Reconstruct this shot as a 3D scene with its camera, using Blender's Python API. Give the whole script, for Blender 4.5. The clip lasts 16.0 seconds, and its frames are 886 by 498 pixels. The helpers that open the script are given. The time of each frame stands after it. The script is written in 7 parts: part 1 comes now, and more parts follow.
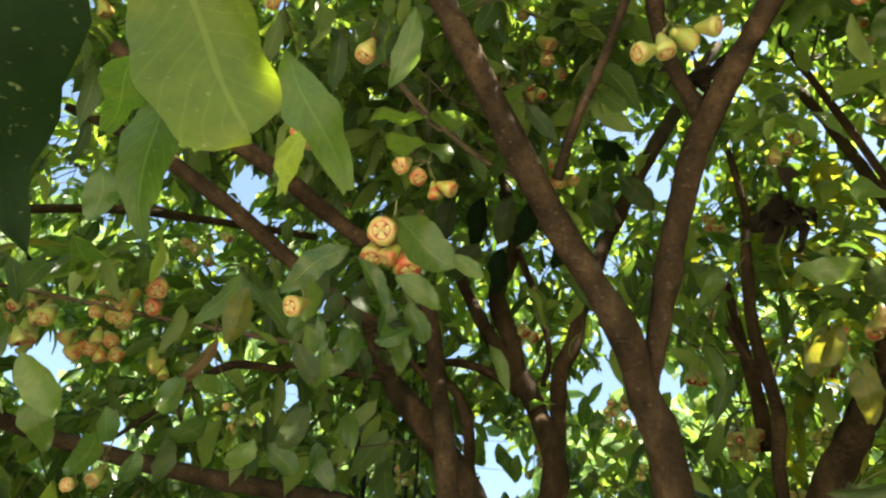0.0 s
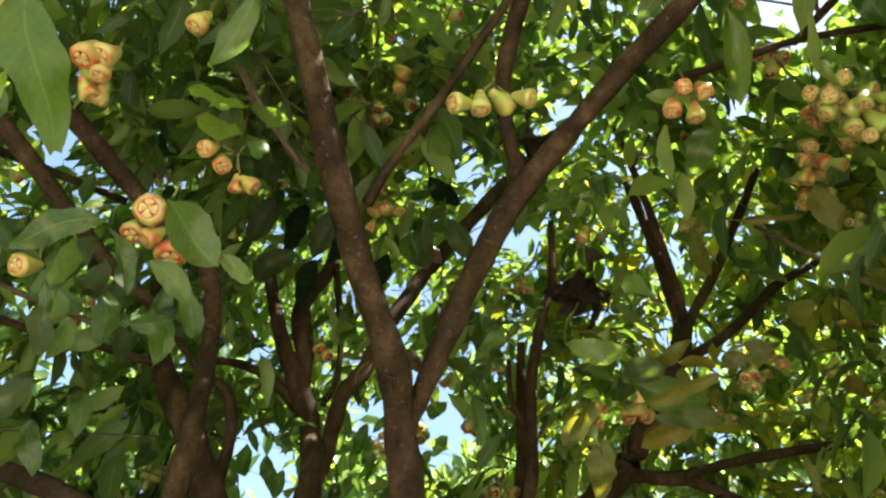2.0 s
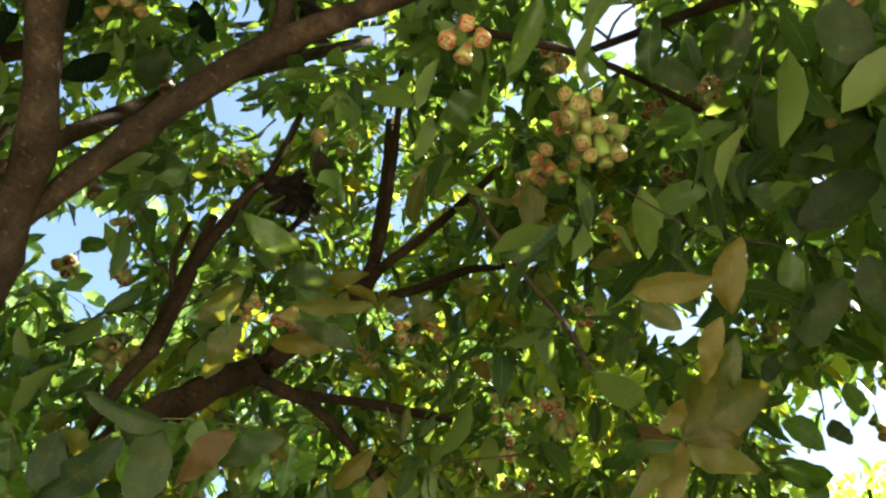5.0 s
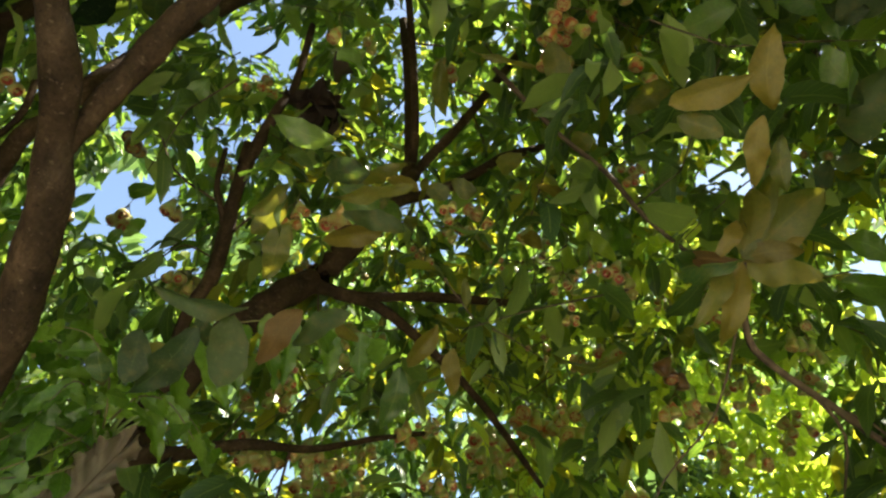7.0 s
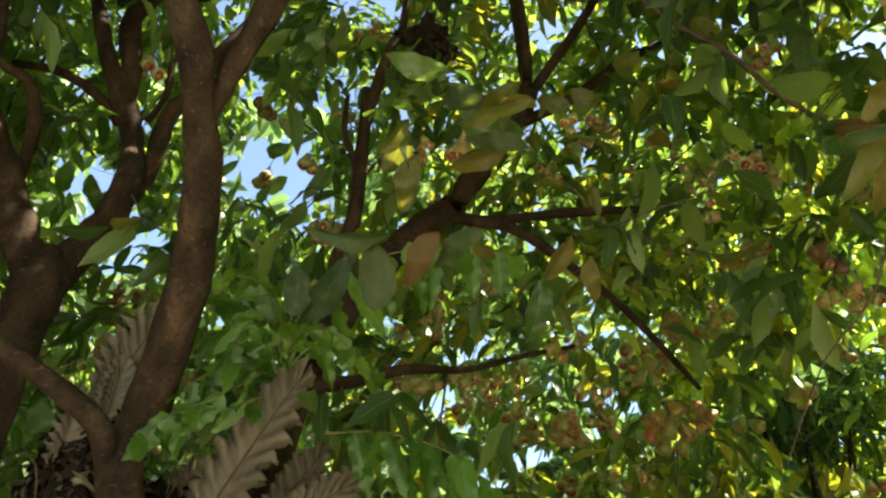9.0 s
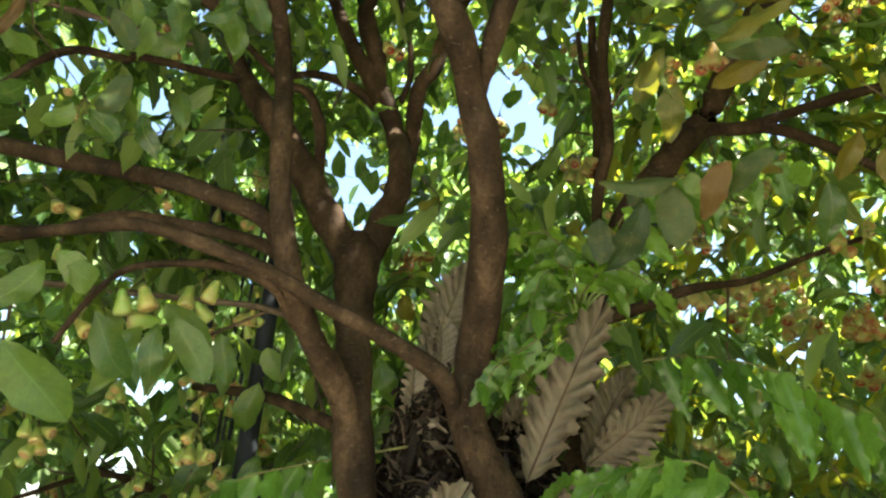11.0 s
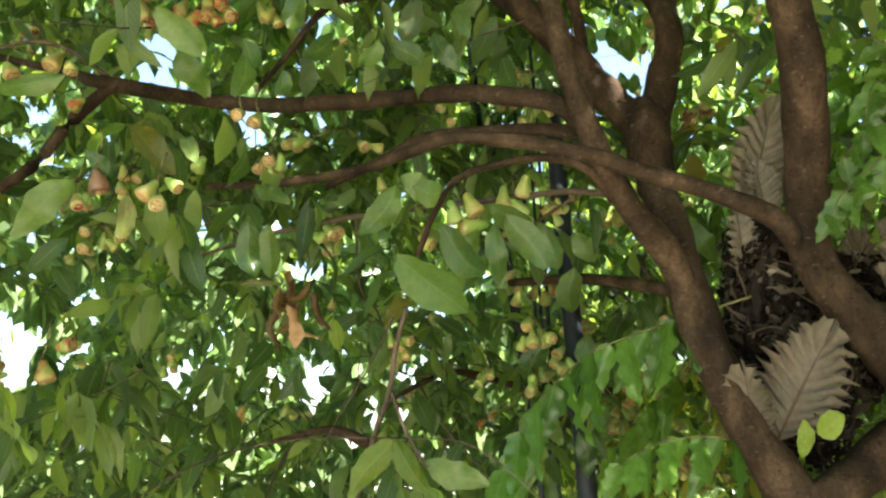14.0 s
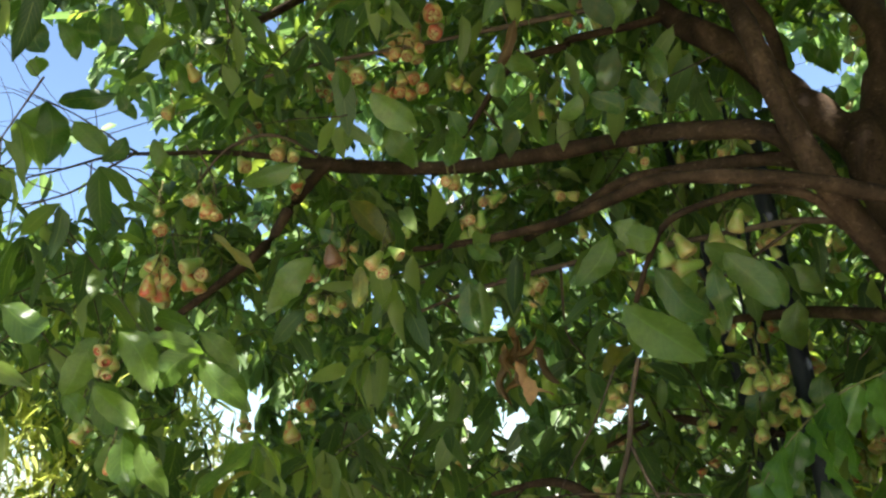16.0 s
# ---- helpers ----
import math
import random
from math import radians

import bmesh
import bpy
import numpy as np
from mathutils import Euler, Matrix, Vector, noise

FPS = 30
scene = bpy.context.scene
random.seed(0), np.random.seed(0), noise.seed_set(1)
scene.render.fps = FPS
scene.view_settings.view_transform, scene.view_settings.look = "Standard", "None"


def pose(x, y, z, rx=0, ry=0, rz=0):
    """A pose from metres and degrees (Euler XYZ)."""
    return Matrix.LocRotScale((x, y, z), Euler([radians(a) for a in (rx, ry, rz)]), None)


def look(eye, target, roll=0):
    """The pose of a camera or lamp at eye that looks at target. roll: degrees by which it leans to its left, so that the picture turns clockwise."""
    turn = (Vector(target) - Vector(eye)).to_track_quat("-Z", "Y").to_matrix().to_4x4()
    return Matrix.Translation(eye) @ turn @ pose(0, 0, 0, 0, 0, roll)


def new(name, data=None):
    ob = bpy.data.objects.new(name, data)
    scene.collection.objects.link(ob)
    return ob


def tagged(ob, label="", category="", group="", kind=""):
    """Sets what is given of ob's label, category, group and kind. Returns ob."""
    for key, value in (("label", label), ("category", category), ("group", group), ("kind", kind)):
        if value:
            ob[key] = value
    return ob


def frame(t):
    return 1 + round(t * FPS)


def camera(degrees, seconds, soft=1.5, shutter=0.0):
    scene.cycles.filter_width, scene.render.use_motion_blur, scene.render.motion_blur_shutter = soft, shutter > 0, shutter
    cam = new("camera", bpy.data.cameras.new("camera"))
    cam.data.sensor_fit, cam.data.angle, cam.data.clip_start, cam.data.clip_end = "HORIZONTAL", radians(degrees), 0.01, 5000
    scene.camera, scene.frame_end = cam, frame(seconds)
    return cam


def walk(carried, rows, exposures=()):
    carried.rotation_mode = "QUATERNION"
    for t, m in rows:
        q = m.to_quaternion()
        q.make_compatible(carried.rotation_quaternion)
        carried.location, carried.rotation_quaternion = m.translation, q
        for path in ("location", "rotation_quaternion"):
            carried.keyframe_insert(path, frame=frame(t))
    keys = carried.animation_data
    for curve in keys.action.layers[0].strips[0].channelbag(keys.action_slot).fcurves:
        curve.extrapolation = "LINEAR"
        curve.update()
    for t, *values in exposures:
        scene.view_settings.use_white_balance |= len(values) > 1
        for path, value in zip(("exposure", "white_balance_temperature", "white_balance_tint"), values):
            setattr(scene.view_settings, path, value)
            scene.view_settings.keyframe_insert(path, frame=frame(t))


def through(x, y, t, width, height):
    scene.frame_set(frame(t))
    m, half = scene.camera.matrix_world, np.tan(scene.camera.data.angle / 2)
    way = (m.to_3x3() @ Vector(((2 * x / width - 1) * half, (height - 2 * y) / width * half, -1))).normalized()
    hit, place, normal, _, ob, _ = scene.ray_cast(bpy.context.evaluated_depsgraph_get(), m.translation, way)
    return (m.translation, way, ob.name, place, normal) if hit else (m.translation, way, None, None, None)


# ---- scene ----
cam = camera(63.8, 16.0, soft=2.4)
PATH = [
    (0, (0.082, 0.092, 1.519), (-0.065, 1.561, 2.868), 5.5),
    (0.5, (0.104, 0.086, 1.532), (0.072, 1.515, 2.93), 4.8),
    (1, (0.132, 0.084, 1.543), (0.21, 1.476, 2.977), 3.5),
    (1.5, (0.152, 0.086, 1.544), (0.286, 1.466, 2.985), 5.7),
    (2, (0.184, 0.09, 1.547), (0.444, 1.474, 2.967), 7.9),
    (2.5, (0.212, 0.08, 1.568), (0.617, 1.379, 3.033), 6.6),
    (2.9, (0.271, 0.075, 1.576), (0.828, 1.251, 3.095), 3.8),
    (3, (0.251, 0.075, 1.584), (0.865, 1.233, 3.095), 3.2),
    (3.5, (0.266, 0.083, 1.591), (0.949, 1.165, 3.128), 8.5),
    (3.9, (0.275, 0.097, 1.577), (0.988, 1.182, 3.099), 15.2),
    (4, (0.276, 0.106, 1.577), (1.022, 1.186, 3.086), 15.4),
    (4.5, (0.303, 0.13, 1.554), (1.153, 1.224, 2.996), 16.1),
    (5, (0.334, 0.146, 1.542), (1.25, 1.254, 2.932), 13.5),
    (5.2, (0.343, 0.154, 1.534), (1.287, 1.278, 2.893), 12.3),
    (7.3, (0.422, 0.179, 1.455), (1.371, 1.508, 2.61), 4.5),
    (7.5, (0.438, 0.174, 1.453), (1.403, 1.536, 2.554), 3.0),
    (8, (0.432, 0.168, 1.433), (1.353, 1.597, 2.488), 1.7),
    (8.2, (0.427, 0.166, 1.425), (1.321, 1.618, 2.471), 2.3),
    (10.3, (0.295, 0.108, 1.411), (0.635, 1.856, 2.323), 5.0),
    (10.5, (0.274, 0.096, 1.411), (0.579, 1.87, 2.283), 3.9),
    (11, (0.226, 0.097, 1.411), (0.399, 1.93, 2.193), 3.8),
    (11.5, (0.183, 0.099, 1.404), (0.249, 1.985, 2.067), 1.2),
    (12, (0.154, 0.099, 1.39), (0.158, 2.022, 1.937), 0.0),
    (12.5, (0.141, 0.089, 1.387), (0.073, 2.032, 1.857), -0.4),
    (13, (0.112, 0.088, 1.376), (-0.094, 2.027, 1.823), -1.0),
    (13.5, (0.085, 0.076, 1.366), (-0.271, 1.987, 1.837), -1.5),
    (14, (0.074, 0.074, 1.368), (-0.411, 1.949, 1.866), -2.8),
    (14.5, (0.064, 0.07, 1.366), (-0.56, 1.898, 1.885), -2.0),
    (15, (0.052, 0.061, 1.374), (-0.671, 1.831, 1.96), -3.1),
    (15.5, (0.037, 0.042, 1.383), (-0.783, 1.758, 2.002), -3.7),
    (16, (0.018, 0.024, 1.384), (-0.899, 1.682, 2.024), -3.4),
]
walk(cam, [(t, look(eye, target, roll)) for t, eye, target, roll in PATH], [(0.0, 2.75, 7000, 5), (3.5, 2.68, 6700, 5), (5.0, 2.52, 6600, 5), (7.5, 2.26, 6900, 5), (8.0, 2.24, 6900, 5), (10.5, 2.98, 6600, 6), (11.5, 3.1, 6600, 6), (14.0, 3.22, 6400, 8), (15.0, 2.78, 6300, 8), (16.0, 2.22, 6200, 8)])

# ---- world and sun ----
SUN_TO = Vector((0.42, -0.30, 0.86)).normalized()      # towards the sun
world = bpy.data.worlds.new("sky")
scene.world = world
world.use_nodes = True
wn, wl = world.node_tree.nodes, world.node_tree.links
sky = wn.new("ShaderNodeTexSky")
sky.sky_type = "NISHITA"
sky.sun_disc = False
sky.sun_elevation = math.asin(SUN_TO.z)
sky.sun_rotation = math.atan2(SUN_TO.x, SUN_TO.y)
sky.air_density, sky.dust_density, sky.ozone_density = 1.0, 1.6, 1.0
wn["Background"].inputs["Strength"].default_value = 0.075
wl.new(sky.outputs["Color"], wn["Background"].inputs["Color"])
sun = new("sun", bpy.data.lights.new("sun", "SUN"))
sun.data.energy, sun.data.angle, sun.data.color = 5.0, radians(0.53), (1.0, 0.95, 0.86)
sun.matrix_world = look((6, -5, 12), Vector((6, -5, 12)) - SUN_TO)


# ---- materials ----
def material(name, rough=0.6, spec=0.4):
    m = bpy.data.materials.new(name)
    m.use_nodes = True
    b = m.node_tree.nodes["Principled BSDF"]
    b.inputs["Roughness"].default_value = rough
    b.inputs["Specular IOR Level"].default_value = spec
    return m, m.node_tree.nodes, m.node_tree.links, b


def ramp(nodes, links, source, *stops):
    r = nodes.new("ShaderNodeValToRGB")
    e = r.color_ramp.elements
    while len(e) < len(stops):
        e.new(0.5)
    for i, (at, colour) in enumerate(stops):
        e[i].position, e[i].color = at, (*colour, 1)
    links.new(source, r.inputs["Fac"])
    return r.outputs["Color"]


def mixed(nodes, links, kind, fac, a, b):
    n = nodes.new("ShaderNodeMix")
    n.data_type, n.blend_type = "RGBA", kind
    for key, v in (("Factor", fac), ("A", a), ("B", b)):
        s = [i for i in n.inputs if i.name == key and i.enabled][0]
        if hasattr(v, "is_output"):
            links.new(v, s)
        else:
            s.default_value = v if key == "Factor" else (*v, 1)
    return [o for o in n.outputs if o.enabled][0]


def noise_of(nodes, links, scale, detail=4, where="Object", rough=0.6, stretch=None):
    tc = nodes.new("ShaderNodeTexCoord")
    n = nodes.new("ShaderNodeTexNoise")
    n.inputs["Scale"].default_value, n.inputs["Detail"].default_value = scale, detail
    n.inputs["Roughness"].default_value = rough
    src = tc.outputs[where]
    if stretch:
        mp = nodes.new("ShaderNodeMapping")
        mp.inputs["Scale"].default_value = stretch
        links.new(src, mp.inputs["Vector"])
        src = mp.outputs["Vector"]
    links.new(src, n.inputs["Vector"])
    return n.outputs["Fac"]


def bump(nodes, links, b, height, strength, distance):
    n = nodes.new("ShaderNodeBump")
    n.inputs["Strength"].default_value, n.inputs["Distance"].default_value = strength, distance
    links.new(height, n.inputs["Height"])
    links.new(n.outputs["Normal"], b.inputs["Normal"])
    return n


def leaf_material(name, dark, mid, light, through, share, rough=0.34, single=False, blotch=None, veins=0.5, vein_colour=None, spec=0.34):
    """A living or dry leaf: a thin sheet that lets part of the light through, with midrib and side veins along its UV."""
    m, n, l, b = material(name, rough, spec)
    if single:
        rnd = n.new("ShaderNodeObjectInfo").outputs["Random"]
    else:
        rnd = n.new("ShaderNodeNewGeometry").outputs["Random Per Island"]
    base = ramp(n, l, rnd, (0.0, dark), (0.55, mid), (1.0, light))
    grain = noise_of(n, l, 12, 4)
    base = mixed(n, l, "MULTIPLY", 0.55, base, ramp(n, l, grain, (0.3, (0.68, 0.72, 0.65)), (0.7, (1.2, 1.16, 1.1))))
    if blotch:
        spot = noise_of(n, l, 3.5, 5)
        base = mixed(n, l, "MIX", ramp(n, l, spot, (0.48, (0, 0, 0)), (0.66, (0.55, 0.55, 0.55))), base, blotch)
    if single:
        fleck = noise_of(n, l, 34, 2)
        base = mixed(n, l, "MIX", ramp(n, l, fleck, (0.66, (0, 0, 0)), (0.74, (0.35, 0.35, 0.35))), base, (0.30, 0.31, 0.16))
    # veins: u runs across the leaf from -1 to 1 (stored 0 to 1), v along it
    uv = n.new("ShaderNodeUVMap")
    sep = n.new("ShaderNodeSeparateXYZ")
    l.new(uv.outputs["UV"], sep.inputs["Vector"])

    def maths(op, a, c=None):
        k = n.new("ShaderNodeMath")
        k.operation = op
        for i, v in enumerate((a, c)):
            if v is None:
                continue
            if hasattr(v, "is_output"):
                l.new(v, k.inputs[i])
            else:
                k.inputs[i].default_value = v
        return k.outputs[0]
    across = maths("ABSOLUTE", maths("SUBTRACT", sep.outputs["X"], 0.5))
    rib = maths("LESS_THAN", across, 0.022)
    slant = maths("SUBTRACT", maths("MULTIPLY", sep.outputs["Y"], 10.0), maths("MULTIPLY", across, 5.0))
    side = maths("LESS_THAN", maths("ABSOLUTE", maths("SUBTRACT", maths("FRACT", slant), 0.5)), 0.05)
    vein = maths("MAXIMUM", rib, maths("MULTIPLY", side, 0.5))
    base = mixed(n, l, "MIX", maths("MULTIPLY", vein, veins), base, vein_colour or light)
    l.new(base, b.inputs["Base Color"])
    bump(n, l, b, maths("ADD", maths("MULTIPLY", vein, -0.5), grain), 0.35, 0.002)
    tr = n.new("ShaderNodeBsdfTranslucent")
    tint = mixed(n, l, "MULTIPLY", 1.0, base, through)
    l.new(tint, tr.inputs["Color"])
    mx = n.new("ShaderNodeMixShader")
    mx.inputs["Fac"].default_value = share
    l.new(b.outputs["BSDF"], mx.inputs[1])
    l.new(tr.outputs["BSDF"], mx.inputs[2])
    l.new(mx.outputs["Shader"], n["Material Output"].inputs["Surface"])
    return m


GREEN = ((0.030, 0.058, 0.020), (0.080, 0.124, 0.038), (0.200, 0.240, 0.075))
LIT = (2.7, 2.85, 1.05)
leaf_green = leaf_material("leaf_green", *GREEN, LIT, 0.48)
leaf_single = leaf_material("leaf_single", (0.042, 0.084, 0.024), (0.080, 0.132, 0.034), (0.155, 0.215, 0.055), LIT, 0.45, 0.27, single=True, blotch=(0.15, 0.16, 0.04), spec=0.5)
# near-black leaf: shade is put into the colour, far below leaf green
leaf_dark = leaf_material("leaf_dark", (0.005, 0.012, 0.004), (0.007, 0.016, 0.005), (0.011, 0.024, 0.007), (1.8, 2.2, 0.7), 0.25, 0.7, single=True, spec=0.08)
# yellowing leaf with backlight mixed into its colour
leaf_gold = leaf_material("leaf_gold", (0.095, 0.125, 0.022), (0.165, 0.185, 0.030), (0.28, 0.26, 0.045), (2.5, 2.3, 0.9), 0.5)
# darker olive leaf; on the upper boughs it puts shade into the colour
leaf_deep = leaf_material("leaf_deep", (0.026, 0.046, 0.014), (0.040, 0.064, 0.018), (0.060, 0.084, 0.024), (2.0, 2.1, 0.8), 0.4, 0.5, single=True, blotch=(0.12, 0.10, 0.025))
leaf_olive = leaf_material("leaf_olive", (0.080, 0.096, 0.020), (0.115, 0.122, 0.024), (0.17, 0.158, 0.032), (2.4, 2.2, 1.0), 0.45, single=True, blotch=(0.22, 0.16, 0.03))
leaf_yellow = leaf_material("leaf_yellow", (0.13, 0.105, 0.018), (0.17, 0.132, 0.022), (0.22, 0.168, 0.034), (1.9, 1.8, 1.0), 0.45, single=True, blotch=(0.19, 0.16, 0.03))
leaf_fresh = leaf_material("leaf_fresh", (0.066, 0.112, 0.024), (0.092, 0.145, 0.030), (0.125, 0.18, 0.04), (2.4, 2.6, 1.0), 0.45, 0.3, single=True, veins=0.4, vein_colour=(0.17, 0.27, 0.06))
leaf_bright = leaf_material("leaf_bright", (0.080, 0.122, 0.014), (0.092, 0.135, 0.016), (0.105, 0.15, 0.019), (2.6, 2.6, 0.9), 0.42, 0.5, single=True, blotch=(0.16, 0.17, 0.035), veins=0.45, vein_colour=(0.20, 0.24, 0.06))
leaf_brown = leaf_material("leaf_brown", (0.075, 0.044, 0.012), (0.11, 0.064, 0.016), (0.155, 0.088, 0.024), (1.5, 1.3, 1.0), 0.35, 0.6, single=True)
leaf_dead = leaf_material("leaf_dead", (0.020, 0.013, 0.010), (0.036, 0.025, 0.020), (0.065, 0.048, 0.038), (1.4, 1.2, 1.0), 0.2, 0.7, single=True, spec=0.2)
leaf_far = leaf_material("leaf_far", (0.060, 0.096, 0.038), (0.112, 0.165, 0.066), (0.19, 0.25, 0.11), (2.2, 2.4, 1.6), 0.45)
# lighter copy of leaf_brown; single tan leaves use it as painted sunlight
leaf_tan = leaf_material("leaf_tan", (0.28, 0.15, 0.06), (0.34, 0.19, 0.08), (0.40, 0.23, 0.10), (1.6, 1.4, 1.0), 0.4, 0.6, single=True, blotch=(0.20, 0.10, 0.04))
# pale enough to look sunlit where the crown keeps the sun off
leaf_lime = leaf_material("leaf_lime", (0.26, 0.34, 0.06), (0.40, 0.48, 0.09), (0.56, 0.60, 0.15), (1.9, 1.9, 1.0), 0.5)
# bamboo leaf lightened to pass for sunlit, as the clump stands shaded
leaf_bamboo_lit = leaf_material("leaf_bamboo_lit", (0.34, 0.38, 0.10), (0.44, 0.47, 0.14), (0.56, 0.56, 0.20), (1.7, 1.7, 1.0), 0.5)
leaf_pale = leaf_material("leaf_pale", (0.22, 0.30, 0.04), (0.28, 0.36, 0.05), (0.34, 0.42, 0.06), (1.9, 1.8, 1.0), 0.5, single=True)
fern_green = leaf_material("fern_green", (0.064, 0.132, 0.026), (0.100, 0.190, 0.036), (0.145, 0.255, 0.050), (2.8, 2.8, 1.0), 0.44, 0.22, single=True, spec=0.6)
# lighter copy of the fern green, backlight worked into the colour
fern_light = leaf_material("fern_light", (0.085, 0.160, 0.028), (0.125, 0.215, 0.034), (0.175, 0.285, 0.045), (2.3, 2.3, 1.0), 0.45, 0.24, single=True, spec=0.6)
frond_dry = leaf_material("frond_dry", (0.17, 0.138, 0.098), (0.225, 0.185, 0.134), (0.30, 0.255, 0.19), (1.3, 1.2, 1.0), 0.22, 0.8, single=True, blotch=(0.16, 0.105, 0.065), veins=0.7, vein_colour=(0.13, 0.085, 0.05))

bark, n, l, b = material("bark", 0.9, 0.15)
coarse = noise_of(n, l, 14, 6, stretch=(1, 1, 0.45))
fine = noise_of(n, l, 160, 4, stretch=(1, 1, 0.5))
patch = noise_of(n, l, 4.5, 3)
base = ramp(n, l, coarse, (0.30, (0.017, 0.011, 0.0065)), (0.52, (0.050, 0.031, 0.017)), (0.75, (0.125, 0.078, 0.044)))
base = mixed(n, l, "MIX", ramp(n, l, patch, (0.55, (0, 0, 0)), (0.75, (0.5, 0.5, 0.5))), base, (0.095, 0.067, 0.045))
pore = noise_of(n, l, 70, 3, stretch=(1, 1, 1.8))
base = mixed(n, l, "MIX", ramp(n, l, pore, (0.62, (0, 0, 0)), (0.70, (0.55, 0.55, 0.55))), base, (0.15, 0.105, 0.07))
base = mixed(n, l, "MIX", ramp(n, l, pore, (0.32, (0.6, 0.6, 0.6)), (0.40, (0, 0, 0))), base, (0.012, 0.008, 0.006))
base = mixed(n, l, "MULTIPLY", 0.8, base, ramp(n, l, fine, (0.25, (0.5, 0.47, 0.45)), (0.75, (1.2, 1.2, 1.2))))
l.new(base, b.inputs["Base Color"])
bump(n, l, b, mixed(n, l, "MIX", 0.45, coarse, pore), 0.8, 0.010)

twig_bark, n, l, b = material("twig_bark", 0.8, 0.2)
l.new(ramp(n, l, noise_of(n, l, 30, 4), (0.3, (0.05, 0.035, 0.022)), (0.7, (0.13, 0.09, 0.055))), b.inputs["Base Color"])

# ground tone, raised so that it bounces more light upwards
paving, n, l, b = material("paving", 0.85, 0.3)
base = ramp(n, l, noise_of(n, l, 0.7, 8), (0.3, (0.36, 0.325, 0.265)), (0.6, (0.46, 0.42, 0.345)), (0.8, (0.53, 0.485, 0.40)))
l.new(mixed(n, l, "MULTIPLY", 0.5, base, ramp(n, l, noise_of(n, l, 25, 4), (0.3, (0.65, 0.65, 0.63)), (0.7, (1.1, 1.1, 1.1)))), b.inputs["Base Color"])
bump(n, l, b, noise_of(n, l, 30, 5), 0.3, 0.01)


# ---- mesh helpers ----
def part(name, mesh, mat, parent=None, label=""):
    ob = new(name, mesh)
    if mat and not mesh.materials:
        mesh.materials.append(mat)
    ob.parent = parent
    if label:
        ob["label"] = label
    return ob


def thing(name, at, label, category, group=""):
    ob = new(name)
    ob.empty_display_size = 0.05
    ob.location = at
    return tagged(ob, label, category, group)


def mesh_of(name, verts, faces, smooth=True, uv=None):
    me = bpy.data.meshes.new(name)
    me.from_pydata([tuple(v) for v in verts], [], faces)
    if smooth:
        me.polygons.foreach_set("use_smooth", [True] * len(me.polygons))
    if uv is not None:
        layer = me.uv_layers.new(name="UVMap")
        loops = np.empty(len(me.loops), dtype=np.int32)
        me.loops.foreach_get("vertex_index", loops)
        layer.data.foreach_set("uv", np.asarray(uv, dtype=np.float32)[loops].ravel())
    me.update()
    return me


def spline(points, steps):
    """Points with radius along a smooth (Catmull-Rom) line."""
    p = np.array(points, float)
    p = np.vstack([2 * p[0] - p[1], p, 2 * p[-1] - p[-2]])
    out = []
    for i in range(1, len(p) - 2):
        for s in range(steps):
            t = s / steps
            a, b, c, d = p[i - 1], p[i], p[i + 1], p[i + 2]
            out.append(0.5 * (2 * b + (c - a) * t + (2 * a - 5 * b + 4 * c - d) * t * t + (3 * b - a - 3 * c + d) * t ** 3))
    out.append(p[-2])
    return np.array(out)


def tube(name, points, sides=10, steps=4, rough=0.06, seed=0):
    """A limb of round but uneven section along a line of (x, y, z, radius)."""
    line = spline(points, steps)
    rng = np.random.RandomState(seed)
    verts, faces = [], []
    up = np.array([0.31, 0.17, 0.93])
    for i, (x, y, z, r) in enumerate(line):
        a = line[min(i + 1, len(line) - 1)][:3] - line[max(i - 1, 0)][:3]
        a = a / (np.linalg.norm(a) + 1e-9)
        u = np.cross(a, up if abs(a @ up) < 0.95 else np.array([1.0, 0, 0]))
        u /= np.linalg.norm(u)
        v = np.cross(a, u)
        swell = 1 + rng.normal(0, rough * 0.6)
        for k in range(sides):
            w = 2 * math.pi * k / sides
            q = noise.noise(Vector((x * 9 + math.cos(w), y * 9 + math.sin(w), z * 9))) * rough * 2.2
            verts.append(np.array([x, y, z]) + (u * math.cos(w) + v * math.sin(w)) * max(r, 0.0008) * (swell + q))
    rings = len(line)
    for i in range(rings - 1):
        for k in range(sides):
            a, b = i * sides + k, i * sides + (k + 1) % sides
            faces.append((a, b, b + sides, a + sides))
    faces.append(tuple(range(sides))[::-1])
    faces.append(tuple(range((rings - 1) * sides, rings * sides)))
    return mesh_of(name, verts, faces)


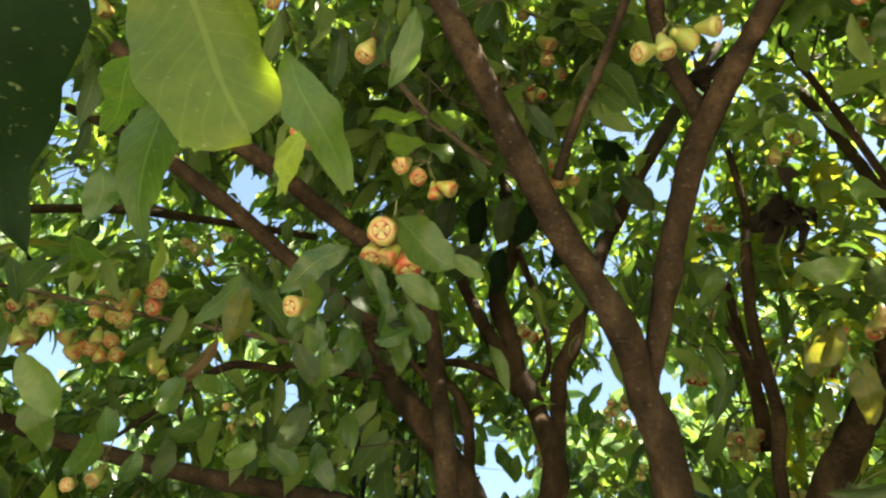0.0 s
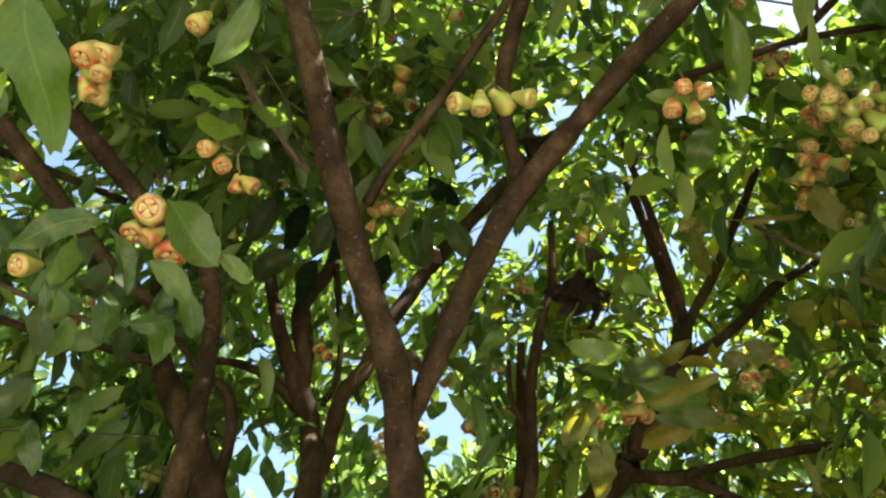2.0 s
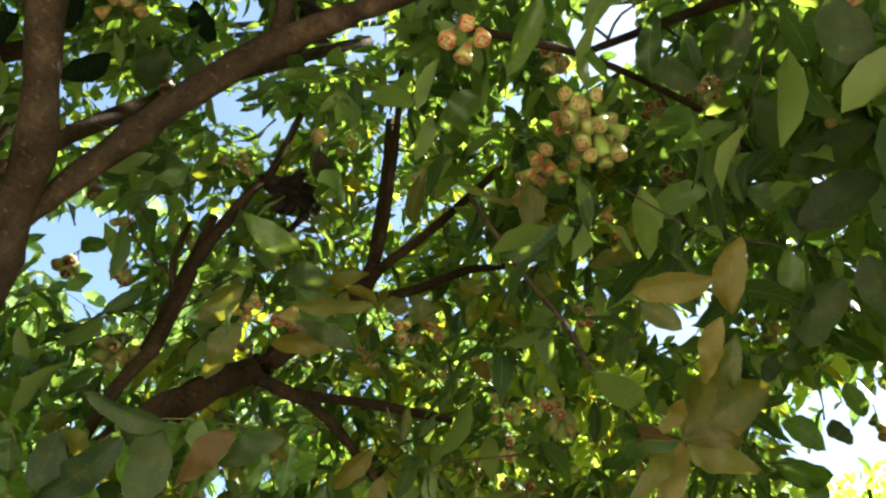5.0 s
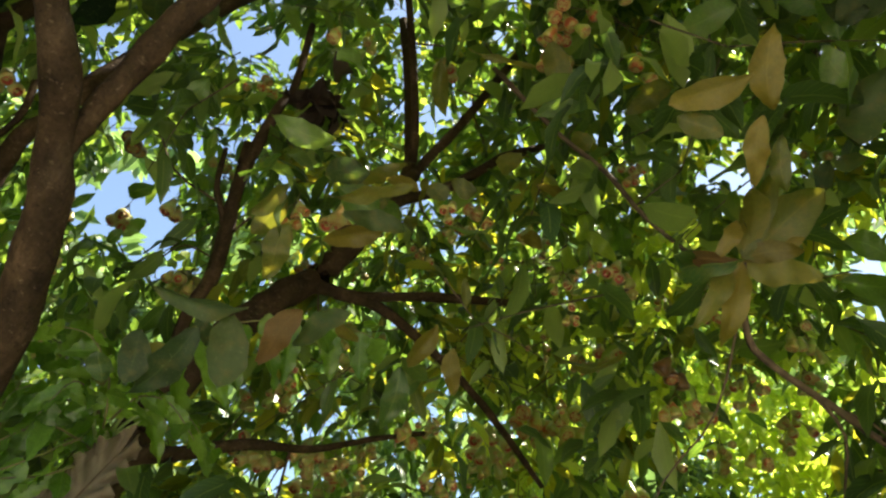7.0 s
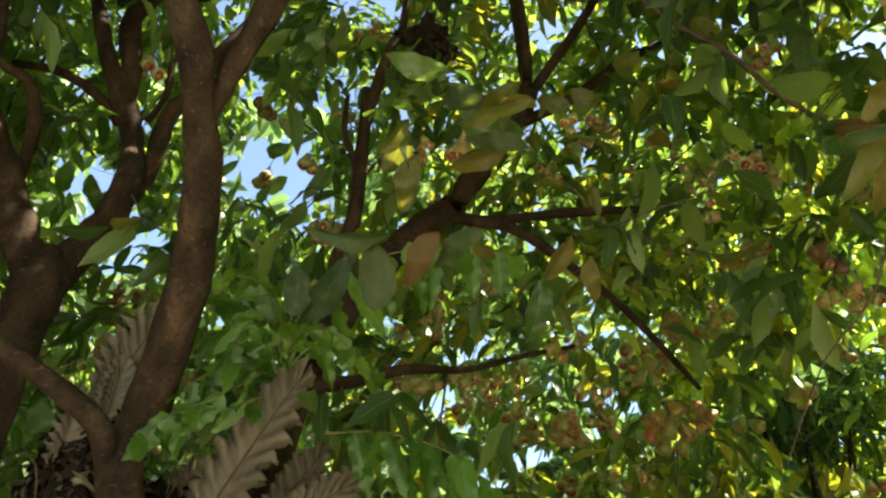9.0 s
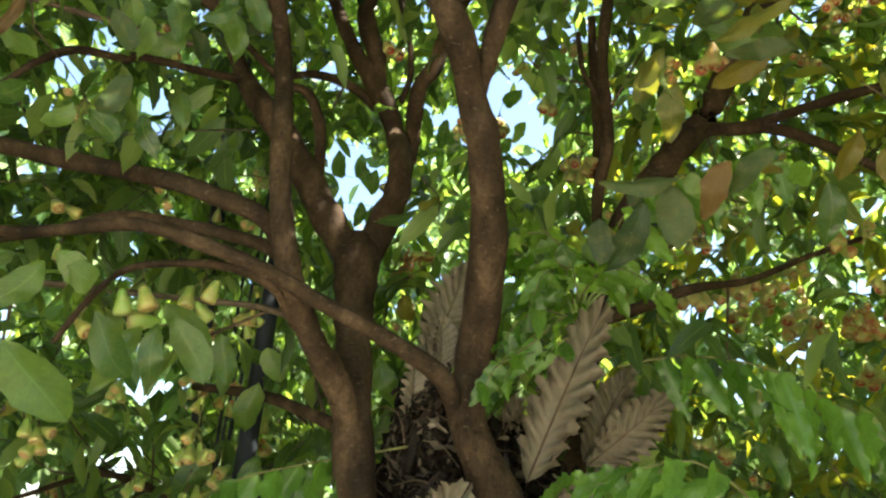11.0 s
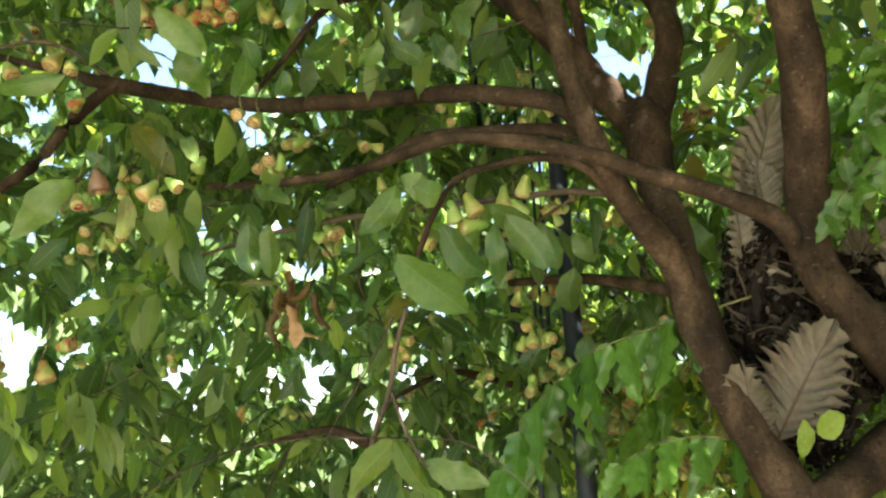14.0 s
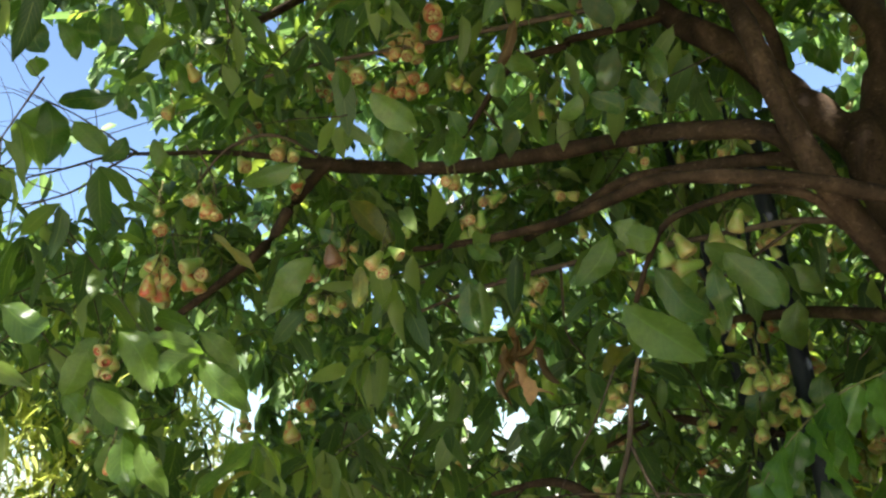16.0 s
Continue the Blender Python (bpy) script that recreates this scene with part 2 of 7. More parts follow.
def leaf_grid(rows, cols, width, fold, droop, wave=0.0, tip=0.75, seed=0):
    """A leaf of length 1 along +y, tip at y = 1, upper side +z: verts, quads and uv."""
    rng = np.random.RandomState(seed)
    verts, uv, faces = [], [], []
    ph = rng.uniform(0, 6, 4)
    for i in range(rows):
        v = i / (rows - 1)
        half = 0.5 * width * max(2.31 * v ** 0.72 * (1 - v) ** tip * (1 + 0.12 * v), 0.010)
        for j in range(cols):
            s = 2 * j / (cols - 1) - 1
            x = s * half
            z = abs(x) * fold - droop * v * v + wave * math.sin(v * 11 + ph[0] + s * 1.3) * abs(s) * 0.5 + wave * 0.6 * math.sin(v * 5 + ph[1])
            verts.append((x, v + abs(s) * wave * 0.3 * math.sin(9 * v + ph[2]), z))
            uv.append((0.5 + 0.5 * s, v))
    for i in range(rows - 1):
        for j in range(cols - 1):
            a = i * cols + j
            faces.append((a, a + 1, a + cols + 1, a + cols))
    return np.array(verts), faces, np.array(uv)


def folded_leaf(width, fold, droop):
    """A light leaf of length 1 along +y, folded along its rib: two quads."""
    verts, uv = [(0, 0, 0), (0, 1, -droop)], [(0.5, 0), (0.5, 1)]
    for side in (1, -1):
        for y, w in ((0.28, 0.44), (0.66, 0.40)):
            verts.append((side * width * w, y, width * w * fold - droop * y * y))
            uv.append((0.5 + 0.5 * side, y))
    return np.array(verts), [(0, 2, 3, 1), (0, 1, 5, 4)], np.array(uv)


def basis_of(direction, normal):
    """Rotations whose y runs along each direction and whose z lies near each normal."""
    y = direction / np.linalg.norm(direction, axis=1, keepdims=True)
    x = np.cross(y, normal)
    x /= np.linalg.norm(x, axis=1, keepdims=True) + 1e-9
    z = np.cross(x, y)
    return np.stack([x, y, z], axis=2)


def scatter(name, template, places, rotations, sizes, mat, parent, kind="stuff", label="", width=None):
    """Many leaves in one mesh."""
    v, f, uv = template
    n, k = len(places), len(v)
    scale = np.ones((n, 1, 3)) * sizes[:, None, None]
    if width is not None:
        scale[:, :, 0] *= width[:, None]
    all_v = np.einsum("nij,nkj->nki", rotations, v[None] * scale) + places[:, None, :]
    fa = np.array(f)
    all_f = (fa[None] + (np.arange(n) * k)[:, None, None]).reshape(-1, fa.shape[1])
    me = bpy.data.meshes.new(name)
    me.vertices.add(n * k)
    me.vertices.foreach_set("co", all_v.astype(np.float32).ravel())
    me.loops.add(all_f.size)
    me.loops.foreach_set("vertex_index", all_f.astype(np.int32).ravel())
    me.polygons.add(len(all_f))
    me.polygons.foreach_set("loop_start", np.arange(0, all_f.size, fa.shape[1], dtype=np.int32))
    me.polygons.foreach_set("use_smooth", np.ones(len(all_f), dtype=bool))
    layer = me.uv_layers.new(name="UVMap")
    layer.data.foreach_set("uv", np.tile(uv, (n, 1))[all_f.ravel()].astype(np.float32).ravel())
    me.update(calc_edges=True)
    ob = part(name, me, mat, parent, label)
    if kind:
        ob["kind"] = kind
    return ob


# ---- ground ----
gv, gf = [], []
N = 40
for i in range(N + 1):
    for j in range(N + 1):
        x, y = (i / N * 2 - 1), (j / N * 2 - 1)
        x, y = math.copysign(abs(x) ** 3, x) * 900, math.copysign(abs(y) ** 3, y) * 900
        gv.append((x, y, 0.06 * noise.noise(Vector((x * 0.4, y * 0.4, 0))) - 0.02))
for i in range(N):
    for j in range(N):
        a = i * (N + 1) + j
        gf.append((a, a + N + 1, a + N + 2, a + 1))
# never in view; pale so that it throws light into the leaves
tagged(part("ground", mesh_of("ground", gv, gf), paving), "unseen yard under the trees, made pale to bounce light up", "ground", kind="structure")

# ---- the fruit tree ----
tree = thing("water_apple_tree", (0, 0, 0), "brown-limbed water apple tree with spreading boughs and dense green leaves", "tree")
limb_lines = []


def limb(name, *points):
    thick = max(p[3] for p in points)
    me = tube(name, points, sides=16 if thick > 0.025 else 9 if thick > 0.01 else 6, steps=5 if thick > 0.02 else 4, rough=0.07, seed=len(limb_lines))
    limb_lines.append(spline(points, 6))
    return part(name, me, bark if thick > 0.009 else twig_bark, tree)


limb('trunk', (0.500, 1.620, -0.050, 0.1100), (0.470, 1.620, 0.600, 0.0950), (0.439, 1.704, 1.136, 0.0616), (0.358, 1.657, 1.193, 0.0483), (0.285, 1.633, 1.323, 0.0402), (0.243, 1.652, 1.451, 0.0410), (0.212, 1.689, 1.590, 0.0446), (0.195, 1.737, 1.730, 0.0456), (0.183, 1.789, 1.856, 0.0453), (0.177, 1.842, 1.976, 0.0500), (0.168, 1.870, 2.113, 0.0611), (0.163, 1.886, 2.177, 0.0414))
limb('limb', (0.551, 1.722, 1.078, 0.0482), (0.587, 1.645, 1.188, 0.0497), (0.604, 1.629, 1.300, 0.0480), (0.584, 1.644, 1.407, 0.0461), (0.542, 1.652, 1.497, 0.0459), (0.481, 1.645, 1.600, 0.0443), (0.443, 1.639, 1.706, 0.0415), (0.459, 1.635, 1.823, 0.0443), (0.457, 1.502, 2.036, 0.0415), (0.420, 1.387, 2.203, 0.0375), (0.385, 1.344, 2.286, 0.0335), (0.344, 1.250, 2.352, 0.0320), (0.279, 1.169, 2.421, 0.0288), (0.173, 1.049, 2.529, 0.0286), (0.062, 0.906, 2.674, 0.0276), (-0.020, 0.796, 2.785, 0.0247), (-0.085, 0.723, 2.859, 0.0227), (-0.191, 0.638, 2.975, 0.0200), (-0.332, 0.563, 3.125, 0.0155))
limb('limb', (0.394, 1.344, 2.287, 0.0172), (0.409, 1.278, 2.378, 0.0237), (0.432, 1.225, 2.484, 0.0264), (0.458, 1.167, 2.594, 0.0282), (0.486, 1.122, 2.692, 0.0290), (0.516, 1.065, 2.774, 0.0305), (0.570, 0.957, 2.848, 0.0256), (0.632, 0.832, 2.923, 0.0241), (0.692, 0.600, 2.924, 0.0238), (0.782, 0.384, 2.997, 0.0203), (0.871, 0.251, 3.052, 0.0172), (0.987, 0.080, 3.159, 0.0135))
limb('limb', (0.529, 1.072, 2.825, 0.0217), (0.471, 1.003, 2.901, 0.0183), (0.429, 0.940, 2.994, 0.0185), (0.421, 0.853, 3.116, 0.0214), (0.429, 0.751, 3.244, 0.0219), (0.426, 0.654, 3.386, 0.0188))
limb('branch', (0.200, 1.040, 2.586, 0.0121), (0.210, 1.007, 2.607, 0.0111), (0.232, 0.958, 2.662, 0.0104), (0.280, 0.875, 2.746, 0.0096), (0.332, 0.777, 2.866, 0.0100), (0.398, 0.644, 3.008, 0.0093), (0.453, 0.541, 3.131, 0.0080))
limb('branch', (0.148, 1.136, 2.666, 0.0090), (0.109, 1.122, 2.693, 0.0070), (0.022, 1.118, 2.758, 0.0071), (-0.103, 1.079, 2.878, 0.0067), (-0.174, 1.064, 2.984, 0.0064), (-0.243, 1.022, 3.111, 0.0055))
limb('limb', (0.168, 1.875, 2.095, 0.0448), (0.083, 1.865, 2.207, 0.0425), (-0.003, 1.878, 2.354, 0.0408), (-0.114, 1.868, 2.508, 0.0400), (-0.222, 1.936, 2.663, 0.0312), (-0.293, 1.923, 2.803, 0.0222), (-0.352, 1.950, 2.960, 0.0170), (-0.390, 1.990, 3.140, 0.0110))
limb('limb', (0.174, 1.876, 2.091, 0.0489), (0.231, 1.909, 2.261, 0.0422), (0.259, 1.904, 2.413, 0.0357), (0.231, 2.056, 2.636, 0.0325), (0.193, 2.055, 2.729, 0.0335), (0.148, 2.058, 2.807, 0.0327), (0.081, 2.063, 2.917, 0.0273), (0.004, 2.061, 3.076, 0.0235), (-0.076, 2.074, 3.292, 0.0179))
limb('branch', (0.180, 2.059, 2.757, 0.0154), (0.146, 2.059, 2.916, 0.0291), (0.090, 2.067, 3.115, 0.0309), (0.145, 2.031, 3.269, 0.0250), (0.142, 1.994, 3.439, 0.0204), (0.087, 1.936, 3.642, 0.0154))
limb('branch', (0.238, 1.903, 2.326, 0.0212), (0.288, 2.084, 2.554, 0.0233), (0.288, 2.033, 2.682, 0.0255), (0.296, 2.007, 2.784, 0.0262), (0.340, 1.996, 2.864, 0.0262), (0.379, 1.969, 3.027, 0.0275), (0.504, 1.961, 3.367, 0.0288), (0.659, 1.876, 3.674, 0.0280), (0.813, 1.822, 3.952, 0.0257), (0.982, 1.744, 4.247, 0.0206))
limb('branch', (0.243, 2.026, 2.728, 0.0091), (0.264, 2.015, 2.841, 0.0102), (0.239, 1.998, 2.999, 0.0115), (0.172, 2.020, 3.271, 0.0125), (0.095, 2.001, 3.582, 0.0116))
limb('branch', (0.168, 2.084, 2.738, 0.0200), (0.070, 2.101, 2.818, 0.0173), (-0.052, 2.146, 2.880, 0.0145), (-0.182, 2.227, 2.912, 0.0115))
limb('branch', (0.059, 1.902, 2.262, 0.0155), (0.032, 1.937, 2.326, 0.0141), (0.023, 1.870, 2.479, 0.0170), (-0.026, 1.843, 2.593, 0.0143), (-0.102, 1.842, 2.623, 0.0114), (-0.214, 1.816, 2.714, 0.0086))
limb('limb', (0.219, 1.703, 1.579, 0.0230), (0.170, 1.658, 1.714, 0.0320), (0.109, 1.574, 1.795, 0.0297), (0.056, 1.487, 1.893, 0.0254), (0.028, 1.454, 1.984, 0.0252), (0.002, 1.456, 2.100, 0.0236), (-0.018, 1.478, 2.261, 0.0234), (-0.051, 1.566, 2.458, 0.0228), (-0.071, 1.488, 2.562, 0.0207), (-0.110, 1.383, 2.610, 0.0202), (-0.215, 1.285, 2.627, 0.0194), (-0.303, 1.203, 2.643, 0.0188), (-0.370, 1.076, 2.622, 0.0204), (-0.460, 0.989, 2.632, 0.0197), (-0.564, 0.909, 2.664, 0.0172), (-0.679, 0.826, 2.712, 0.0130))
limb('branch', (-0.153, 1.489, 2.522, 0.0111), (-0.291, 1.429, 2.572, 0.0160), (-0.410, 1.362, 2.632, 0.0197), (-0.529, 1.287, 2.701, 0.0209), (-0.661, 1.213, 2.767, 0.0197), (-0.794, 1.172, 2.842, 0.0175), (-1.006, 1.138, 2.930, 0.0129))
limb('limb', (0.430, 1.650, 1.658, 0.0146), (0.386, 1.576, 1.743, 0.0228), (0.273, 1.499, 1.791, 0.0188), (0.113, 1.439, 1.847, 0.0167), (0.047, 1.410, 1.872, 0.0160), (-0.050, 1.379, 1.899, 0.0148), (-0.170, 1.368, 1.929, 0.0138), (-0.252, 1.382, 1.944, 0.0135), (-0.370, 1.429, 1.942, 0.0130), (-0.483, 1.477, 1.944, 0.0118), (-0.715, 1.564, 1.976, 0.0103), (-0.971, 1.645, 2.028, 0.0073))
limb('limb', (0.050, 1.498, 1.932, 0.0182), (-0.020, 1.493, 2.030, 0.0228), (-0.133, 1.508, 2.079, 0.0222), (-0.268, 1.543, 2.125, 0.0206), (-0.576, 1.647, 2.207, 0.0210), (-0.909, 1.746, 2.302, 0.0213), (-1.156, 1.472, 2.277, 0.0195), (-1.263, 1.469, 2.324, 0.0129), (-1.485, 1.413, 2.390, 0.0088), (-1.690, 1.372, 2.432, 0.0072), (-1.870, 1.291, 2.450, 0.0050))
limb('branch', (-1.141, 1.477, 2.279, 0.0167), (-1.236, 1.448, 2.181, 0.0165), (-1.318, 1.421, 2.058, 0.0149), (-1.450, 1.352, 1.936, 0.0119), (-1.614, 1.314, 1.846, 0.0079))
limb('branch', (-1.159, 1.486, 2.297, 0.0056), (-1.222, 1.420, 2.352, 0.0056), (-1.304, 1.378, 2.377, 0.0056), (-1.409, 1.345, 2.348, 0.0049), (-1.509, 1.332, 2.264, 0.0042))
limb('branch', (0.034, 1.513, 1.955, 0.0174), (-0.037, 1.541, 1.996, 0.0156), (-0.198, 1.587, 2.038, 0.0150), (-0.370, 1.636, 2.066, 0.0144), (-0.492, 1.679, 2.042, 0.0123), (-0.680, 1.759, 2.025, 0.0090))
limb('branch', (0.069, 1.526, 1.819, 0.0118), (0.019, 1.479, 1.879, 0.0105), (-0.058, 1.441, 1.898, 0.0093), (-0.153, 1.400, 1.881, 0.0080), (-0.223, 1.355, 1.845, 0.0072), (-0.262, 1.320, 1.771, 0.0060), (-0.298, 1.318, 1.691, 0.0050))
limb('branch', (0.097, 1.585, 1.837, 0.0078), (-0.018, 1.612, 1.876, 0.0080), (-0.145, 1.608, 1.877, 0.0074), (-0.342, 1.619, 1.884, 0.0069), (-0.547, 1.641, 1.892, 0.0071), (-0.811, 1.684, 1.888, 0.0067), (-1.034, 1.733, 1.868, 0.0050))
limb('branch', (0.194, 1.698, 1.637, 0.0162), (0.143, 1.771, 1.669, 0.0158), (0.039, 1.958, 1.730, 0.0163), (-0.089, 2.146, 1.786, 0.0150), (-0.283, 2.286, 1.819, 0.0113))
limb('branch', (0.009, 2.484, 1.470, 0.0118), (-0.222, 2.522, 1.492, 0.0120), (-0.412, 2.505, 1.534, 0.0103), (-0.582, 2.486, 1.587, 0.0077))
limb('limb', (0.346, 1.656, 1.193, 0.0368), (0.405, 1.642, 1.220, 0.0396), (0.534, 1.733, 1.285, 0.0446), (0.709, 1.897, 1.444, 0.0450), (0.819, 1.948, 2.033, 0.0453), (0.844, 1.910, 2.141, 0.0429), (0.920, 1.830, 2.331, 0.0421), (1.015, 1.766, 2.484, 0.0412), (1.131, 1.782, 2.634, 0.0379), (1.228, 1.757, 2.834, 0.0370), (1.331, 1.737, 3.062, 0.0360), (1.361, 1.720, 3.155, 0.0263))
limb('branch', (1.331, 1.737, 3.062, 0.0257), (1.338, 1.719, 3.195, 0.0229), (1.297, 1.694, 3.341, 0.0214), (1.246, 1.668, 3.517, 0.0200), (1.154, 1.626, 3.750, 0.0167))
limb('branch', (1.336, 1.728, 3.070, 0.0223), (1.385, 1.706, 3.211, 0.0195), (1.431, 1.620, 3.330, 0.0179), (1.490, 1.530, 3.501, 0.0164), (1.556, 1.392, 3.731, 0.0130))
limb('branch', (1.319, 1.750, 3.015, 0.0204), (1.429, 1.662, 3.082, 0.0171), (1.530, 1.605, 3.189, 0.0176), (1.622, 1.528, 3.295, 0.0161), (1.763, 1.442, 3.389, 0.0109))
limb('branch', (1.113, 1.792, 2.598, 0.0225), (1.232, 1.749, 2.593, 0.0182), (1.331, 1.719, 2.628, 0.0154), (1.499, 1.691, 2.695, 0.0161), (1.756, 1.619, 2.767, 0.0118))
limb('branch', (1.182, 1.761, 2.582, 0.0165), (1.319, 1.728, 2.587, 0.0168), (1.525, 1.726, 2.529, 0.0141), (1.712, 1.740, 2.464, 0.0129), (1.946, 1.823, 2.417, 0.0120), (2.173, 1.883, 2.331, 0.0089))
limb('branch', (0.838, 1.914, 2.245, 0.0146), (0.838, 1.882, 2.415, 0.0180), (0.857, 1.837, 2.559, 0.0198), (0.816, 1.756, 2.774, 0.0184), (0.827, 1.680, 3.026, 0.0157), (0.858, 1.683, 3.158, 0.0134), (0.828, 1.610, 3.381, 0.0113))
limb('branch', (0.855, 1.826, 2.582, 0.0107), (0.818, 1.800, 2.669, 0.0099), (0.768, 1.788, 2.753, 0.0093), (0.751, 1.772, 2.878, 0.0079))
limb('branch', (0.800, 1.934, 2.002, 0.0279), (0.856, 1.908, 2.030, 0.0223), (0.952, 1.905, 2.065, 0.0198), (1.098, 1.888, 2.132, 0.0144), (1.288, 1.914, 2.186, 0.0105), (1.495, 1.934, 2.290, 0.0094), (1.701, 1.958, 2.386, 0.0082))
limb('twig', (1.425, 0.666, 2.269, 0.0040), (1.477, 0.712, 2.160, 0.0067), (1.534, 0.706, 2.119, 0.0071), (1.701, 0.689, 2.096, 0.0084), (1.912, 0.656, 2.057, 0.0087), (2.149, 0.585, 2.049, 0.0090))
limb('twig', (1.427, 0.747, 2.307, 0.0043), (1.367, 0.820, 2.429, 0.0056), (1.313, 0.872, 2.557, 0.0064), (1.253, 0.950, 2.690, 0.0069), (1.114, 1.034, 2.884, 0.0073))
limb('branch', (0.817, 0.825, 3.062, 0.0098), (0.937, 0.753, 3.098, 0.0100), (1.068, 0.685, 3.153, 0.0096), (1.270, 0.594, 3.192, 0.0093), (1.481, 0.520, 3.216, 0.0081), (1.715, 0.476, 3.208, 0.0063))
limb('branch', (1.059, 0.696, 3.150, 0.0090), (1.114, 0.605, 3.215, 0.0104), (1.180, 0.499, 3.299, 0.0132), (1.281, 0.351, 3.423, 0.0163), (1.419, 0.162, 3.560, 0.0181), (1.557, -0.065, 3.724, 0.0200))
limb('twig', (-0.249, 1.085, 1.553, 0.0036), (-0.271, 1.098, 1.496, 0.0040), (-0.282, 1.093, 1.432, 0.0043), (-0.300, 1.084, 1.379, 0.0042), (-0.312, 1.066, 1.324, 0.0037), (-0.345, 1.082, 1.255, 0.0034))
limb('twig', (-0.280, 1.093, 1.431, 0.0029), (-0.257, 1.088, 1.371, 0.0025), (-0.221, 1.070, 1.321, 0.0027))
limb('branch', (-0.248, 1.592, 2.518, 0.0071), (-0.471, 1.537, 2.524, 0.0070), (-0.782, 1.460, 2.530, 0.0063), (-1.088, 1.406, 2.555, 0.0056), (-1.339, 1.369, 2.568, 0.0050))
limb('branch', (-0.571, 1.956, 3.272, 0.0130), (-0.902, 1.910, 3.287, 0.0149), (-1.315, 1.861, 3.295, 0.0167), (-1.829, 1.845, 3.256, 0.0167))
limb('branch', (-0.222, 1.930, 2.672, 0.0130), (-0.330, 1.880, 2.650, 0.0125), (-0.491, 1.798, 2.620, 0.0120), (-0.508, 1.784, 2.594, 0.0118), (-0.630, 1.746, 2.579, 0.0115), (-0.711, 1.737, 2.522, 0.0105), (-0.790, 1.755, 2.450, 0.0090), (-0.914, 1.794, 2.368, 0.0055))
limb('branch', (-0.342, 2.548, 1.516, 0.0110), (-0.524, 2.429, 1.563, 0.0095), (-0.736, 2.347, 1.472, 0.0065))
limb('branch', (-0.570, 1.860, 1.316, 0.0150), (-0.638, 1.809, 1.372, 0.0140), (-0.722, 1.825, 1.388, 0.0100), (-0.878, 1.836, 1.365, 0.0060))
limb('branch', (1.273, 1.600, 3.069, 0.0164), (1.213, 1.532, 3.208, 0.0134), (1.046, 1.392, 3.445, 0.0120), (0.944, 1.322, 3.605, 0.0105))
limb('branch', (0.941, 2.168, 2.613, 0.0267), (0.920, 2.093, 2.767, 0.0241), (0.879, 2.012, 2.925, 0.0181), (0.844, 1.925, 3.089, 0.0134))
limb('twig', (-1.771, 1.320, 2.438, 0.0042), (-1.785, 1.254, 2.455, 0.0033), (-1.793, 1.192, 2.472, 0.0024), (-1.841, 1.104, 2.443, 0.0015))
limb('twig', (-1.794, 1.196, 2.473, 0.0032), (-1.802, 1.160, 2.487, 0.0027), (-1.811, 1.121, 2.500, 0.0022), (-1.832, 1.056, 2.516, 0.0017), (-1.854, 0.986, 2.530, 0.0012))
limb('twig', (-1.775, 1.317, 2.436, 0.0046), (-1.808, 1.251, 2.368, 0.0041), (-1.827, 1.199, 2.302, 0.0036), (-1.847, 1.133, 2.245, 0.0030), (-1.880, 1.033, 2.192, 0.0025))
limb('twig', (-1.863, 1.284, 2.438, 0.0050), (-1.870, 1.235, 2.405, 0.0043), (-1.893, 1.166, 2.359, 0.0037), (-1.936, 1.067, 2.300, 0.0030))
limb('twig', (-1.550, 1.360, 2.403, 0.0040), (-1.533, 1.404, 2.331, 0.0032), (-1.531, 1.429, 2.256, 0.0023), (-1.557, 1.427, 2.163, 0.0015))
limb('stub', (0.610, 1.642, 1.419, 0.0214), (0.624, 1.624, 1.367, 0.0294), (0.640, 1.615, 1.322, 0.0300), (0.625, 1.631, 1.255, 0.0300), (0.605, 1.659, 1.176, 0.0261))
GAPS = []
GAPS.append((-0.004, 0.893, 0.449, 0.060))
GAPS.append((-0.048, 0.878, 0.477, 0.036))
GAPS.append((0.047, 0.912, 0.407, 0.028))
GAPS.append((0.173, 0.811, 0.559, 0.033))
GAPS.append((0.202, 0.834, 0.514, 0.024))
GAPS.append((0.148, 0.807, 0.572, 0.044))
GAPS.append((0.112, 0.587, 0.802, 0.024))
GAPS.append((0.160, 0.621, 0.767, 0.025))
GAPS.append((0.157, 0.830, 0.535, 0.020))
GAPS.append((0.425, 0.262, 0.867, 0.049))
GAPS.append((0.406, 0.295, 0.865, 0.024))
GAPS.append((0.422, 0.225, 0.878, 0.032))
GAPS.append((0.414, 0.408, 0.814, 0.019))
GAPS.append((0.142, 0.836, 0.529, 0.048))
GAPS.append((0.188, 0.825, 0.533, 0.040))
GAPS.append((0.854, 0.201, 0.480, 0.036))
GAPS.append((0.865, 0.224, 0.449, 0.025))
GAPS.append((0.180, 0.846, 0.501, 0.040))
GAPS.append((0.703, 0.344, 0.623, 0.022))
GAPS.append((-0.763, 0.491, 0.420, 0.062))
GAPS.append((-0.782, 0.399, 0.480, 0.062))
GAPS.append((-0.774, 0.490, 0.402, 0.046))
GAPS.append((-0.813, 0.498, 0.301, 0.041))
GAPS.append((-0.748, 0.655, 0.111, 0.057))
GAPS.append((-0.744, 0.667, 0.044, 0.041))
GAPS.append((-0.375, 0.623, 0.687, 0.022))
GAPS.append((-0.559, 0.695, 0.453, 0.036))
GAPS.append((0.098, 0.842, 0.531, 0.032))
GAPS.append((-0.011, 0.895, 0.446, 0.036))
GAPS.append((-0.011, 0.901, 0.435, 0.052))
GAPS.append((0.687, 0.332, 0.646, 0.017))
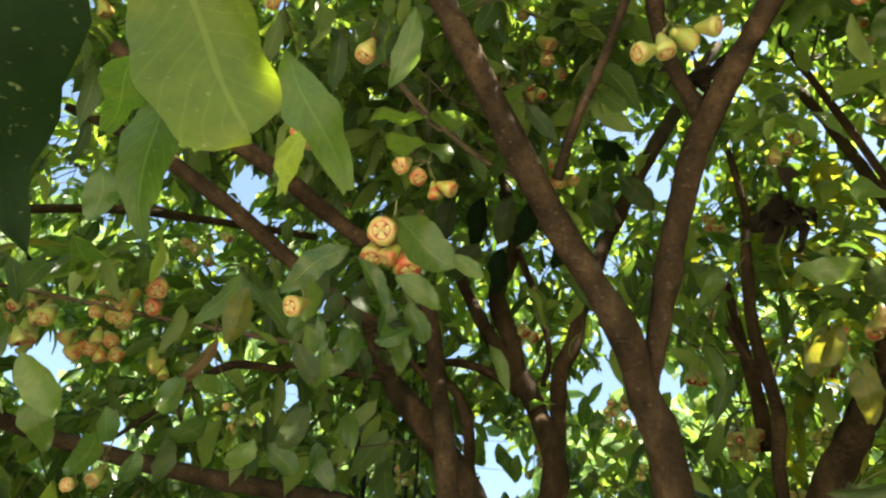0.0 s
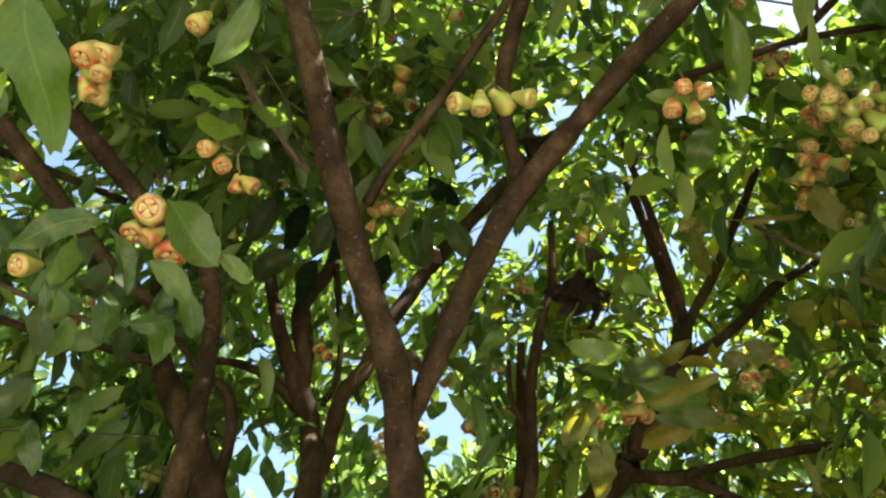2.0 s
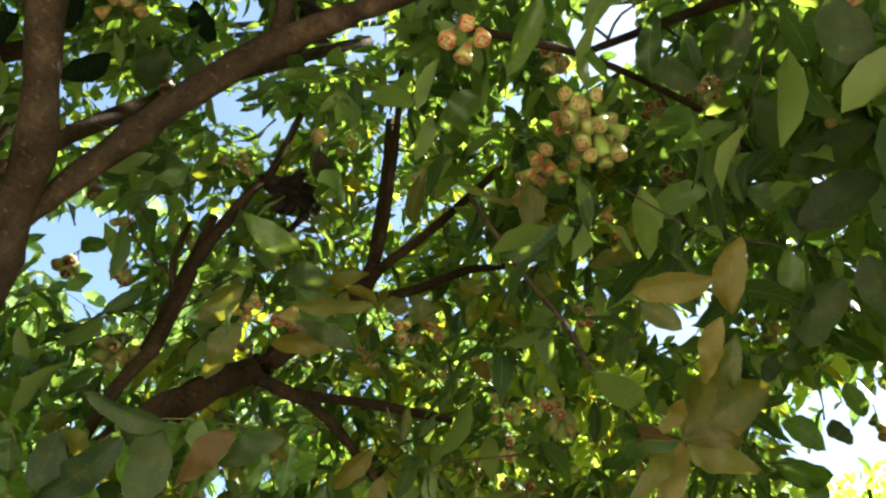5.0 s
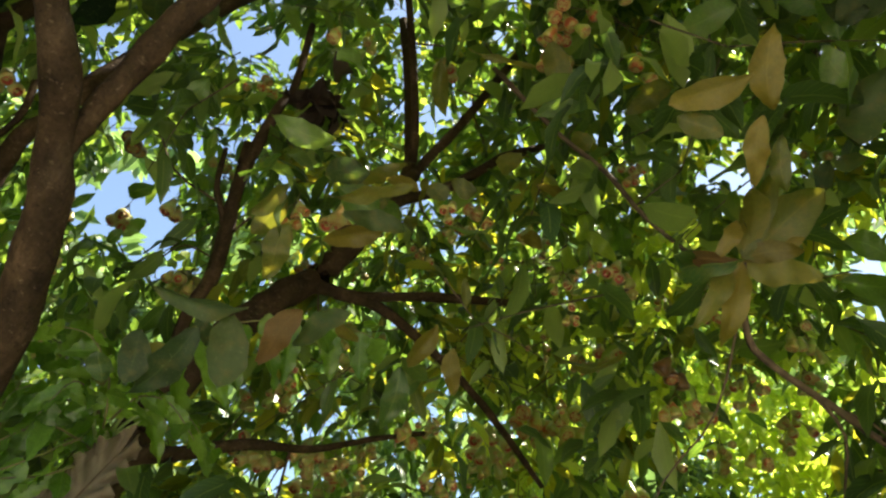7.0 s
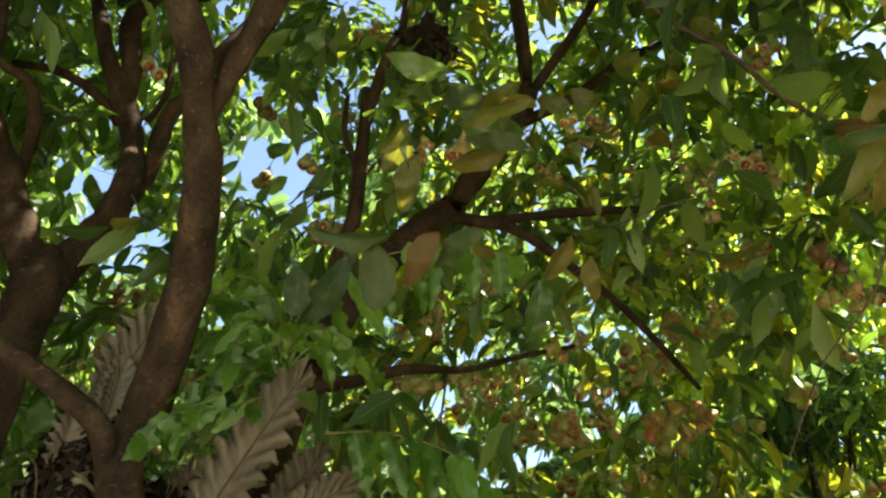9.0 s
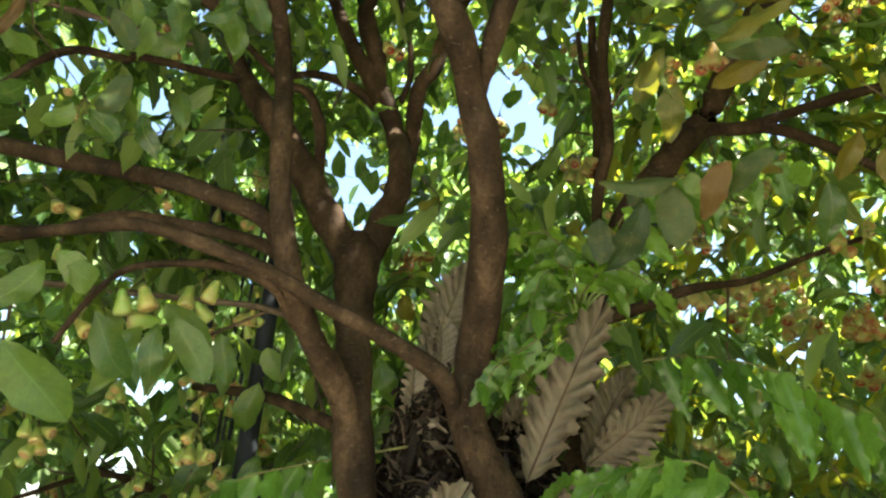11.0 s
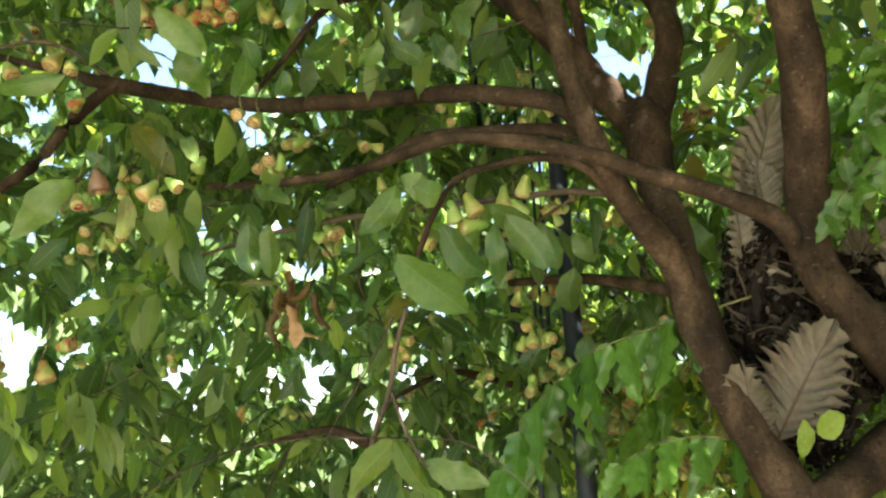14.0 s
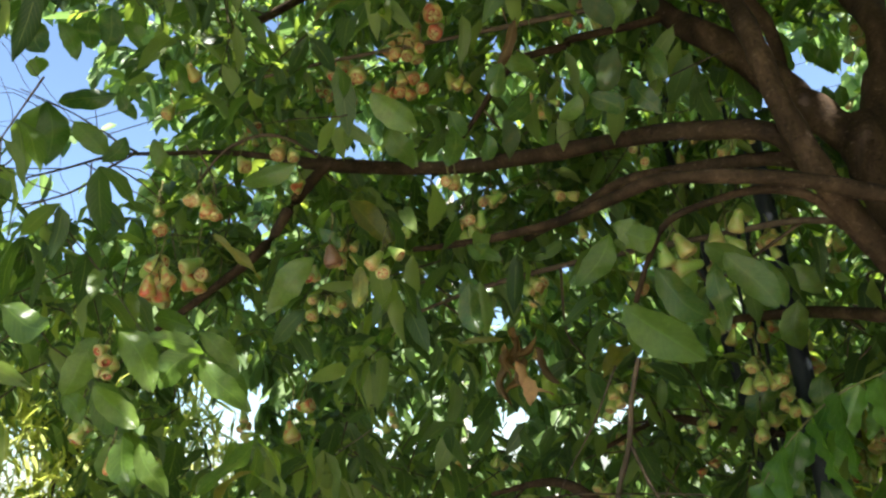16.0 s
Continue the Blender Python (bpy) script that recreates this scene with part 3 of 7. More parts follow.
GAPS.append((0.174, 0.361, 0.916, 0.017))
GAPS.append((0.225, 0.660, 0.716, 0.024))
GAPS.append((0.224, 0.637, 0.738, 0.020))
GAPS.append((-0.288, 0.860, 0.421, 0.021))
GAPS.append((-0.734, 0.667, 0.125, 0.052))
GAPS.append((-0.758, 0.649, 0.064, 0.046))
GAPS.append((-0.437, 0.875, 0.209, 0.019))
GAPS.append((-0.297, 0.938, 0.180, 0.016))
GAPS.append((0.173, 0.658, 0.733, 0.020))
GAPS.append((0.793, 0.517, 0.321, 0.057))
GAPS.append((0.816, 0.447, 0.368, 0.072))
GAPS.append((0.839, 0.388, 0.382, 0.062))
GAPS.append((0.844, 0.450, 0.293, 0.067))
GAPS.append((0.862, 0.405, 0.305, 0.062))
GAPS.append((0.825, 0.501, 0.262, 0.046))
GAPS.append((0.785, 0.565, 0.256, 0.041))
GAPS.append((-0.883, 0.469, 0.027, 0.062))
GAPS.append((-0.878, 0.475, 0.058, 0.041))
GAPS.append((-0.572, 0.695, 0.436, 0.017))
GAPS.append((-0.529, 0.734, 0.425, 0.016))
GAPS.append((-0.492, 0.777, 0.394, 0.017))
GAPS.append((-0.431, 0.818, 0.381, 0.019))
GAPS.append((-0.422, 0.794, 0.438, 0.014))
GAPS.append((-0.332, 0.830, 0.447, 0.017))
GAPS.append((-0.299, 0.818, 0.492, 0.013))
GAPS.append((-0.242, 0.859, 0.451, 0.016))
GAPS.append((-0.265, 0.874, 0.406, 0.017))
GAPS.append((-0.393, 0.807, 0.440, 0.019))
GAPS.append((-0.329, 0.842, 0.427, 0.019))
GAPS.append((-0.392, 0.766, 0.510, 0.013))
GAPS.append((-0.476, 0.734, 0.484, 0.013))
GAPS.append((0.149, 0.775, 0.614, 0.013))
GAPS.append((0.219, 0.744, 0.631, 0.013))
GAPS.append((0.833, 0.186, 0.521, 0.052))
GAPS.append((0.854, 0.223, 0.470, 0.050))
GAPS.append((0.862, 0.170, 0.478, 0.050))
GAPS.append((0.845, 0.200, 0.500, 0.055))
GAPS.append((-0.816, 0.378, 0.438, 0.050))
GAPS.append((-0.782, 0.399, 0.479, 0.040))
GAPS.append((-0.771, 0.455, 0.445, 0.045))
GAPS.append((-0.835, 0.398, 0.380, 0.050))
GAPS.append((-0.749, 0.495, 0.441, 0.040))
GAPS.append((-0.719, 0.531, 0.448, 0.030))
GAPS.append((-0.812, 0.473, 0.342, 0.035))
GAPS.append((-0.831, 0.478, 0.283, 0.040))
GAPS.append((-0.849, 0.421, 0.320, 0.035))
GAPS.append((-0.754, 0.654, 0.055, 0.045))
GAPS.append((-0.737, 0.669, 0.097, 0.030))
GAPS.append((-0.818, 0.351, 0.455, 0.050))
GAPS.append((-0.797, 0.448, 0.404, 0.040))
GAPS.append((-0.745, 0.657, 0.116, 0.040))
GAPS.append((-0.726, 0.681, 0.091, 0.030))
GAPS.append((-0.888, 0.459, 0.017, 0.040))
GAPS.append((-0.879, 0.475, 0.053, 0.035))
GAPS.append((-0.866, 0.500, -0.003, 0.030))
GAPS.append((-0.754, 0.654, 0.055, 0.050))
GAPS.append((-0.740, 0.668, 0.085, 0.040))
GAPS.append((-0.768, 0.637, 0.030, 0.035))
# small gaps between the shoots, low on both sides
grng = np.random.RandomState(12)
for count, az0, az1, low, high in ((34, -0.95, -0.25, -0.08, 0.30), (26, 0.45, 1.05, 0.10, 0.45), (26, -0.95, -0.15, 0.02, 0.48)):
    for _ in range(count):
        az, up = grng.uniform(az0, az1), grng.uniform(low, high)
        flat = math.sqrt(1 - up * up)
        GAPS.append((math.sin(az) * flat, math.cos(az) * flat, up, grng.uniform(0.011, 0.027)))

# ---- the open space under the crown and its openings to the sky ----
EYE = np.array([0.2, 0.08, 1.47])      # the still middle of the space under the crown
OPEN = np.array(GAPS)


def in_opening(p, slack=1.0):
    d = p - EYE
    d = d / np.linalg.norm(d, axis=1, keepdims=True)
    return ((d @ OPEN[:, :3].T) > np.cos(OPEN[:, 3] * slack)[None]).any(axis=1)


CLEAR = []      # places with a radius that the crown's leaves leave open towards the middle



# ---- single leaves near by, parts of the tree ----
LEAF_MAT = {"green": leaf_single, "olive": leaf_olive, "yellow": leaf_yellow, "brown": leaf_brown, "dark": leaf_dark, "lime": leaf_pale, "fresh": leaf_fresh, "bright": leaf_bright, "deep": leaf_deep, "tan": leaf_tan, "dead": leaf_dead}
leaf_meshes = {}
leaf_count = [0]


def leaf_mesh(kind, variant):
    if (kind, variant) not in leaf_meshes:
        v, f, uv = leaf_grid(33 if variant == 5 else 13, 7, 0.44, (0.30, 0.16, 0.42, 0.05, 0.2, -0.05, 0.35)[variant], (0.16, 0.06, 0.26, -0.10, 0.45, 0.12, 0.1)[variant], (0.060, 0.085, 0.075, 0.095, 0.075, 0.09, 0.06)[variant], tip=(0.75, 0.85, 0.7, 0.9, 0.75, 0.52, 1.25)[variant], seed=variant + 3)
        twist = (0.25, -0.35, 0.15, 0.5, 1.2, 0.15, 0.2)[variant]
        a = twist * v[:, 1] ** 2
        if variant == 4:      # dry leaves roll up lengthwise
            roll = v[:, 0] / 0.22 * 2.6
            v[:, 0], v[:, 2] = 0.085 * np.sin(roll) + 0.03 * np.sin(v[:, 1] * 9), v[:, 2] + 0.085 * (1 - np.cos(roll)) + 0.04 * np.sin(v[:, 1] * 13)
        if variant == 5:      # one margin rolls over
            edge = np.clip(v[:, 0] - 0.10, 0, 1)
            v[:, 0], v[:, 2] = v[:, 0] - 0.75 * edge, v[:, 2] - 1.3 * edge
        x, z = v[:, 0].copy(), v[:, 2].copy()
        v[:, 0] = x * np.cos(a) - z * np.sin(a) + 0.13 * np.sin(v[:, 1] * 2.6 + variant * 1.7) * v[:, 1] + 0.010 * np.sin(v[:, 1] * 23 + variant) * np.sign(x)
        v[:, 2] = x * np.sin(a) + z * np.cos(a)
        me = mesh_of("leaf", v, f, uv=uv)
        me.materials.append(LEAF_MAT[kind])
        leaf_meshes[kind, variant] = me
    return leaf_meshes[kind, variant]


def leaf(kind, base, tip, width, turn=0, name="leaf", shape=None):
    """A leaf from its base to its tip, its underside towards the middle of the space, turned about its rib."""
    base, tip = np.array(base), np.array(tip)
    d = tip - base
    size = np.linalg.norm(d)
    away = (base + tip) / 2 - EYE
    m = basis_of(d[None], away[None])[0]
    k = leaf_count[0]
    leaf_count[0] += 1
    m4 = Matrix(m.tolist()).to_4x4()
    m4 = Matrix.Translation(base) @ m4 @ Matrix.Rotation(radians(turn), 4, "Y") @ Matrix.Diagonal((width / 0.40, size, size, 1))
    ob = part(name, leaf_mesh(kind, k % 4 if shape is None else shape), None, tree)
    ob.matrix_basis = m4
    for f in (0.25, 0.5, 0.75):
        CLEAR.append((*(base + d * f), width * 0.38))
    return ob


# ---- fruit ----
def fruit_material(name, top, middle, bottom, blush):
    m, n, l, b = material(name, 0.32, 0.5)
    tc = n.new("ShaderNodeTexCoord")
    sep = n.new("ShaderNodeSeparateXYZ")
    l.new(tc.outputs["Object"], sep.inputs["Vector"])
    mr = n.new("ShaderNodeMapRange")
    mr.inputs["From Min"].default_value, mr.inputs["From Max"].default_value = -0.55, 0.6
    l.new(sep.outputs["Z"], mr.inputs["Value"])
    base = ramp(n, l, mr.outputs["Result"], (0.0, bottom), (0.35, middle), (1.0, top))
    # the pit inside the calyx is red
    flat = n.new("ShaderNodeVectorMath")
    flat.operation = "MULTIPLY"
    flat.inputs[1].default_value = (1, 1, 0)
    l.new(tc.outputs["Object"], flat.inputs[0])
    span = n.new("ShaderNodeVectorMath")
    span.operation = "LENGTH"
    l.new(flat.outputs["Vector"], span.inputs[0])
    pit = n.new("ShaderNodeMath")
    pit.operation = "LESS_THAN"
    pit.inputs[1].default_value = 0.31
    l.new(span.outputs["Value"], pit.inputs[0])
    low = n.new("ShaderNodeMath")
    low.operation = "LESS_THAN"
    low.inputs[1].default_value = 0.12
    l.new(mr.outputs["Result"], low.inputs[0])
    both = n.new("ShaderNodeMath")
    both.operation = "MULTIPLY"
    l.new(pit.outputs[0], both.inputs[0])
    l.new(low.outputs[0], both.inputs[1])
    rnd = n.new("ShaderNodeObjectInfo").outputs["Random"]
    wide = n.new("ShaderNodeTexNoise")
    wide.noise_dimensions = "4D"
    wide.inputs["Scale"].default_value, wide.inputs["Detail"].default_value = 1.9, 3
    own = n.new("ShaderNodeMath")
    own.operation = "MULTIPLY"
    own.inputs[1].default_value = 40
    l.new(rnd, own.inputs[0])
    l.new(own.outputs[0], wide.inputs["W"])
    l.new(tc.outputs["Object"], wide.inputs["Vector"])
    streak = wide.outputs["Fac"]
    base = mixed(n, l, "MIX", ramp(n, l, streak, (0.48, (0, 0, 0)), (0.62, (0.92, 0.92, 0.92))), base, blush)
    base = mixed(n, l, "MULTIPLY", 0.6, base, ramp(n, l, rnd, (0, (0.74, 0.98, 0.7)), (0.6, (1.0, 1.0, 0.9)), (1, (1.1, 0.78, 0.7))))
    speck = noise_of(n, l, 30, 2)
    base = mixed(n, l, "MULTIPLY", 0.35, base, ramp(n, l, speck, (0.35, (0.6, 0.5, 0.4)), (0.55, (1, 1, 1))))
    base = mixed(n, l, "MIX", both.outputs[0], base, (0.34, 0.052, 0.027))
    l.new(base, b.inputs["Base Color"])
    b.inputs["Subsurface Weight"].default_value = 0.15
    b.inputs["Subsurface Radius"].default_value = (0.01, 0.006, 0.003)
    bump(n, l, b, streak, 0.12, 0.05)
    return m


FRUIT = {
    "ripe": (fruit_material("fruit_ripe", (0.33, 0.40, 0.09), (0.43, 0.42, 0.12), (0.47, 0.32, 0.12), (0.46, 0.09, 0.045)), "red-flushed water apples hanging in a cluster"),
    "pale": (fruit_material("fruit_pale", (0.26, 0.35, 0.07), (0.36, 0.41, 0.10), (0.41, 0.38, 0.12), (0.40, 0.29, 0.10)), "pale yellow water apples hanging in a cluster"),
    "green": (fruit_material("fruit_green", (0.25, 0.36, 0.07), (0.38, 0.46, 0.12), (0.48, 0.33, 0.15), (0.44, 0.42, 0.14)), "green pear-shaped water apples hanging in a cluster"),
    "young": (fruit_material("fruit_young", (0.25, 0.32, 0.08), (0.36, 0.40, 0.12), (0.44, 0.38, 0.15), (0.42, 0.27, 0.11)), "small unripe water apples in a dense cluster"),
    "brown": (fruit_material("fruit_brown", (0.16, 0.08, 0.04), (0.22, 0.11, 0.06), (0.18, 0.08, 0.04), (0.10, 0.05, 0.03)), "shrivelled brown water apples drying on the twig"),
}
calyx_red, n, l, b = material("calyx_red", 0.6, 0.3)
l.new(ramp(n, l, noise_of(n, l, 6, 3), (0.32, (0.46, 0.22, 0.10)), (0.55, (0.50, 0.43, 0.17))), b.inputs["Base Color"])
calyx_brown, n, l, b = material("calyx_brown", 0.7, 0.3)
l.new(ramp(n, l, noise_of(n, l, 6, 3), (0.3, (0.34, 0.19, 0.08)), (0.7, (0.46, 0.36, 0.16))), b.inputs["Base Color"])
stem_green, n, l, b = material("stem_green", 0.6, 0.3)
l.new(ramp(n, l, noise_of(n, l, 40, 3), (0.3, (0.10, 0.09, 0.03)), (0.7, (0.20, 0.19, 0.06))), b.inputs["Base Color"])


stalk_pale, n, l, b = material("stalk_pale", 0.45, 0.4)
l.new(ramp(n, l, noise_of(n, l, 40, 3), (0.3, (0.22, 0.30, 0.08)), (0.7, (0.34, 0.42, 0.13))), b.inputs["Base Color"])


def fruit_mesh(long, neck=0.0):
    """A bell with a rounded neck, a full belly and a pit at the blunt end."""
    prof = [(0.74, 0.03), (0.725, 0.11), (0.66, 0.185), (0.55, 0.235), (0.40, 0.275), (0.2, 0.345), (-0.05, 0.45), (-0.25, 0.5), (-0.39, 0.485), (-0.48, 0.40), (-0.50, 0.28), (-0.45, 0.19), (-0.38, 0.07)]
    V, F = [], []
    seg = 12
    for z, r in prof:
        r += neck * max(0.0, min(1.0, 1.8 * z)) * min(1.0, r / 0.23)
        z = z * long if z > 0 else z
        for k in range(seg):
            w = 2 * math.pi * k / seg
            q = 1 + 0.045 * math.cos(4 * w) * (1 if z < 0 else 0.3) + 0.02 * math.sin(3 * w + z * 4)
            V.append((r * q * math.cos(w), r * q * math.sin(w), z))
    for i in range(len(prof) - 1):
        for k in range(seg):
            a, b = i * seg + k, i * seg + (k + 1) % seg
            F.append((a, a + seg, b + seg, b))
    F.append(tuple(range(seg)))
    F.append(tuple(range((len(prof) - 1) * seg, len(prof) * seg))[::-1])
    return mesh_of("fruit", V, F)


def calyx_mesh(spread):
    """Four fleshy lobes round the blunt end, folded in (spread 0) or standing open (1)."""
    V, F = [], []
    for q in range(4):
        w = q * math.pi / 2 + 0.3
        c, s = math.cos(w), math.sin(w)
        o = len(V)
        for i in range(5):
            t = i / 4
            out = 0.27 - (0.255 * t if spread < 0.5 else 0.06 * t * t - 0.02 * t)
            z = -0.475 - (0.045 * math.sin(t * 2.9) if spread < 0.5 else 0.16 * t)
            half = (0.150 * (1 - t) ** 0.7 + 0.012) if spread < 0.5 else 0.105 * (1 - t) ** 0.5 + 0.02
            for side in (-1, 0, 1):
                lift = 0.0 if side else -0.03
                V.append((c * out - s * half * side, s * out + c * half * side, z + lift))
        for i in range(4):
            for j in range(2):
                a = o + i * 3 + j
                F.append((a, a + 1, a + 4, a + 3))
    return mesh_of("calyx", V, F)


fruit_meshes = {}
for kind in FRUIT:
    me = fruit_mesh({"ripe": 1.0, "pale": 1.05, "green": 1.25, "young": 1.0, "brown": 0.8}[kind], 0.02 if kind == "green" else 0.0)
    me.materials.append(FRUIT[kind][0])
    cal = calyx_mesh(1.0 if kind == "young" else 0.0)
    cal.materials.append(calyx_red if kind in ("ripe", "pale", "green") else calyx_brown)
    fruit_meshes[kind] = (me, cal)
stalk_mesh = tube("stalk", [(0, 0, 0, 0.0022), (0.003, 0, 0.5, 0.0017), (0, 0, 1, 0.002)], 5, 2, 0.0)
stalk_mesh.materials.append(stem_green)
crng = np.random.RandomState(21)


def cluster(kind, *fruits):
    """Fruits as (x, y, z, diameter) hanging from one short stalk."""
    f = np.array(fruits, float)
    big = f[:, 3].max()
    root = f[:, :3].mean(axis=0) + np.array([0, 0, f[:, 3].mean() * 1.5])
    label = FRUIT[kind][1] if len(fruits) > 1 else FRUIT[kind][1].replace("apples hanging in a cluster", "apple hanging on its own").replace("apples in a dense cluster", "apple on its own stalk").replace("apples drying", "apple drying")
    top = thing("fruit_cluster" if len(fruits) > 1 else "fruit_on_stalk", root, label, "fruit", "water apples on the tree")
    CLEAR.extend((x, y, z, d * 0.6) for x, y, z, d in f)
    f[:, 3] *= 0.95 if kind == "green" else 1.0
    me, cal = fruit_meshes[kind]
    tips = [np.array([0, 0, big * 1.2]) + crng.normal(0, big * 0.15, 3)]
    for x, y, z, d in f:
        c = np.array([x, y, z]) - root
        spread = c * np.array([1, 1, 0])
        axis = np.array([0, 0, -1.0]) + spread / (big * 1.6) + crng.normal(0, 0.62 if kind == "green" else 0.42, 3)
        # the blunt ends lean a little into the open space under the crown
        to_open = (EYE - root) / np.linalg.norm(EYE - root)
        axis = axis / np.linalg.norm(axis) + 0.14 * to_open
        m = Vector(-axis).to_track_quat("Z", "Y").to_matrix().to_4x4() @ Matrix.Rotation(crng.uniform(0, 3), 4, "Z")
        ob = part("fruit", me, None, top)
        ob.matrix_basis = Matrix.Translation(c) @ m @ Matrix.Diagonal((d, d, d * crng.uniform(0.94, 1.08), 1))
        part("calyx", cal, None, ob)
        tips.append(np.array(ob.matrix_basis @ Vector((0, 0, 0.66))))
    for e in tips:
        ob = part("stalk", stalk_mesh, None, top)
        ob.matrix_basis = Vector(e).to_track_quat("Z", "Y").to_matrix().to_4x4() @ Matrix.Diagonal((1, 1, float(np.linalg.norm(e)), 1))

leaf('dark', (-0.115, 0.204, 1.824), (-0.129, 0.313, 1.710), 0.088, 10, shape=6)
leaf('bright', (-0.123, 0.240, 1.914), (-0.033, 0.327, 1.815), 0.072, 0, shape=5)
leaf('lime', (-0.026, 0.331, 1.821), (-0.037, 0.361, 1.803), 0.020, 30, shape=6)
leaf('fresh', (-0.136, 0.361, 1.899), (-0.145, 0.416, 1.809), 0.046, 0, shape=6)
leaf('fresh', (-0.091, 0.404, 2.020), (-0.045, 0.475, 1.933), 0.051, 0, shape=3)
leaf('green', (-0.420, 0.667, 2.172), (-0.414, 0.714, 2.121), 0.051, 0)
leaf('green', (-0.058, 0.794, 2.222), (0.025, 0.859, 2.205), 0.064, 20)
leaf('green', (-0.117, 0.784, 2.152), (-0.209, 0.813, 2.110), 0.047, 25)
leaf('olive', (-0.228, 0.777, 2.074), (-0.263, 0.821, 2.022), 0.037, 0)
leaf('green', (-0.057, 0.851, 2.160), (0.013, 0.878, 2.138), 0.038, 0)
leaf('green', (-0.109, 0.812, 2.166), (-0.051, 0.862, 2.119), 0.028, 40)
leaf('green', (-0.751, 1.201, 2.148), (-0.742, 1.274, 2.070), 0.068, 0)
leaf('brown', (-0.374, 1.062, 2.192), (-0.442, 1.110, 2.133), 0.023, 30)
leaf('green', (-0.063, 0.697, 2.623), (-0.091, 0.793, 2.516), 0.053, 20)
leaf('green', (-0.103, 0.481, 1.995), (-0.098, 0.497, 1.948), 0.019, 45)
leaf('green', (-0.225, 0.414, 2.025), (-0.252, 0.455, 1.977), 0.052, -30)
leaf('green', (0.018, 0.869, 2.223), (0.061, 0.899, 2.195), 0.027, 0)
leaf('green', (-0.154, 0.842, 2.085), (-0.137, 0.881, 2.044), 0.017, 0)
leaf('green', (-1.675, 1.169, 2.539), (-1.780, 1.064, 2.477), 0.062, 20)
leaf('green', (-1.671, 1.173, 2.540), (-1.679, 1.223, 2.477), 0.056, 30)
leaf('green', (-1.770, 1.104, 2.454), (-1.765, 1.193, 2.366), 0.075, 15)
leaf('green', (-1.794, 1.029, 2.486), (-1.833, 1.110, 2.334), 0.100, 0)
leaf('green', (-1.800, 1.023, 2.482), (-1.867, 1.057, 2.326), 0.088, -20)
leaf('green', (-1.658, 1.289, 2.434), (-1.667, 1.359, 2.329), 0.062, 20)
leaf('green', (-1.620, 1.369, 2.395), (-1.623, 1.409, 2.335), 0.044, 30)
leaf('green', (-1.704, 1.228, 2.431), (-1.758, 1.217, 2.350), 0.062, 0)
leaf('green', (-1.544, 1.321, 2.565), (-1.561, 1.227, 2.638), 0.062, 10)
leaf('green', (-1.636, 1.036, 2.707), (-1.680, 1.049, 2.639), 0.088, 0)
leaf('green', (-1.587, 1.067, 2.744), (-1.649, 1.087, 2.649), 0.075, 30)
leaf('green', (-1.690, 0.976, 2.682), (-1.692, 1.061, 2.613), 0.062, 0)
leaf('green', (-1.728, 0.920, 2.671), (-1.740, 0.985, 2.606), 0.075, 20)
leaf('green', (-1.785, 0.956, 2.562), (-1.755, 1.003, 2.571), 0.062, 0)
leaf('green', (-1.575, 1.160, 2.682), (-1.571, 1.111, 2.727), 0.062, -30)
leaf('fresh', (-1.171, 0.874, 1.711), (-1.134, 0.955, 1.609), 0.071, 0)
leaf('fresh', (-1.085, 0.983, 1.715), (-1.132, 0.922, 1.724), 0.046, 20)
leaf('fresh', (-1.087, 0.986, 1.699), (-1.134, 0.954, 1.614), 0.057, -15)
leaf('fresh', (-1.083, 1.002, 1.662), (-1.039, 1.072, 1.561), 0.057, 10)
leaf('fresh', (-1.079, 0.993, 1.705), (-1.030, 1.068, 1.629), 0.052, 15)
leaf('fresh', (-1.202, 0.861, 1.613), (-1.171, 0.924, 1.521), 0.063, 10)
leaf('fresh', (-1.232, 0.821, 1.592), (-1.212, 0.855, 1.583), 0.057, 0)
leaf('fresh', (-1.192, 0.850, 1.694), (-1.235, 0.814, 1.602), 0.057, 20)
leaf('fresh', (-1.177, 0.916, 1.522), (-1.162, 0.946, 1.411), 0.069, -20)
leaf('fresh', (-1.191, 0.899, 1.512), (-1.185, 0.915, 1.433), 0.057, 30)
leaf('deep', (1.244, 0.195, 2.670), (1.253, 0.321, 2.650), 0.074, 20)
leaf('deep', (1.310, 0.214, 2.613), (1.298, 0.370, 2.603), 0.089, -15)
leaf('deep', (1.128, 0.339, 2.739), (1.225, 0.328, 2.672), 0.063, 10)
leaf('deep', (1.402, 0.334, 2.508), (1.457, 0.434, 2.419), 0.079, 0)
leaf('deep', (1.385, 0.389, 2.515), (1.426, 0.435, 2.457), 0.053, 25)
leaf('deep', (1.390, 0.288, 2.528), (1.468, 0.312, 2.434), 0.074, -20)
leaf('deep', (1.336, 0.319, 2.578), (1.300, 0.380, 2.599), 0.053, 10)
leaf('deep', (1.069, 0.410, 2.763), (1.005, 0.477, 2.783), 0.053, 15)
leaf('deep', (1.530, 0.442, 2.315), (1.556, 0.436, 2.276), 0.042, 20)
leaf('fresh', (1.868, 0.475, 2.621), (1.914, 0.483, 2.551), 0.048, 0)
leaf('fresh', (1.870, 0.635, 2.557), (1.920, 0.554, 2.515), 0.072, 0)
leaf('fresh', (1.903, 0.682, 2.481), (1.955, 0.568, 2.451), 0.060, 0)
leaf('fresh', (1.953, 0.594, 2.442), (1.974, 0.640, 2.378), 0.060, 0)
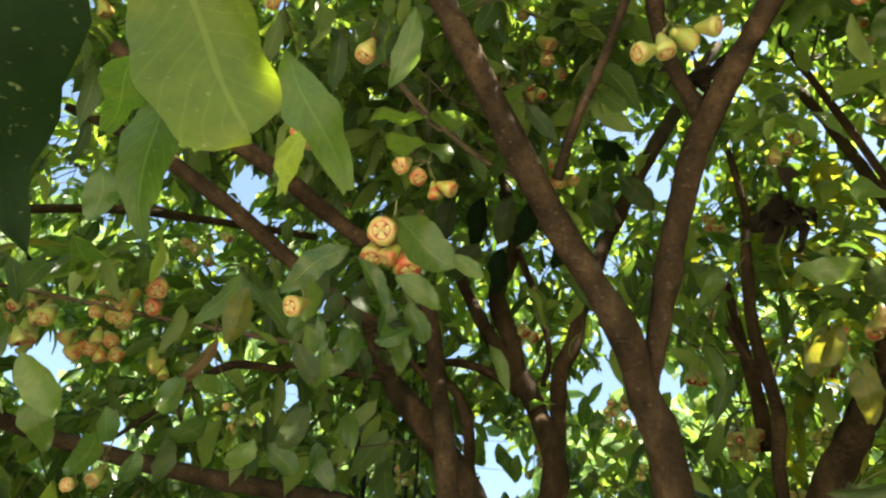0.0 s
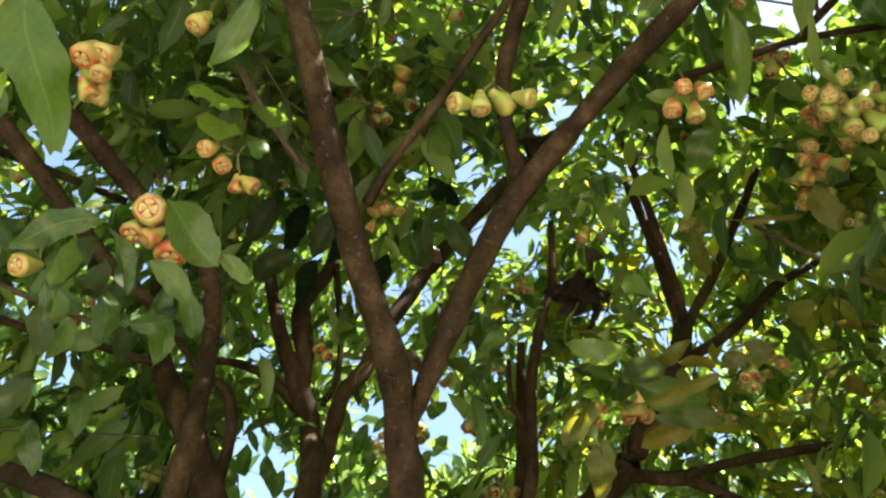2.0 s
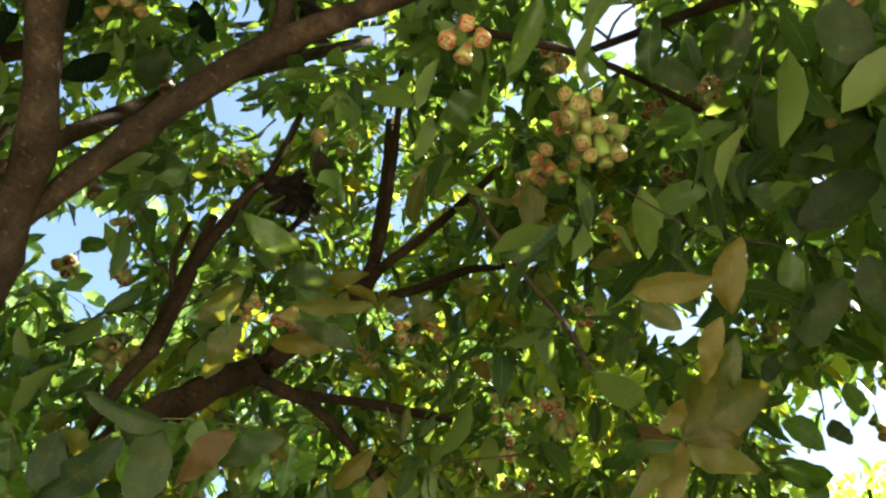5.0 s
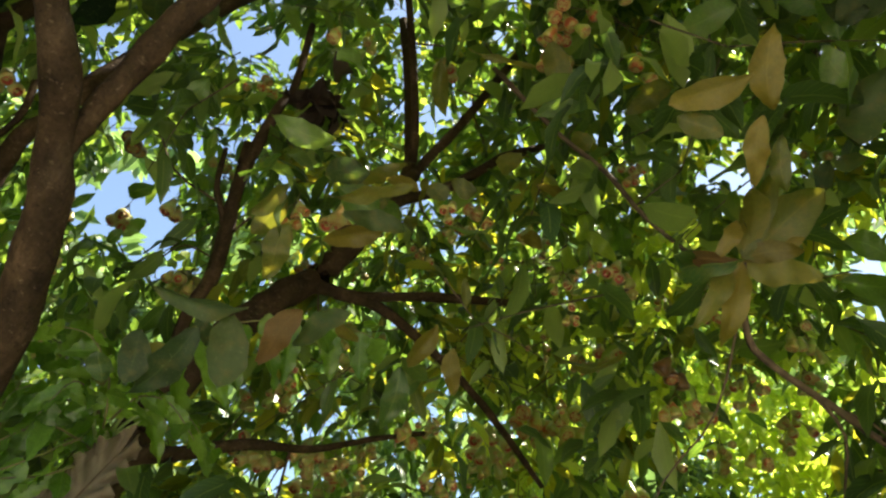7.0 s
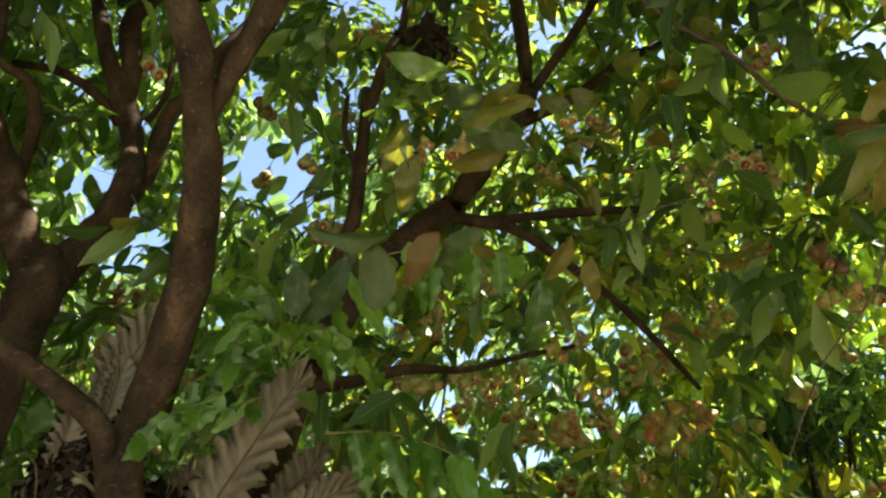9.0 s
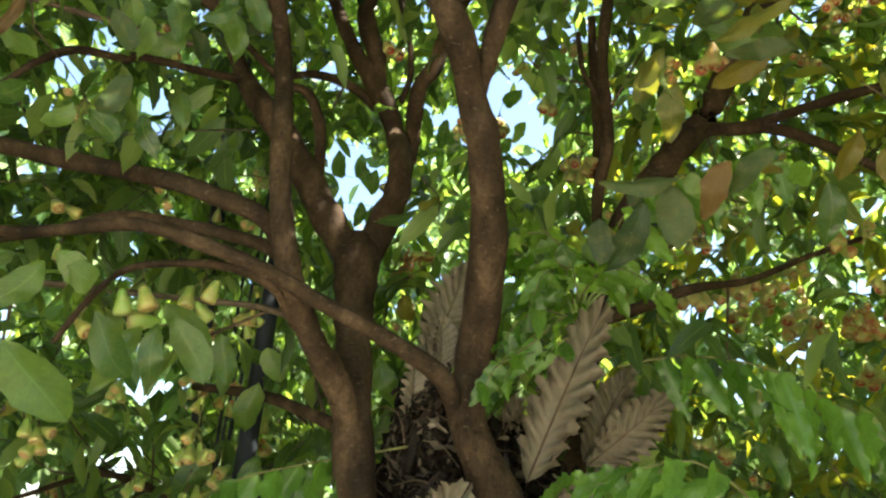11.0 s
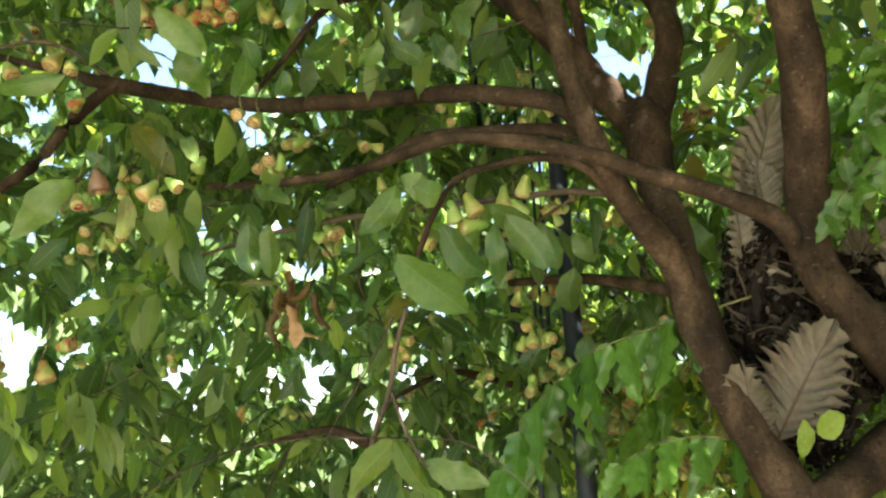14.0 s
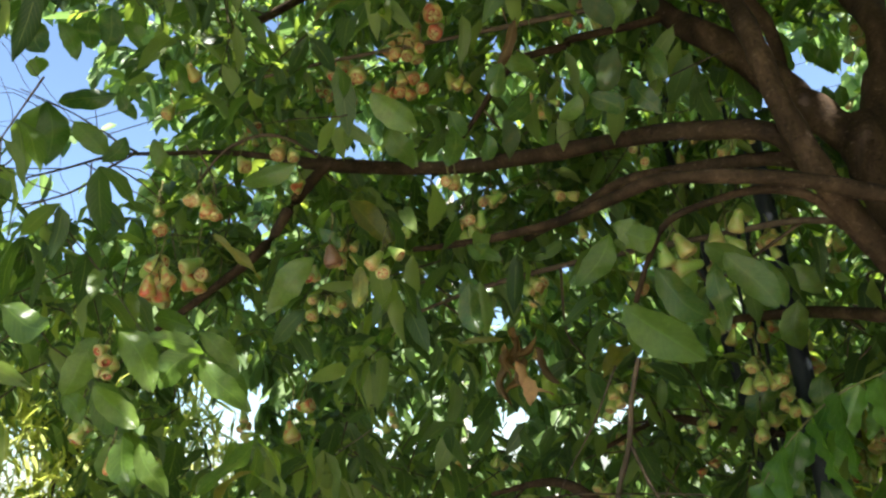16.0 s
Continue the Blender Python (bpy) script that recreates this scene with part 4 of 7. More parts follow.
leaf('green', (-0.281, 1.321, 2.133), (-0.345, 1.284, 2.091), 0.045, -22)
leaf('green', (-0.430, 1.236, 2.139), (-0.472, 1.214, 2.070), 0.049, -26)
leaf('green', (-0.494, 1.153, 2.031), (-0.483, 1.152, 1.963), 0.034, 28)
leaf('deep', (-0.287, 1.301, 2.217), (-0.304, 1.296, 2.151), 0.033, 29)
leaf('green', (-0.302, 1.212, 2.080), (-0.244, 1.224, 2.020), 0.044, 31)
leaf('green', (-0.523, 1.066, 2.018), (-0.523, 1.067, 1.934), 0.048, -28)
leaf('fresh', (-0.558, 1.122, 2.088), (-0.524, 1.137, 2.024), 0.041, 20)
leaf('green', (-0.225, 1.240, 2.099), (-0.195, 1.251, 2.017), 0.047, 31)
leaf('green', (-0.420, 1.078, 2.121), (-0.451, 1.061, 2.054), 0.043, 8)
leaf('deep', (-0.474, 1.203, 2.078), (-0.462, 1.211, 1.994), 0.048, 35)
leaf('green', (-0.315, 1.183, 2.073), (-0.334, 1.174, 2.003), 0.041, 29)
leaf('green', (-0.390, 1.170, 2.144), (-0.436, 1.099, 2.162), 0.043, -21)
leaf('deep', (-0.233, 1.178, 2.139), (-0.279, 1.173, 2.053), 0.046, 26)
leaf('green', (-0.220, 1.145, 2.239), (-0.212, 1.160, 2.160), 0.046, 33)
leaf('deep', (-0.157, 1.105, 2.377), (-0.156, 1.131, 2.293), 0.044, -29)
leaf('green', (-0.206, 1.198, 2.351), (-0.173, 1.214, 2.287), 0.036, -16)
leaf('green', (-0.288, 1.199, 2.328), (-0.234, 1.211, 2.282), 0.034, -2)
leaf('green', (-0.240, 1.039, 2.319), (-0.230, 1.067, 2.234), 0.045, -35)
leaf('deep', (-0.225, 1.159, 2.387), (-0.214, 1.178, 2.314), 0.039, 8)
leaf('deep', (-0.218, 1.055, 2.344), (-0.242, 1.070, 2.261), 0.043, 8)
leaf('green', (-0.132, 1.155, 2.259), (-0.055, 1.133, 2.262), 0.036, -31)
leaf('green', (-0.259, 1.095, 2.326), (-0.266, 1.116, 2.239), 0.044, -7)
leaf('green', (-0.273, 1.176, 2.308), (-0.240, 1.192, 2.245), 0.036, 25)
leaf('green', (-0.129, 1.226, 2.357), (-0.096, 1.255, 2.270), 0.053, -26)
leaf('deep', (-0.263, 1.112, 2.223), (-0.226, 1.136, 2.146), 0.041, 25)
leaf('green', (-0.208, 1.187, 2.328), (-0.167, 1.213, 2.251), 0.050, -22)
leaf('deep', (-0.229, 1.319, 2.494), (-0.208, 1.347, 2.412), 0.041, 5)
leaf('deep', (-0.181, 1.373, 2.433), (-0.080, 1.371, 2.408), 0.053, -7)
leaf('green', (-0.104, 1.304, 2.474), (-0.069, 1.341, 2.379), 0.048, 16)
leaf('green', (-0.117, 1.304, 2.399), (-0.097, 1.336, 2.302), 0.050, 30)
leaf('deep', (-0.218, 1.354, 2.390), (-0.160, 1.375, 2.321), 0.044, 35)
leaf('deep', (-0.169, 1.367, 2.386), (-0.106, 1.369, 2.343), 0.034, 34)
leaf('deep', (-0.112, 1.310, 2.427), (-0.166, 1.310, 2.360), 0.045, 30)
leaf('green', (-0.207, 1.309, 2.353), (-0.266, 1.311, 2.268), 0.048, 3)
leaf('green', (-0.159, 1.330, 2.499), (-0.135, 1.362, 2.410), 0.048, 32)
# next twelve leaves: pale colour stands in for sun shining through them
leaf('fresh', (1.951, 1.317, 3.073), (2.005, 1.322, 3.006), 0.044, -25)
leaf('fresh', (1.756, 1.070, 2.907), (1.824, 1.065, 2.832), 0.052, 25)
leaf('lime', (1.725, 1.127, 2.955), (1.790, 1.112, 2.893), 0.046, -12)
leaf('fresh', (1.828, 1.226, 2.924), (1.893, 1.233, 2.840), 0.055, 29)
leaf('lime', (1.807, 1.369, 2.910), (1.875, 1.362, 2.834), 0.052, -5)
leaf('lime', (1.859, 1.383, 3.083), (1.882, 1.446, 3.003), 0.050, 21)
leaf('fresh', (1.881, 1.244, 2.975), (1.889, 1.318, 2.901), 0.051, 21)
leaf('fresh', (1.759, 1.300, 2.850), (1.799, 1.322, 2.780), 0.042, 5)
leaf('lime', (1.753, 1.275, 2.874), (1.829, 1.263, 2.793), 0.057, 5)
leaf('lime', (1.873, 1.400, 3.019), (1.946, 1.368, 2.964), 0.049, 20)
leaf('fresh', (1.822, 1.276, 2.943), (1.869, 1.297, 2.870), 0.045, -15)
leaf('lime', (1.762, 1.391, 2.899), (1.820, 1.399, 2.822), 0.049, -25)
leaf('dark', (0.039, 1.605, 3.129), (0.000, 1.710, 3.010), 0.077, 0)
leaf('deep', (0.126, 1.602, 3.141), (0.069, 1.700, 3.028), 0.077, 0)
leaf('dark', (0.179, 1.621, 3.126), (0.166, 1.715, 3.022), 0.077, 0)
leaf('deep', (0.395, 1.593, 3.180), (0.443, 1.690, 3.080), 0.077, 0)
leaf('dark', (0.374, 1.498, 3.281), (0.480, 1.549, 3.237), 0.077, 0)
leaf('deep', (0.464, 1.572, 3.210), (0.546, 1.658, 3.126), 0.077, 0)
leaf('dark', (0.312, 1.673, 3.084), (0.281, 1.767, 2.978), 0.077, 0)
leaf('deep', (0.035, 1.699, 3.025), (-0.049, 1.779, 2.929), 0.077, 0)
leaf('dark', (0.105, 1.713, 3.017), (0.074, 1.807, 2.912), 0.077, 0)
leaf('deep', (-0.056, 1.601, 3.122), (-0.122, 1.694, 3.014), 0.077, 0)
leaf('yellow', (1.127, 0.439, 2.258), (1.046, 0.396, 2.325), 0.052, 0)
leaf('yellow', (1.078, 0.432, 2.286), (1.035, 0.543, 2.253), 0.048, 20)
leaf('yellow', (1.122, 0.453, 2.251), (1.165, 0.514, 2.189), 0.041, 0)
leaf('olive', (1.049, 0.542, 2.265), (1.114, 0.518, 2.242), 0.038, 0)
leaf('olive', (1.262, 0.501, 2.230), (1.203, 0.475, 2.290), 0.035, 0)
leaf('green', (1.420, 0.667, 2.271), (1.275, 0.748, 2.188), 0.062, 0)
leaf('olive', (1.420, 0.667, 2.271), (1.509, 0.579, 2.222), 0.068, 0)
leaf('olive', (1.420, 0.667, 2.271), (1.474, 0.509, 2.350), 0.089, 0)
leaf('yellow', (1.420, 0.667, 2.271), (1.418, 0.718, 2.106), 0.048, 0)
leaf('olive', (1.420, 0.667, 2.271), (1.346, 0.581, 2.359), 0.050, 0)
leaf('olive', (1.420, 0.667, 2.271), (1.348, 0.736, 2.141), 0.048, 0)
leaf('olive', (1.420, 0.667, 2.271), (1.384, 0.539, 2.383), 0.047, 0)
leaf('yellow', (1.420, 0.667, 2.271), (1.455, 0.571, 2.279), 0.047, 0)
leaf('brown', (1.420, 0.667, 2.271), (1.286, 0.719, 2.219), 0.031, 0)
leaf('brown', (0.792, 1.081, 2.043), (0.762, 1.151, 1.971), 0.055, 0)
leaf('deep', (0.705, 1.116, 2.010), (0.716, 1.177, 1.917), 0.066, 0)
leaf('deep', (0.664, 1.138, 1.977), (0.639, 1.227, 1.875), 0.063, 15)
leaf('deep', (0.713, 1.085, 2.008), (0.604, 1.163, 1.994), 0.037, 40)
leaf('deep', (0.872, 1.076, 2.076), (0.813, 1.147, 2.029), 0.050, 20)
leaf('deep', (0.601, 1.185, 1.965), (0.603, 1.233, 1.898), 0.049, 0)
leaf('olive', (0.994, 1.130, 2.471), (0.867, 1.245, 2.419), 0.048, 30)
leaf('yellow', (1.027, 1.260, 2.453), (0.936, 1.358, 2.395), 0.051, 20)
leaf('deep', (1.018, 1.173, 2.390), (0.898, 1.231, 2.413), 0.052, 0)
leaf('olive', (1.195, 1.286, 2.656), (1.158, 1.279, 2.698), 0.057, 0)
leaf('olive', (1.250, 1.228, 2.689), (1.189, 1.266, 2.689), 0.057, 0)
leaf('deep', (0.946, 1.239, 2.551), (0.867, 1.302, 2.531), 0.061, 0)
leaf('olive', (0.822, 1.309, 2.369), (0.817, 1.383, 2.271), 0.071, 0)
leaf('olive', (0.787, 1.280, 2.440), (0.749, 1.349, 2.376), 0.043, 30)
leaf('green', (1.172, 1.355, 2.198), (1.209, 1.418, 2.079), 0.064, 0)
leaf('yellow', (1.204, 1.271, 2.287), (1.200, 1.340, 2.194), 0.046, 20)
leaf('yellow', (1.252, 1.272, 2.245), (1.283, 1.315, 2.159), 0.051, 0)
leaf('olive', (1.158, 1.134, 2.326), (1.185, 1.161, 2.265), 0.021, 0)
leaf('fresh', (-0.260, 1.076, 1.632), (-0.174, 1.096, 1.519), 0.072, -8, shape=0)
leaf('green', (-0.267, 1.373, 1.767), (-0.186, 1.403, 1.653), 0.060, 0)
leaf('green', (-0.157, 1.380, 1.754), (-0.167, 1.409, 1.632), 0.049, 0)
leaf('green', (-0.143, 1.424, 1.786), (-0.081, 1.456, 1.662), 0.064, 20)
leaf('fresh', (-0.300, 1.210, 1.795), (-0.362, 1.229, 1.708), 0.057, 0)
leaf('fresh', (-0.285, 1.259, 1.808), (-0.225, 1.265, 1.792), 0.050, 0)
leaf('fresh', (-0.621, 1.284, 1.867), (-0.559, 1.298, 1.820), 0.043, 0)
leaf('green', (-0.095, 1.624, 1.815), (-0.084, 1.652, 1.704), 0.051, 0)
leaf('bright', (-0.245, 1.008, 1.362), (-0.326, 1.025, 1.279), 0.050, 0, shape=6)
leaf('bright', (-0.249, 1.008, 1.362), (-0.196, 1.030, 1.278), 0.041, 0, shape=6)
leaf('green', (-0.221, 1.068, 1.329), (-0.144, 1.081, 1.286), 0.047, 20)
leaf('lime', (0.418, 1.494, 1.364), (0.364, 1.497, 1.344), 0.045, 0)
leaf('lime', (0.351, 1.493, 1.360), (0.350, 1.509, 1.292), 0.032, 0)
leaf('lime', (0.751, 1.681, 2.127), (0.674, 1.677, 2.135), 0.043, 0)
leaf('green', (-0.588, 1.206, 1.772), (-0.593, 1.220, 1.712), 0.038, 0)
leaf('green', (-0.654, 1.398, 1.819), (-0.678, 1.424, 1.706), 0.050, 0)
leaf('olive', (-0.628, 1.233, 1.652), (-0.532, 1.237, 1.651), 0.015, 0)
leaf('yellow', (0.313, 2.369, 2.201), (0.359, 2.391, 2.117), 0.061, 0)
leaf('green', (0.252, 1.934, 1.863), (0.295, 1.964, 1.745), 0.068, 0)
leaf('lime', (-0.653, 1.745, 1.662), (-0.665, 1.763, 1.583), 0.040, 0)
leaf('fresh', (-0.857, 0.655, 1.619), (-0.821, 0.704, 1.544), 0.049, 0)
leaf('fresh', (-0.781, 0.730, 1.599), (-0.837, 0.718, 1.548), 0.045, 0)
leaf('fresh', (-0.767, 0.722, 1.575), (-0.730, 0.772, 1.498), 0.043, 15)
leaf('fresh', (-0.951, 0.687, 1.558), (-0.918, 0.734, 1.485), 0.040, 0)
leaf('fresh', (-0.824, 0.676, 1.612), (-0.755, 0.723, 1.591), 0.032, 30)
leaf('green', (-0.896, 1.070, 2.053), (-1.001, 1.031, 2.003), 0.043, 25)
leaf('green', (-0.789, 0.987, 1.797), (-0.887, 0.964, 1.715), 0.062, 0)
leaf('green', (-0.685, 1.036, 2.130), (-0.634, 1.099, 2.038), 0.058, 0)
leaf('green', (-0.302, 1.245, 1.825), (-0.248, 1.289, 1.787), 0.052, 0)
leaf('green', (-0.551, 1.140, 1.740), (-0.553, 1.174, 1.649), 0.043, 0)
leaf('green', (-0.800, 1.082, 1.845), (-0.820, 1.054, 1.888), 0.033, 0)
leaf('olive', (-0.713, 1.035, 1.780), (-0.742, 1.047, 1.708), 0.033, 25)
leaf('olive', (-0.860, 0.820, 1.813), (-0.805, 0.879, 1.741), 0.025, 50)
leaf('fresh', (-0.885, 0.693, 1.482), (-0.889, 0.717, 1.414), 0.038, 0)
leaf('fresh', (-0.868, 0.709, 1.466), (-0.856, 0.743, 1.393), 0.038, 20)
leaf('fresh', (-0.993, 0.701, 1.619), (-1.048, 0.692, 1.564), 0.044, 0)
leaf('fresh', (-1.042, 0.699, 1.555), (-1.015, 0.727, 1.520), 0.037, 0)
leaf('fresh', (-0.893, 0.508, 1.637), (-0.842, 0.551, 1.599), 0.043, 0)
leaf('green', (-0.204, 1.443, 1.763), (-0.280, 1.449, 1.640), 0.058, 0)
leaf('green', (-0.186, 1.488, 1.830), (-0.108, 1.563, 1.748), 0.058, 0)
leaf('green', (1.189, 0.566, 3.077), (1.065, 0.508, 3.171), 0.070, 0)
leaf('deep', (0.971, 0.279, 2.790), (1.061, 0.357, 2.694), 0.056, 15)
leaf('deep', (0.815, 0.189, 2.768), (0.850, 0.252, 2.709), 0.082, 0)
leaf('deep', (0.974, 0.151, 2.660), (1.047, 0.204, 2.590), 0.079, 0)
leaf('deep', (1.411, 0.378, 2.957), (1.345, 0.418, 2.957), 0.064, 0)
leaf('green', (0.822, 0.625, 3.044), (0.931, 0.751, 2.907), 0.056, 20)
leaf('green', (0.825, 0.443, 3.041), (0.907, 0.512, 2.956), 0.079, 0)
leaf('olive', (1.145, 0.868, 2.860), (1.211, 0.929, 2.788), 0.065, 0)
leaf('olive', (1.146, 0.928, 2.817), (1.008, 1.006, 2.824), 0.024, 30)
leaf('green', (0.935, 1.378, 2.594), (1.100, 1.319, 2.562), 0.094, 0)
leaf('olive', (0.993, 1.412, 2.675), (1.083, 1.311, 2.706), 0.051, 30)
leaf('olive', (0.857, 1.461, 2.570), (0.821, 1.570, 2.509), 0.067, 0)
leaf('brown', (0.950, 1.378, 2.457), (1.040, 1.299, 2.473), 0.038, 0)
leaf('olive', (1.068, 1.209, 3.044), (1.157, 1.280, 2.955), 0.048, 0)
leaf('green', (1.002, 0.950, 3.126), (0.968, 1.067, 3.059), 0.091, 0)
leaf('green', (1.244, 0.492, 2.690), (1.175, 0.581, 2.658), 0.062, 0)
leaf('green', (1.373, 0.356, 2.729), (1.310, 0.450, 2.690), 0.067, 0)
leaf('green', (1.364, 0.382, 2.584), (1.281, 0.367, 2.632), 0.052, 0)
leaf('olive', (1.359, 0.709, 2.746), (1.307, 0.801, 2.705), 0.064, 0)
leaf('deep', (1.282, 0.264, 2.704), (1.232, 0.345, 2.669), 0.062, 0)
leaf('green', (1.355, 0.383, 2.457), (1.271, 0.404, 2.480), 0.057, 0)
leaf('green', (0.038, 2.392, 2.741), (0.062, 2.428, 2.634), 0.054, 0)
leaf('green', (0.111, 2.398, 2.717), (0.156, 2.435, 2.605), 0.062, 0)
leaf('green', (0.180, 2.406, 2.685), (0.158, 2.439, 2.593), 0.045, 0)
leaf('green', (0.137, 2.449, 2.567), (0.138, 2.481, 2.476), 0.050, 0)
leaf('green', (0.180, 2.451, 2.558), (0.191, 2.478, 2.481), 0.045, 0)
leaf('green', (0.051, 2.437, 2.610), (-0.005, 2.463, 2.543), 0.037, 0)
leaf('green', (0.421, 2.328, 2.885), (0.387, 2.367, 2.777), 0.050, 0)
leaf('green', (0.458, 2.343, 2.837), (0.450, 2.375, 2.747), 0.054, 0)
leaf('green', (0.689, 2.272, 3.016), (0.629, 2.302, 2.937), 0.054, 0)
leaf('green', (0.713, 2.312, 2.900), (0.664, 2.338, 2.831), 0.054, 0)
leaf('green', (0.664, 2.335, 2.841), (0.624, 2.353, 2.791), 0.041, 0)
leaf('lime', (-0.071, 0.430, 1.949), (-0.084, 0.465, 1.910), 0.013, 10)
leaf('green', (-0.061, 2.041, 1.798), (-0.079, 2.071, 1.674), 0.070, 0)
leaf('green', (-0.040, 2.087, 1.612), (-0.074, 2.116, 1.489), 0.070, 0)
leaf('green', (-0.082, 2.123, 1.458), (-0.036, 2.149, 1.358), 0.070, 0)
leaf('green', (-0.100, 2.148, 1.350), (-0.067, 2.178, 1.234), 0.070, 0)
leaf('green', (-0.159, 2.083, 1.613), (-0.222, 2.110, 1.490), 0.070, 0)
leaf('green', (-0.194, 2.126, 1.428), (-0.161, 2.155, 1.312), 0.070, 0)
leaf('green', (-0.052, 2.019, 1.890), (-0.022, 2.043, 1.797), 0.070, 0)
# the first of these is coloured as the sunlit tip of the dry bunch
leaf('tan', (-0.455, 1.103, 1.578), (-0.435, 1.101, 1.505), 0.036, 10, shape=4)
leaf('brown', (-0.477, 1.120, 1.590), (-0.519, 1.133, 1.528), 0.034, 0, shape=4)
leaf('brown', (-0.500, 1.130, 1.587), (-0.424, 1.150, 1.599), 0.035, 40, shape=4)
leaf('brown', (-0.454, 1.112, 1.583), (-0.466, 1.114, 1.529), 0.025, 0, shape=4)
cluster('ripe', (-0.165, 0.806, 2.668, 0.0401))
cluster('ripe', (-0.080, 0.835, 2.231, 0.0450), (-0.098, 0.863, 2.217, 0.0350), (-0.051, 0.884, 2.217, 0.0450), (-0.071, 0.857, 2.208, 0.0300))
cluster('pale', (-0.185, 0.848, 2.102, 0.0311))
cluster('ripe', (-0.092, 0.951, 2.518, 0.0338), (-0.068, 0.973, 2.515, 0.0338), (-0.035, 1.004, 2.502, 0.0296), (-0.011, 0.984, 2.492, 0.0317))
cluster('pale', (0.286, 0.659, 2.433, 0.0327), (0.317, 0.661, 2.452, 0.0327), (0.350, 0.661, 2.474, 0.0360), (0.378, 0.638, 2.466, 0.0311))
cluster('ripe', (0.201, 1.120, 3.212, 0.0453), (0.203, 1.152, 3.195, 0.0392))
cluster('pale', (-0.237, 0.538, 2.093, 0.0381))
cluster('ripe', (-0.226, 0.563, 2.197, 0.0356))
cluster('ripe', (-0.737, 1.404, 2.577, 0.0556), (-0.817, 1.435, 2.553, 0.0556), (-0.753, 1.456, 2.554, 0.0472))
cluster('pale', (-1.004, 1.442, 2.507, 0.0528))
cluster('ripe', (-0.963, 1.604, 2.557, 0.0392), (-1.029, 1.638, 2.532, 0.0513), (-0.968, 1.656, 2.536, 0.0392), (-1.042, 1.601, 2.553, 0.0422), (-0.937, 1.619, 2.562, 0.0422), (-0.995, 1.643, 2.548, 0.0392), (-0.914, 1.636, 2.528, 0.0422))
cluster('young', (-1.221, 1.660, 2.616, 0.0349), (-1.259, 1.690, 2.597, 0.0349), (-1.227, 1.707, 2.601, 0.0349), (-1.227, 1.703, 2.569, 0.0318))
cluster('ripe', (-0.229, 0.726, 2.387, 0.0367), (-0.207, 0.729, 2.400, 0.0367), (-0.228, 0.759, 2.388, 0.0333), (-0.203, 0.739, 2.373, 0.0283), (-0.221, 0.769, 2.361, 0.0283), (-0.206, 0.778, 2.369, 0.0283))
cluster('ripe', (-0.447, 0.769, 2.845, 0.0356), (-0.382, 0.794, 2.834, 0.0333), (-0.412, 0.782, 2.864, 0.0311), (-0.316, 0.756, 2.851, 0.0400), (-0.354, 0.755, 2.871, 0.0333))
cluster('pale', (-0.116, 0.736, 2.859, 0.0400))
cluster('ripe', (0.298, 1.014, 3.404, 0.0445), (-0.008, 1.002, 3.449, 0.0476))
cluster('young', (0.828, 2.068, 2.603, 0.0374), (0.866, 2.092, 2.599, 0.0374), (0.820, 2.119, 2.582, 0.0374), (0.854, 2.104, 2.567, 0.0374), (0.798, 2.084, 2.600, 0.0340))
cluster('ripe', (0.709, 0.693, 2.762, 0.0333), (0.750, 0.686, 2.766, 0.0356), (0.713, 0.735, 2.759, 0.0378), (0.746, 0.717, 2.728, 0.0356))
cluster('pale', (0.985, 0.627, 2.780, 0.0348), (1.037, 0.628, 2.774, 0.0371), (1.087, 0.637, 2.762, 0.0417), (1.041, 0.609, 2.770, 0.0348), (1.084, 0.594, 2.780, 0.0348), (1.051, 0.657, 2.762, 0.0371), (1.105, 0.607, 2.746, 0.0348), (0.999, 0.601, 2.809, 0.0325), (0.967, 0.643, 2.806, 0.0325), (0.991, 0.648, 2.761, 0.0325), (1.081, 0.655, 2.735, 0.0301))
cluster('pale', (1.000, 0.656, 2.804, 0.0333), (1.029, 0.642, 2.819, 0.0333), (1.081, 0.651, 2.807, 0.0333), (1.096, 0.620, 2.793, 0.0333), (1.034, 0.661, 2.802, 0.0310), (1.079, 0.615, 2.835, 0.0333), (1.120, 0.648, 2.762, 0.0310), (1.084, 0.674, 2.772, 0.0310), (1.061, 0.675, 2.796, 0.0310))
cluster('young', (1.217, 0.464, 2.995, 0.0305), (1.246, 0.466, 2.998, 0.0305), (1.262, 0.447, 3.022, 0.0305), (1.229, 0.435, 3.013, 0.0305), (1.222, 0.452, 3.019, 0.0279))
cluster('ripe', (1.137, 0.823, 2.952, 0.0361), (1.137, 0.858, 2.940, 0.0361), (1.183, 0.848, 2.946, 0.0361), (1.205, 0.829, 2.919, 0.0333), (1.157, 0.883, 2.913, 0.0361), (1.216, 0.803, 2.967, 0.0333))
cluster('ripe', (1.381, 0.806, 2.932, 0.0372), (1.434, 0.812, 2.922, 0.0372))
cluster('young', (0.999, 0.737, 3.139, 0.0372), (1.035, 0.758, 3.125, 0.0372), (1.055, 0.732, 3.153, 0.0314))
cluster('pale', (0.890, 0.614, 3.146, 0.0351), (0.886, 0.641, 3.143, 0.0324), (0.912, 0.602, 3.178, 0.0324), (0.926, 0.595, 3.146, 0.0270), (0.866, 0.623, 3.165, 0.0270))
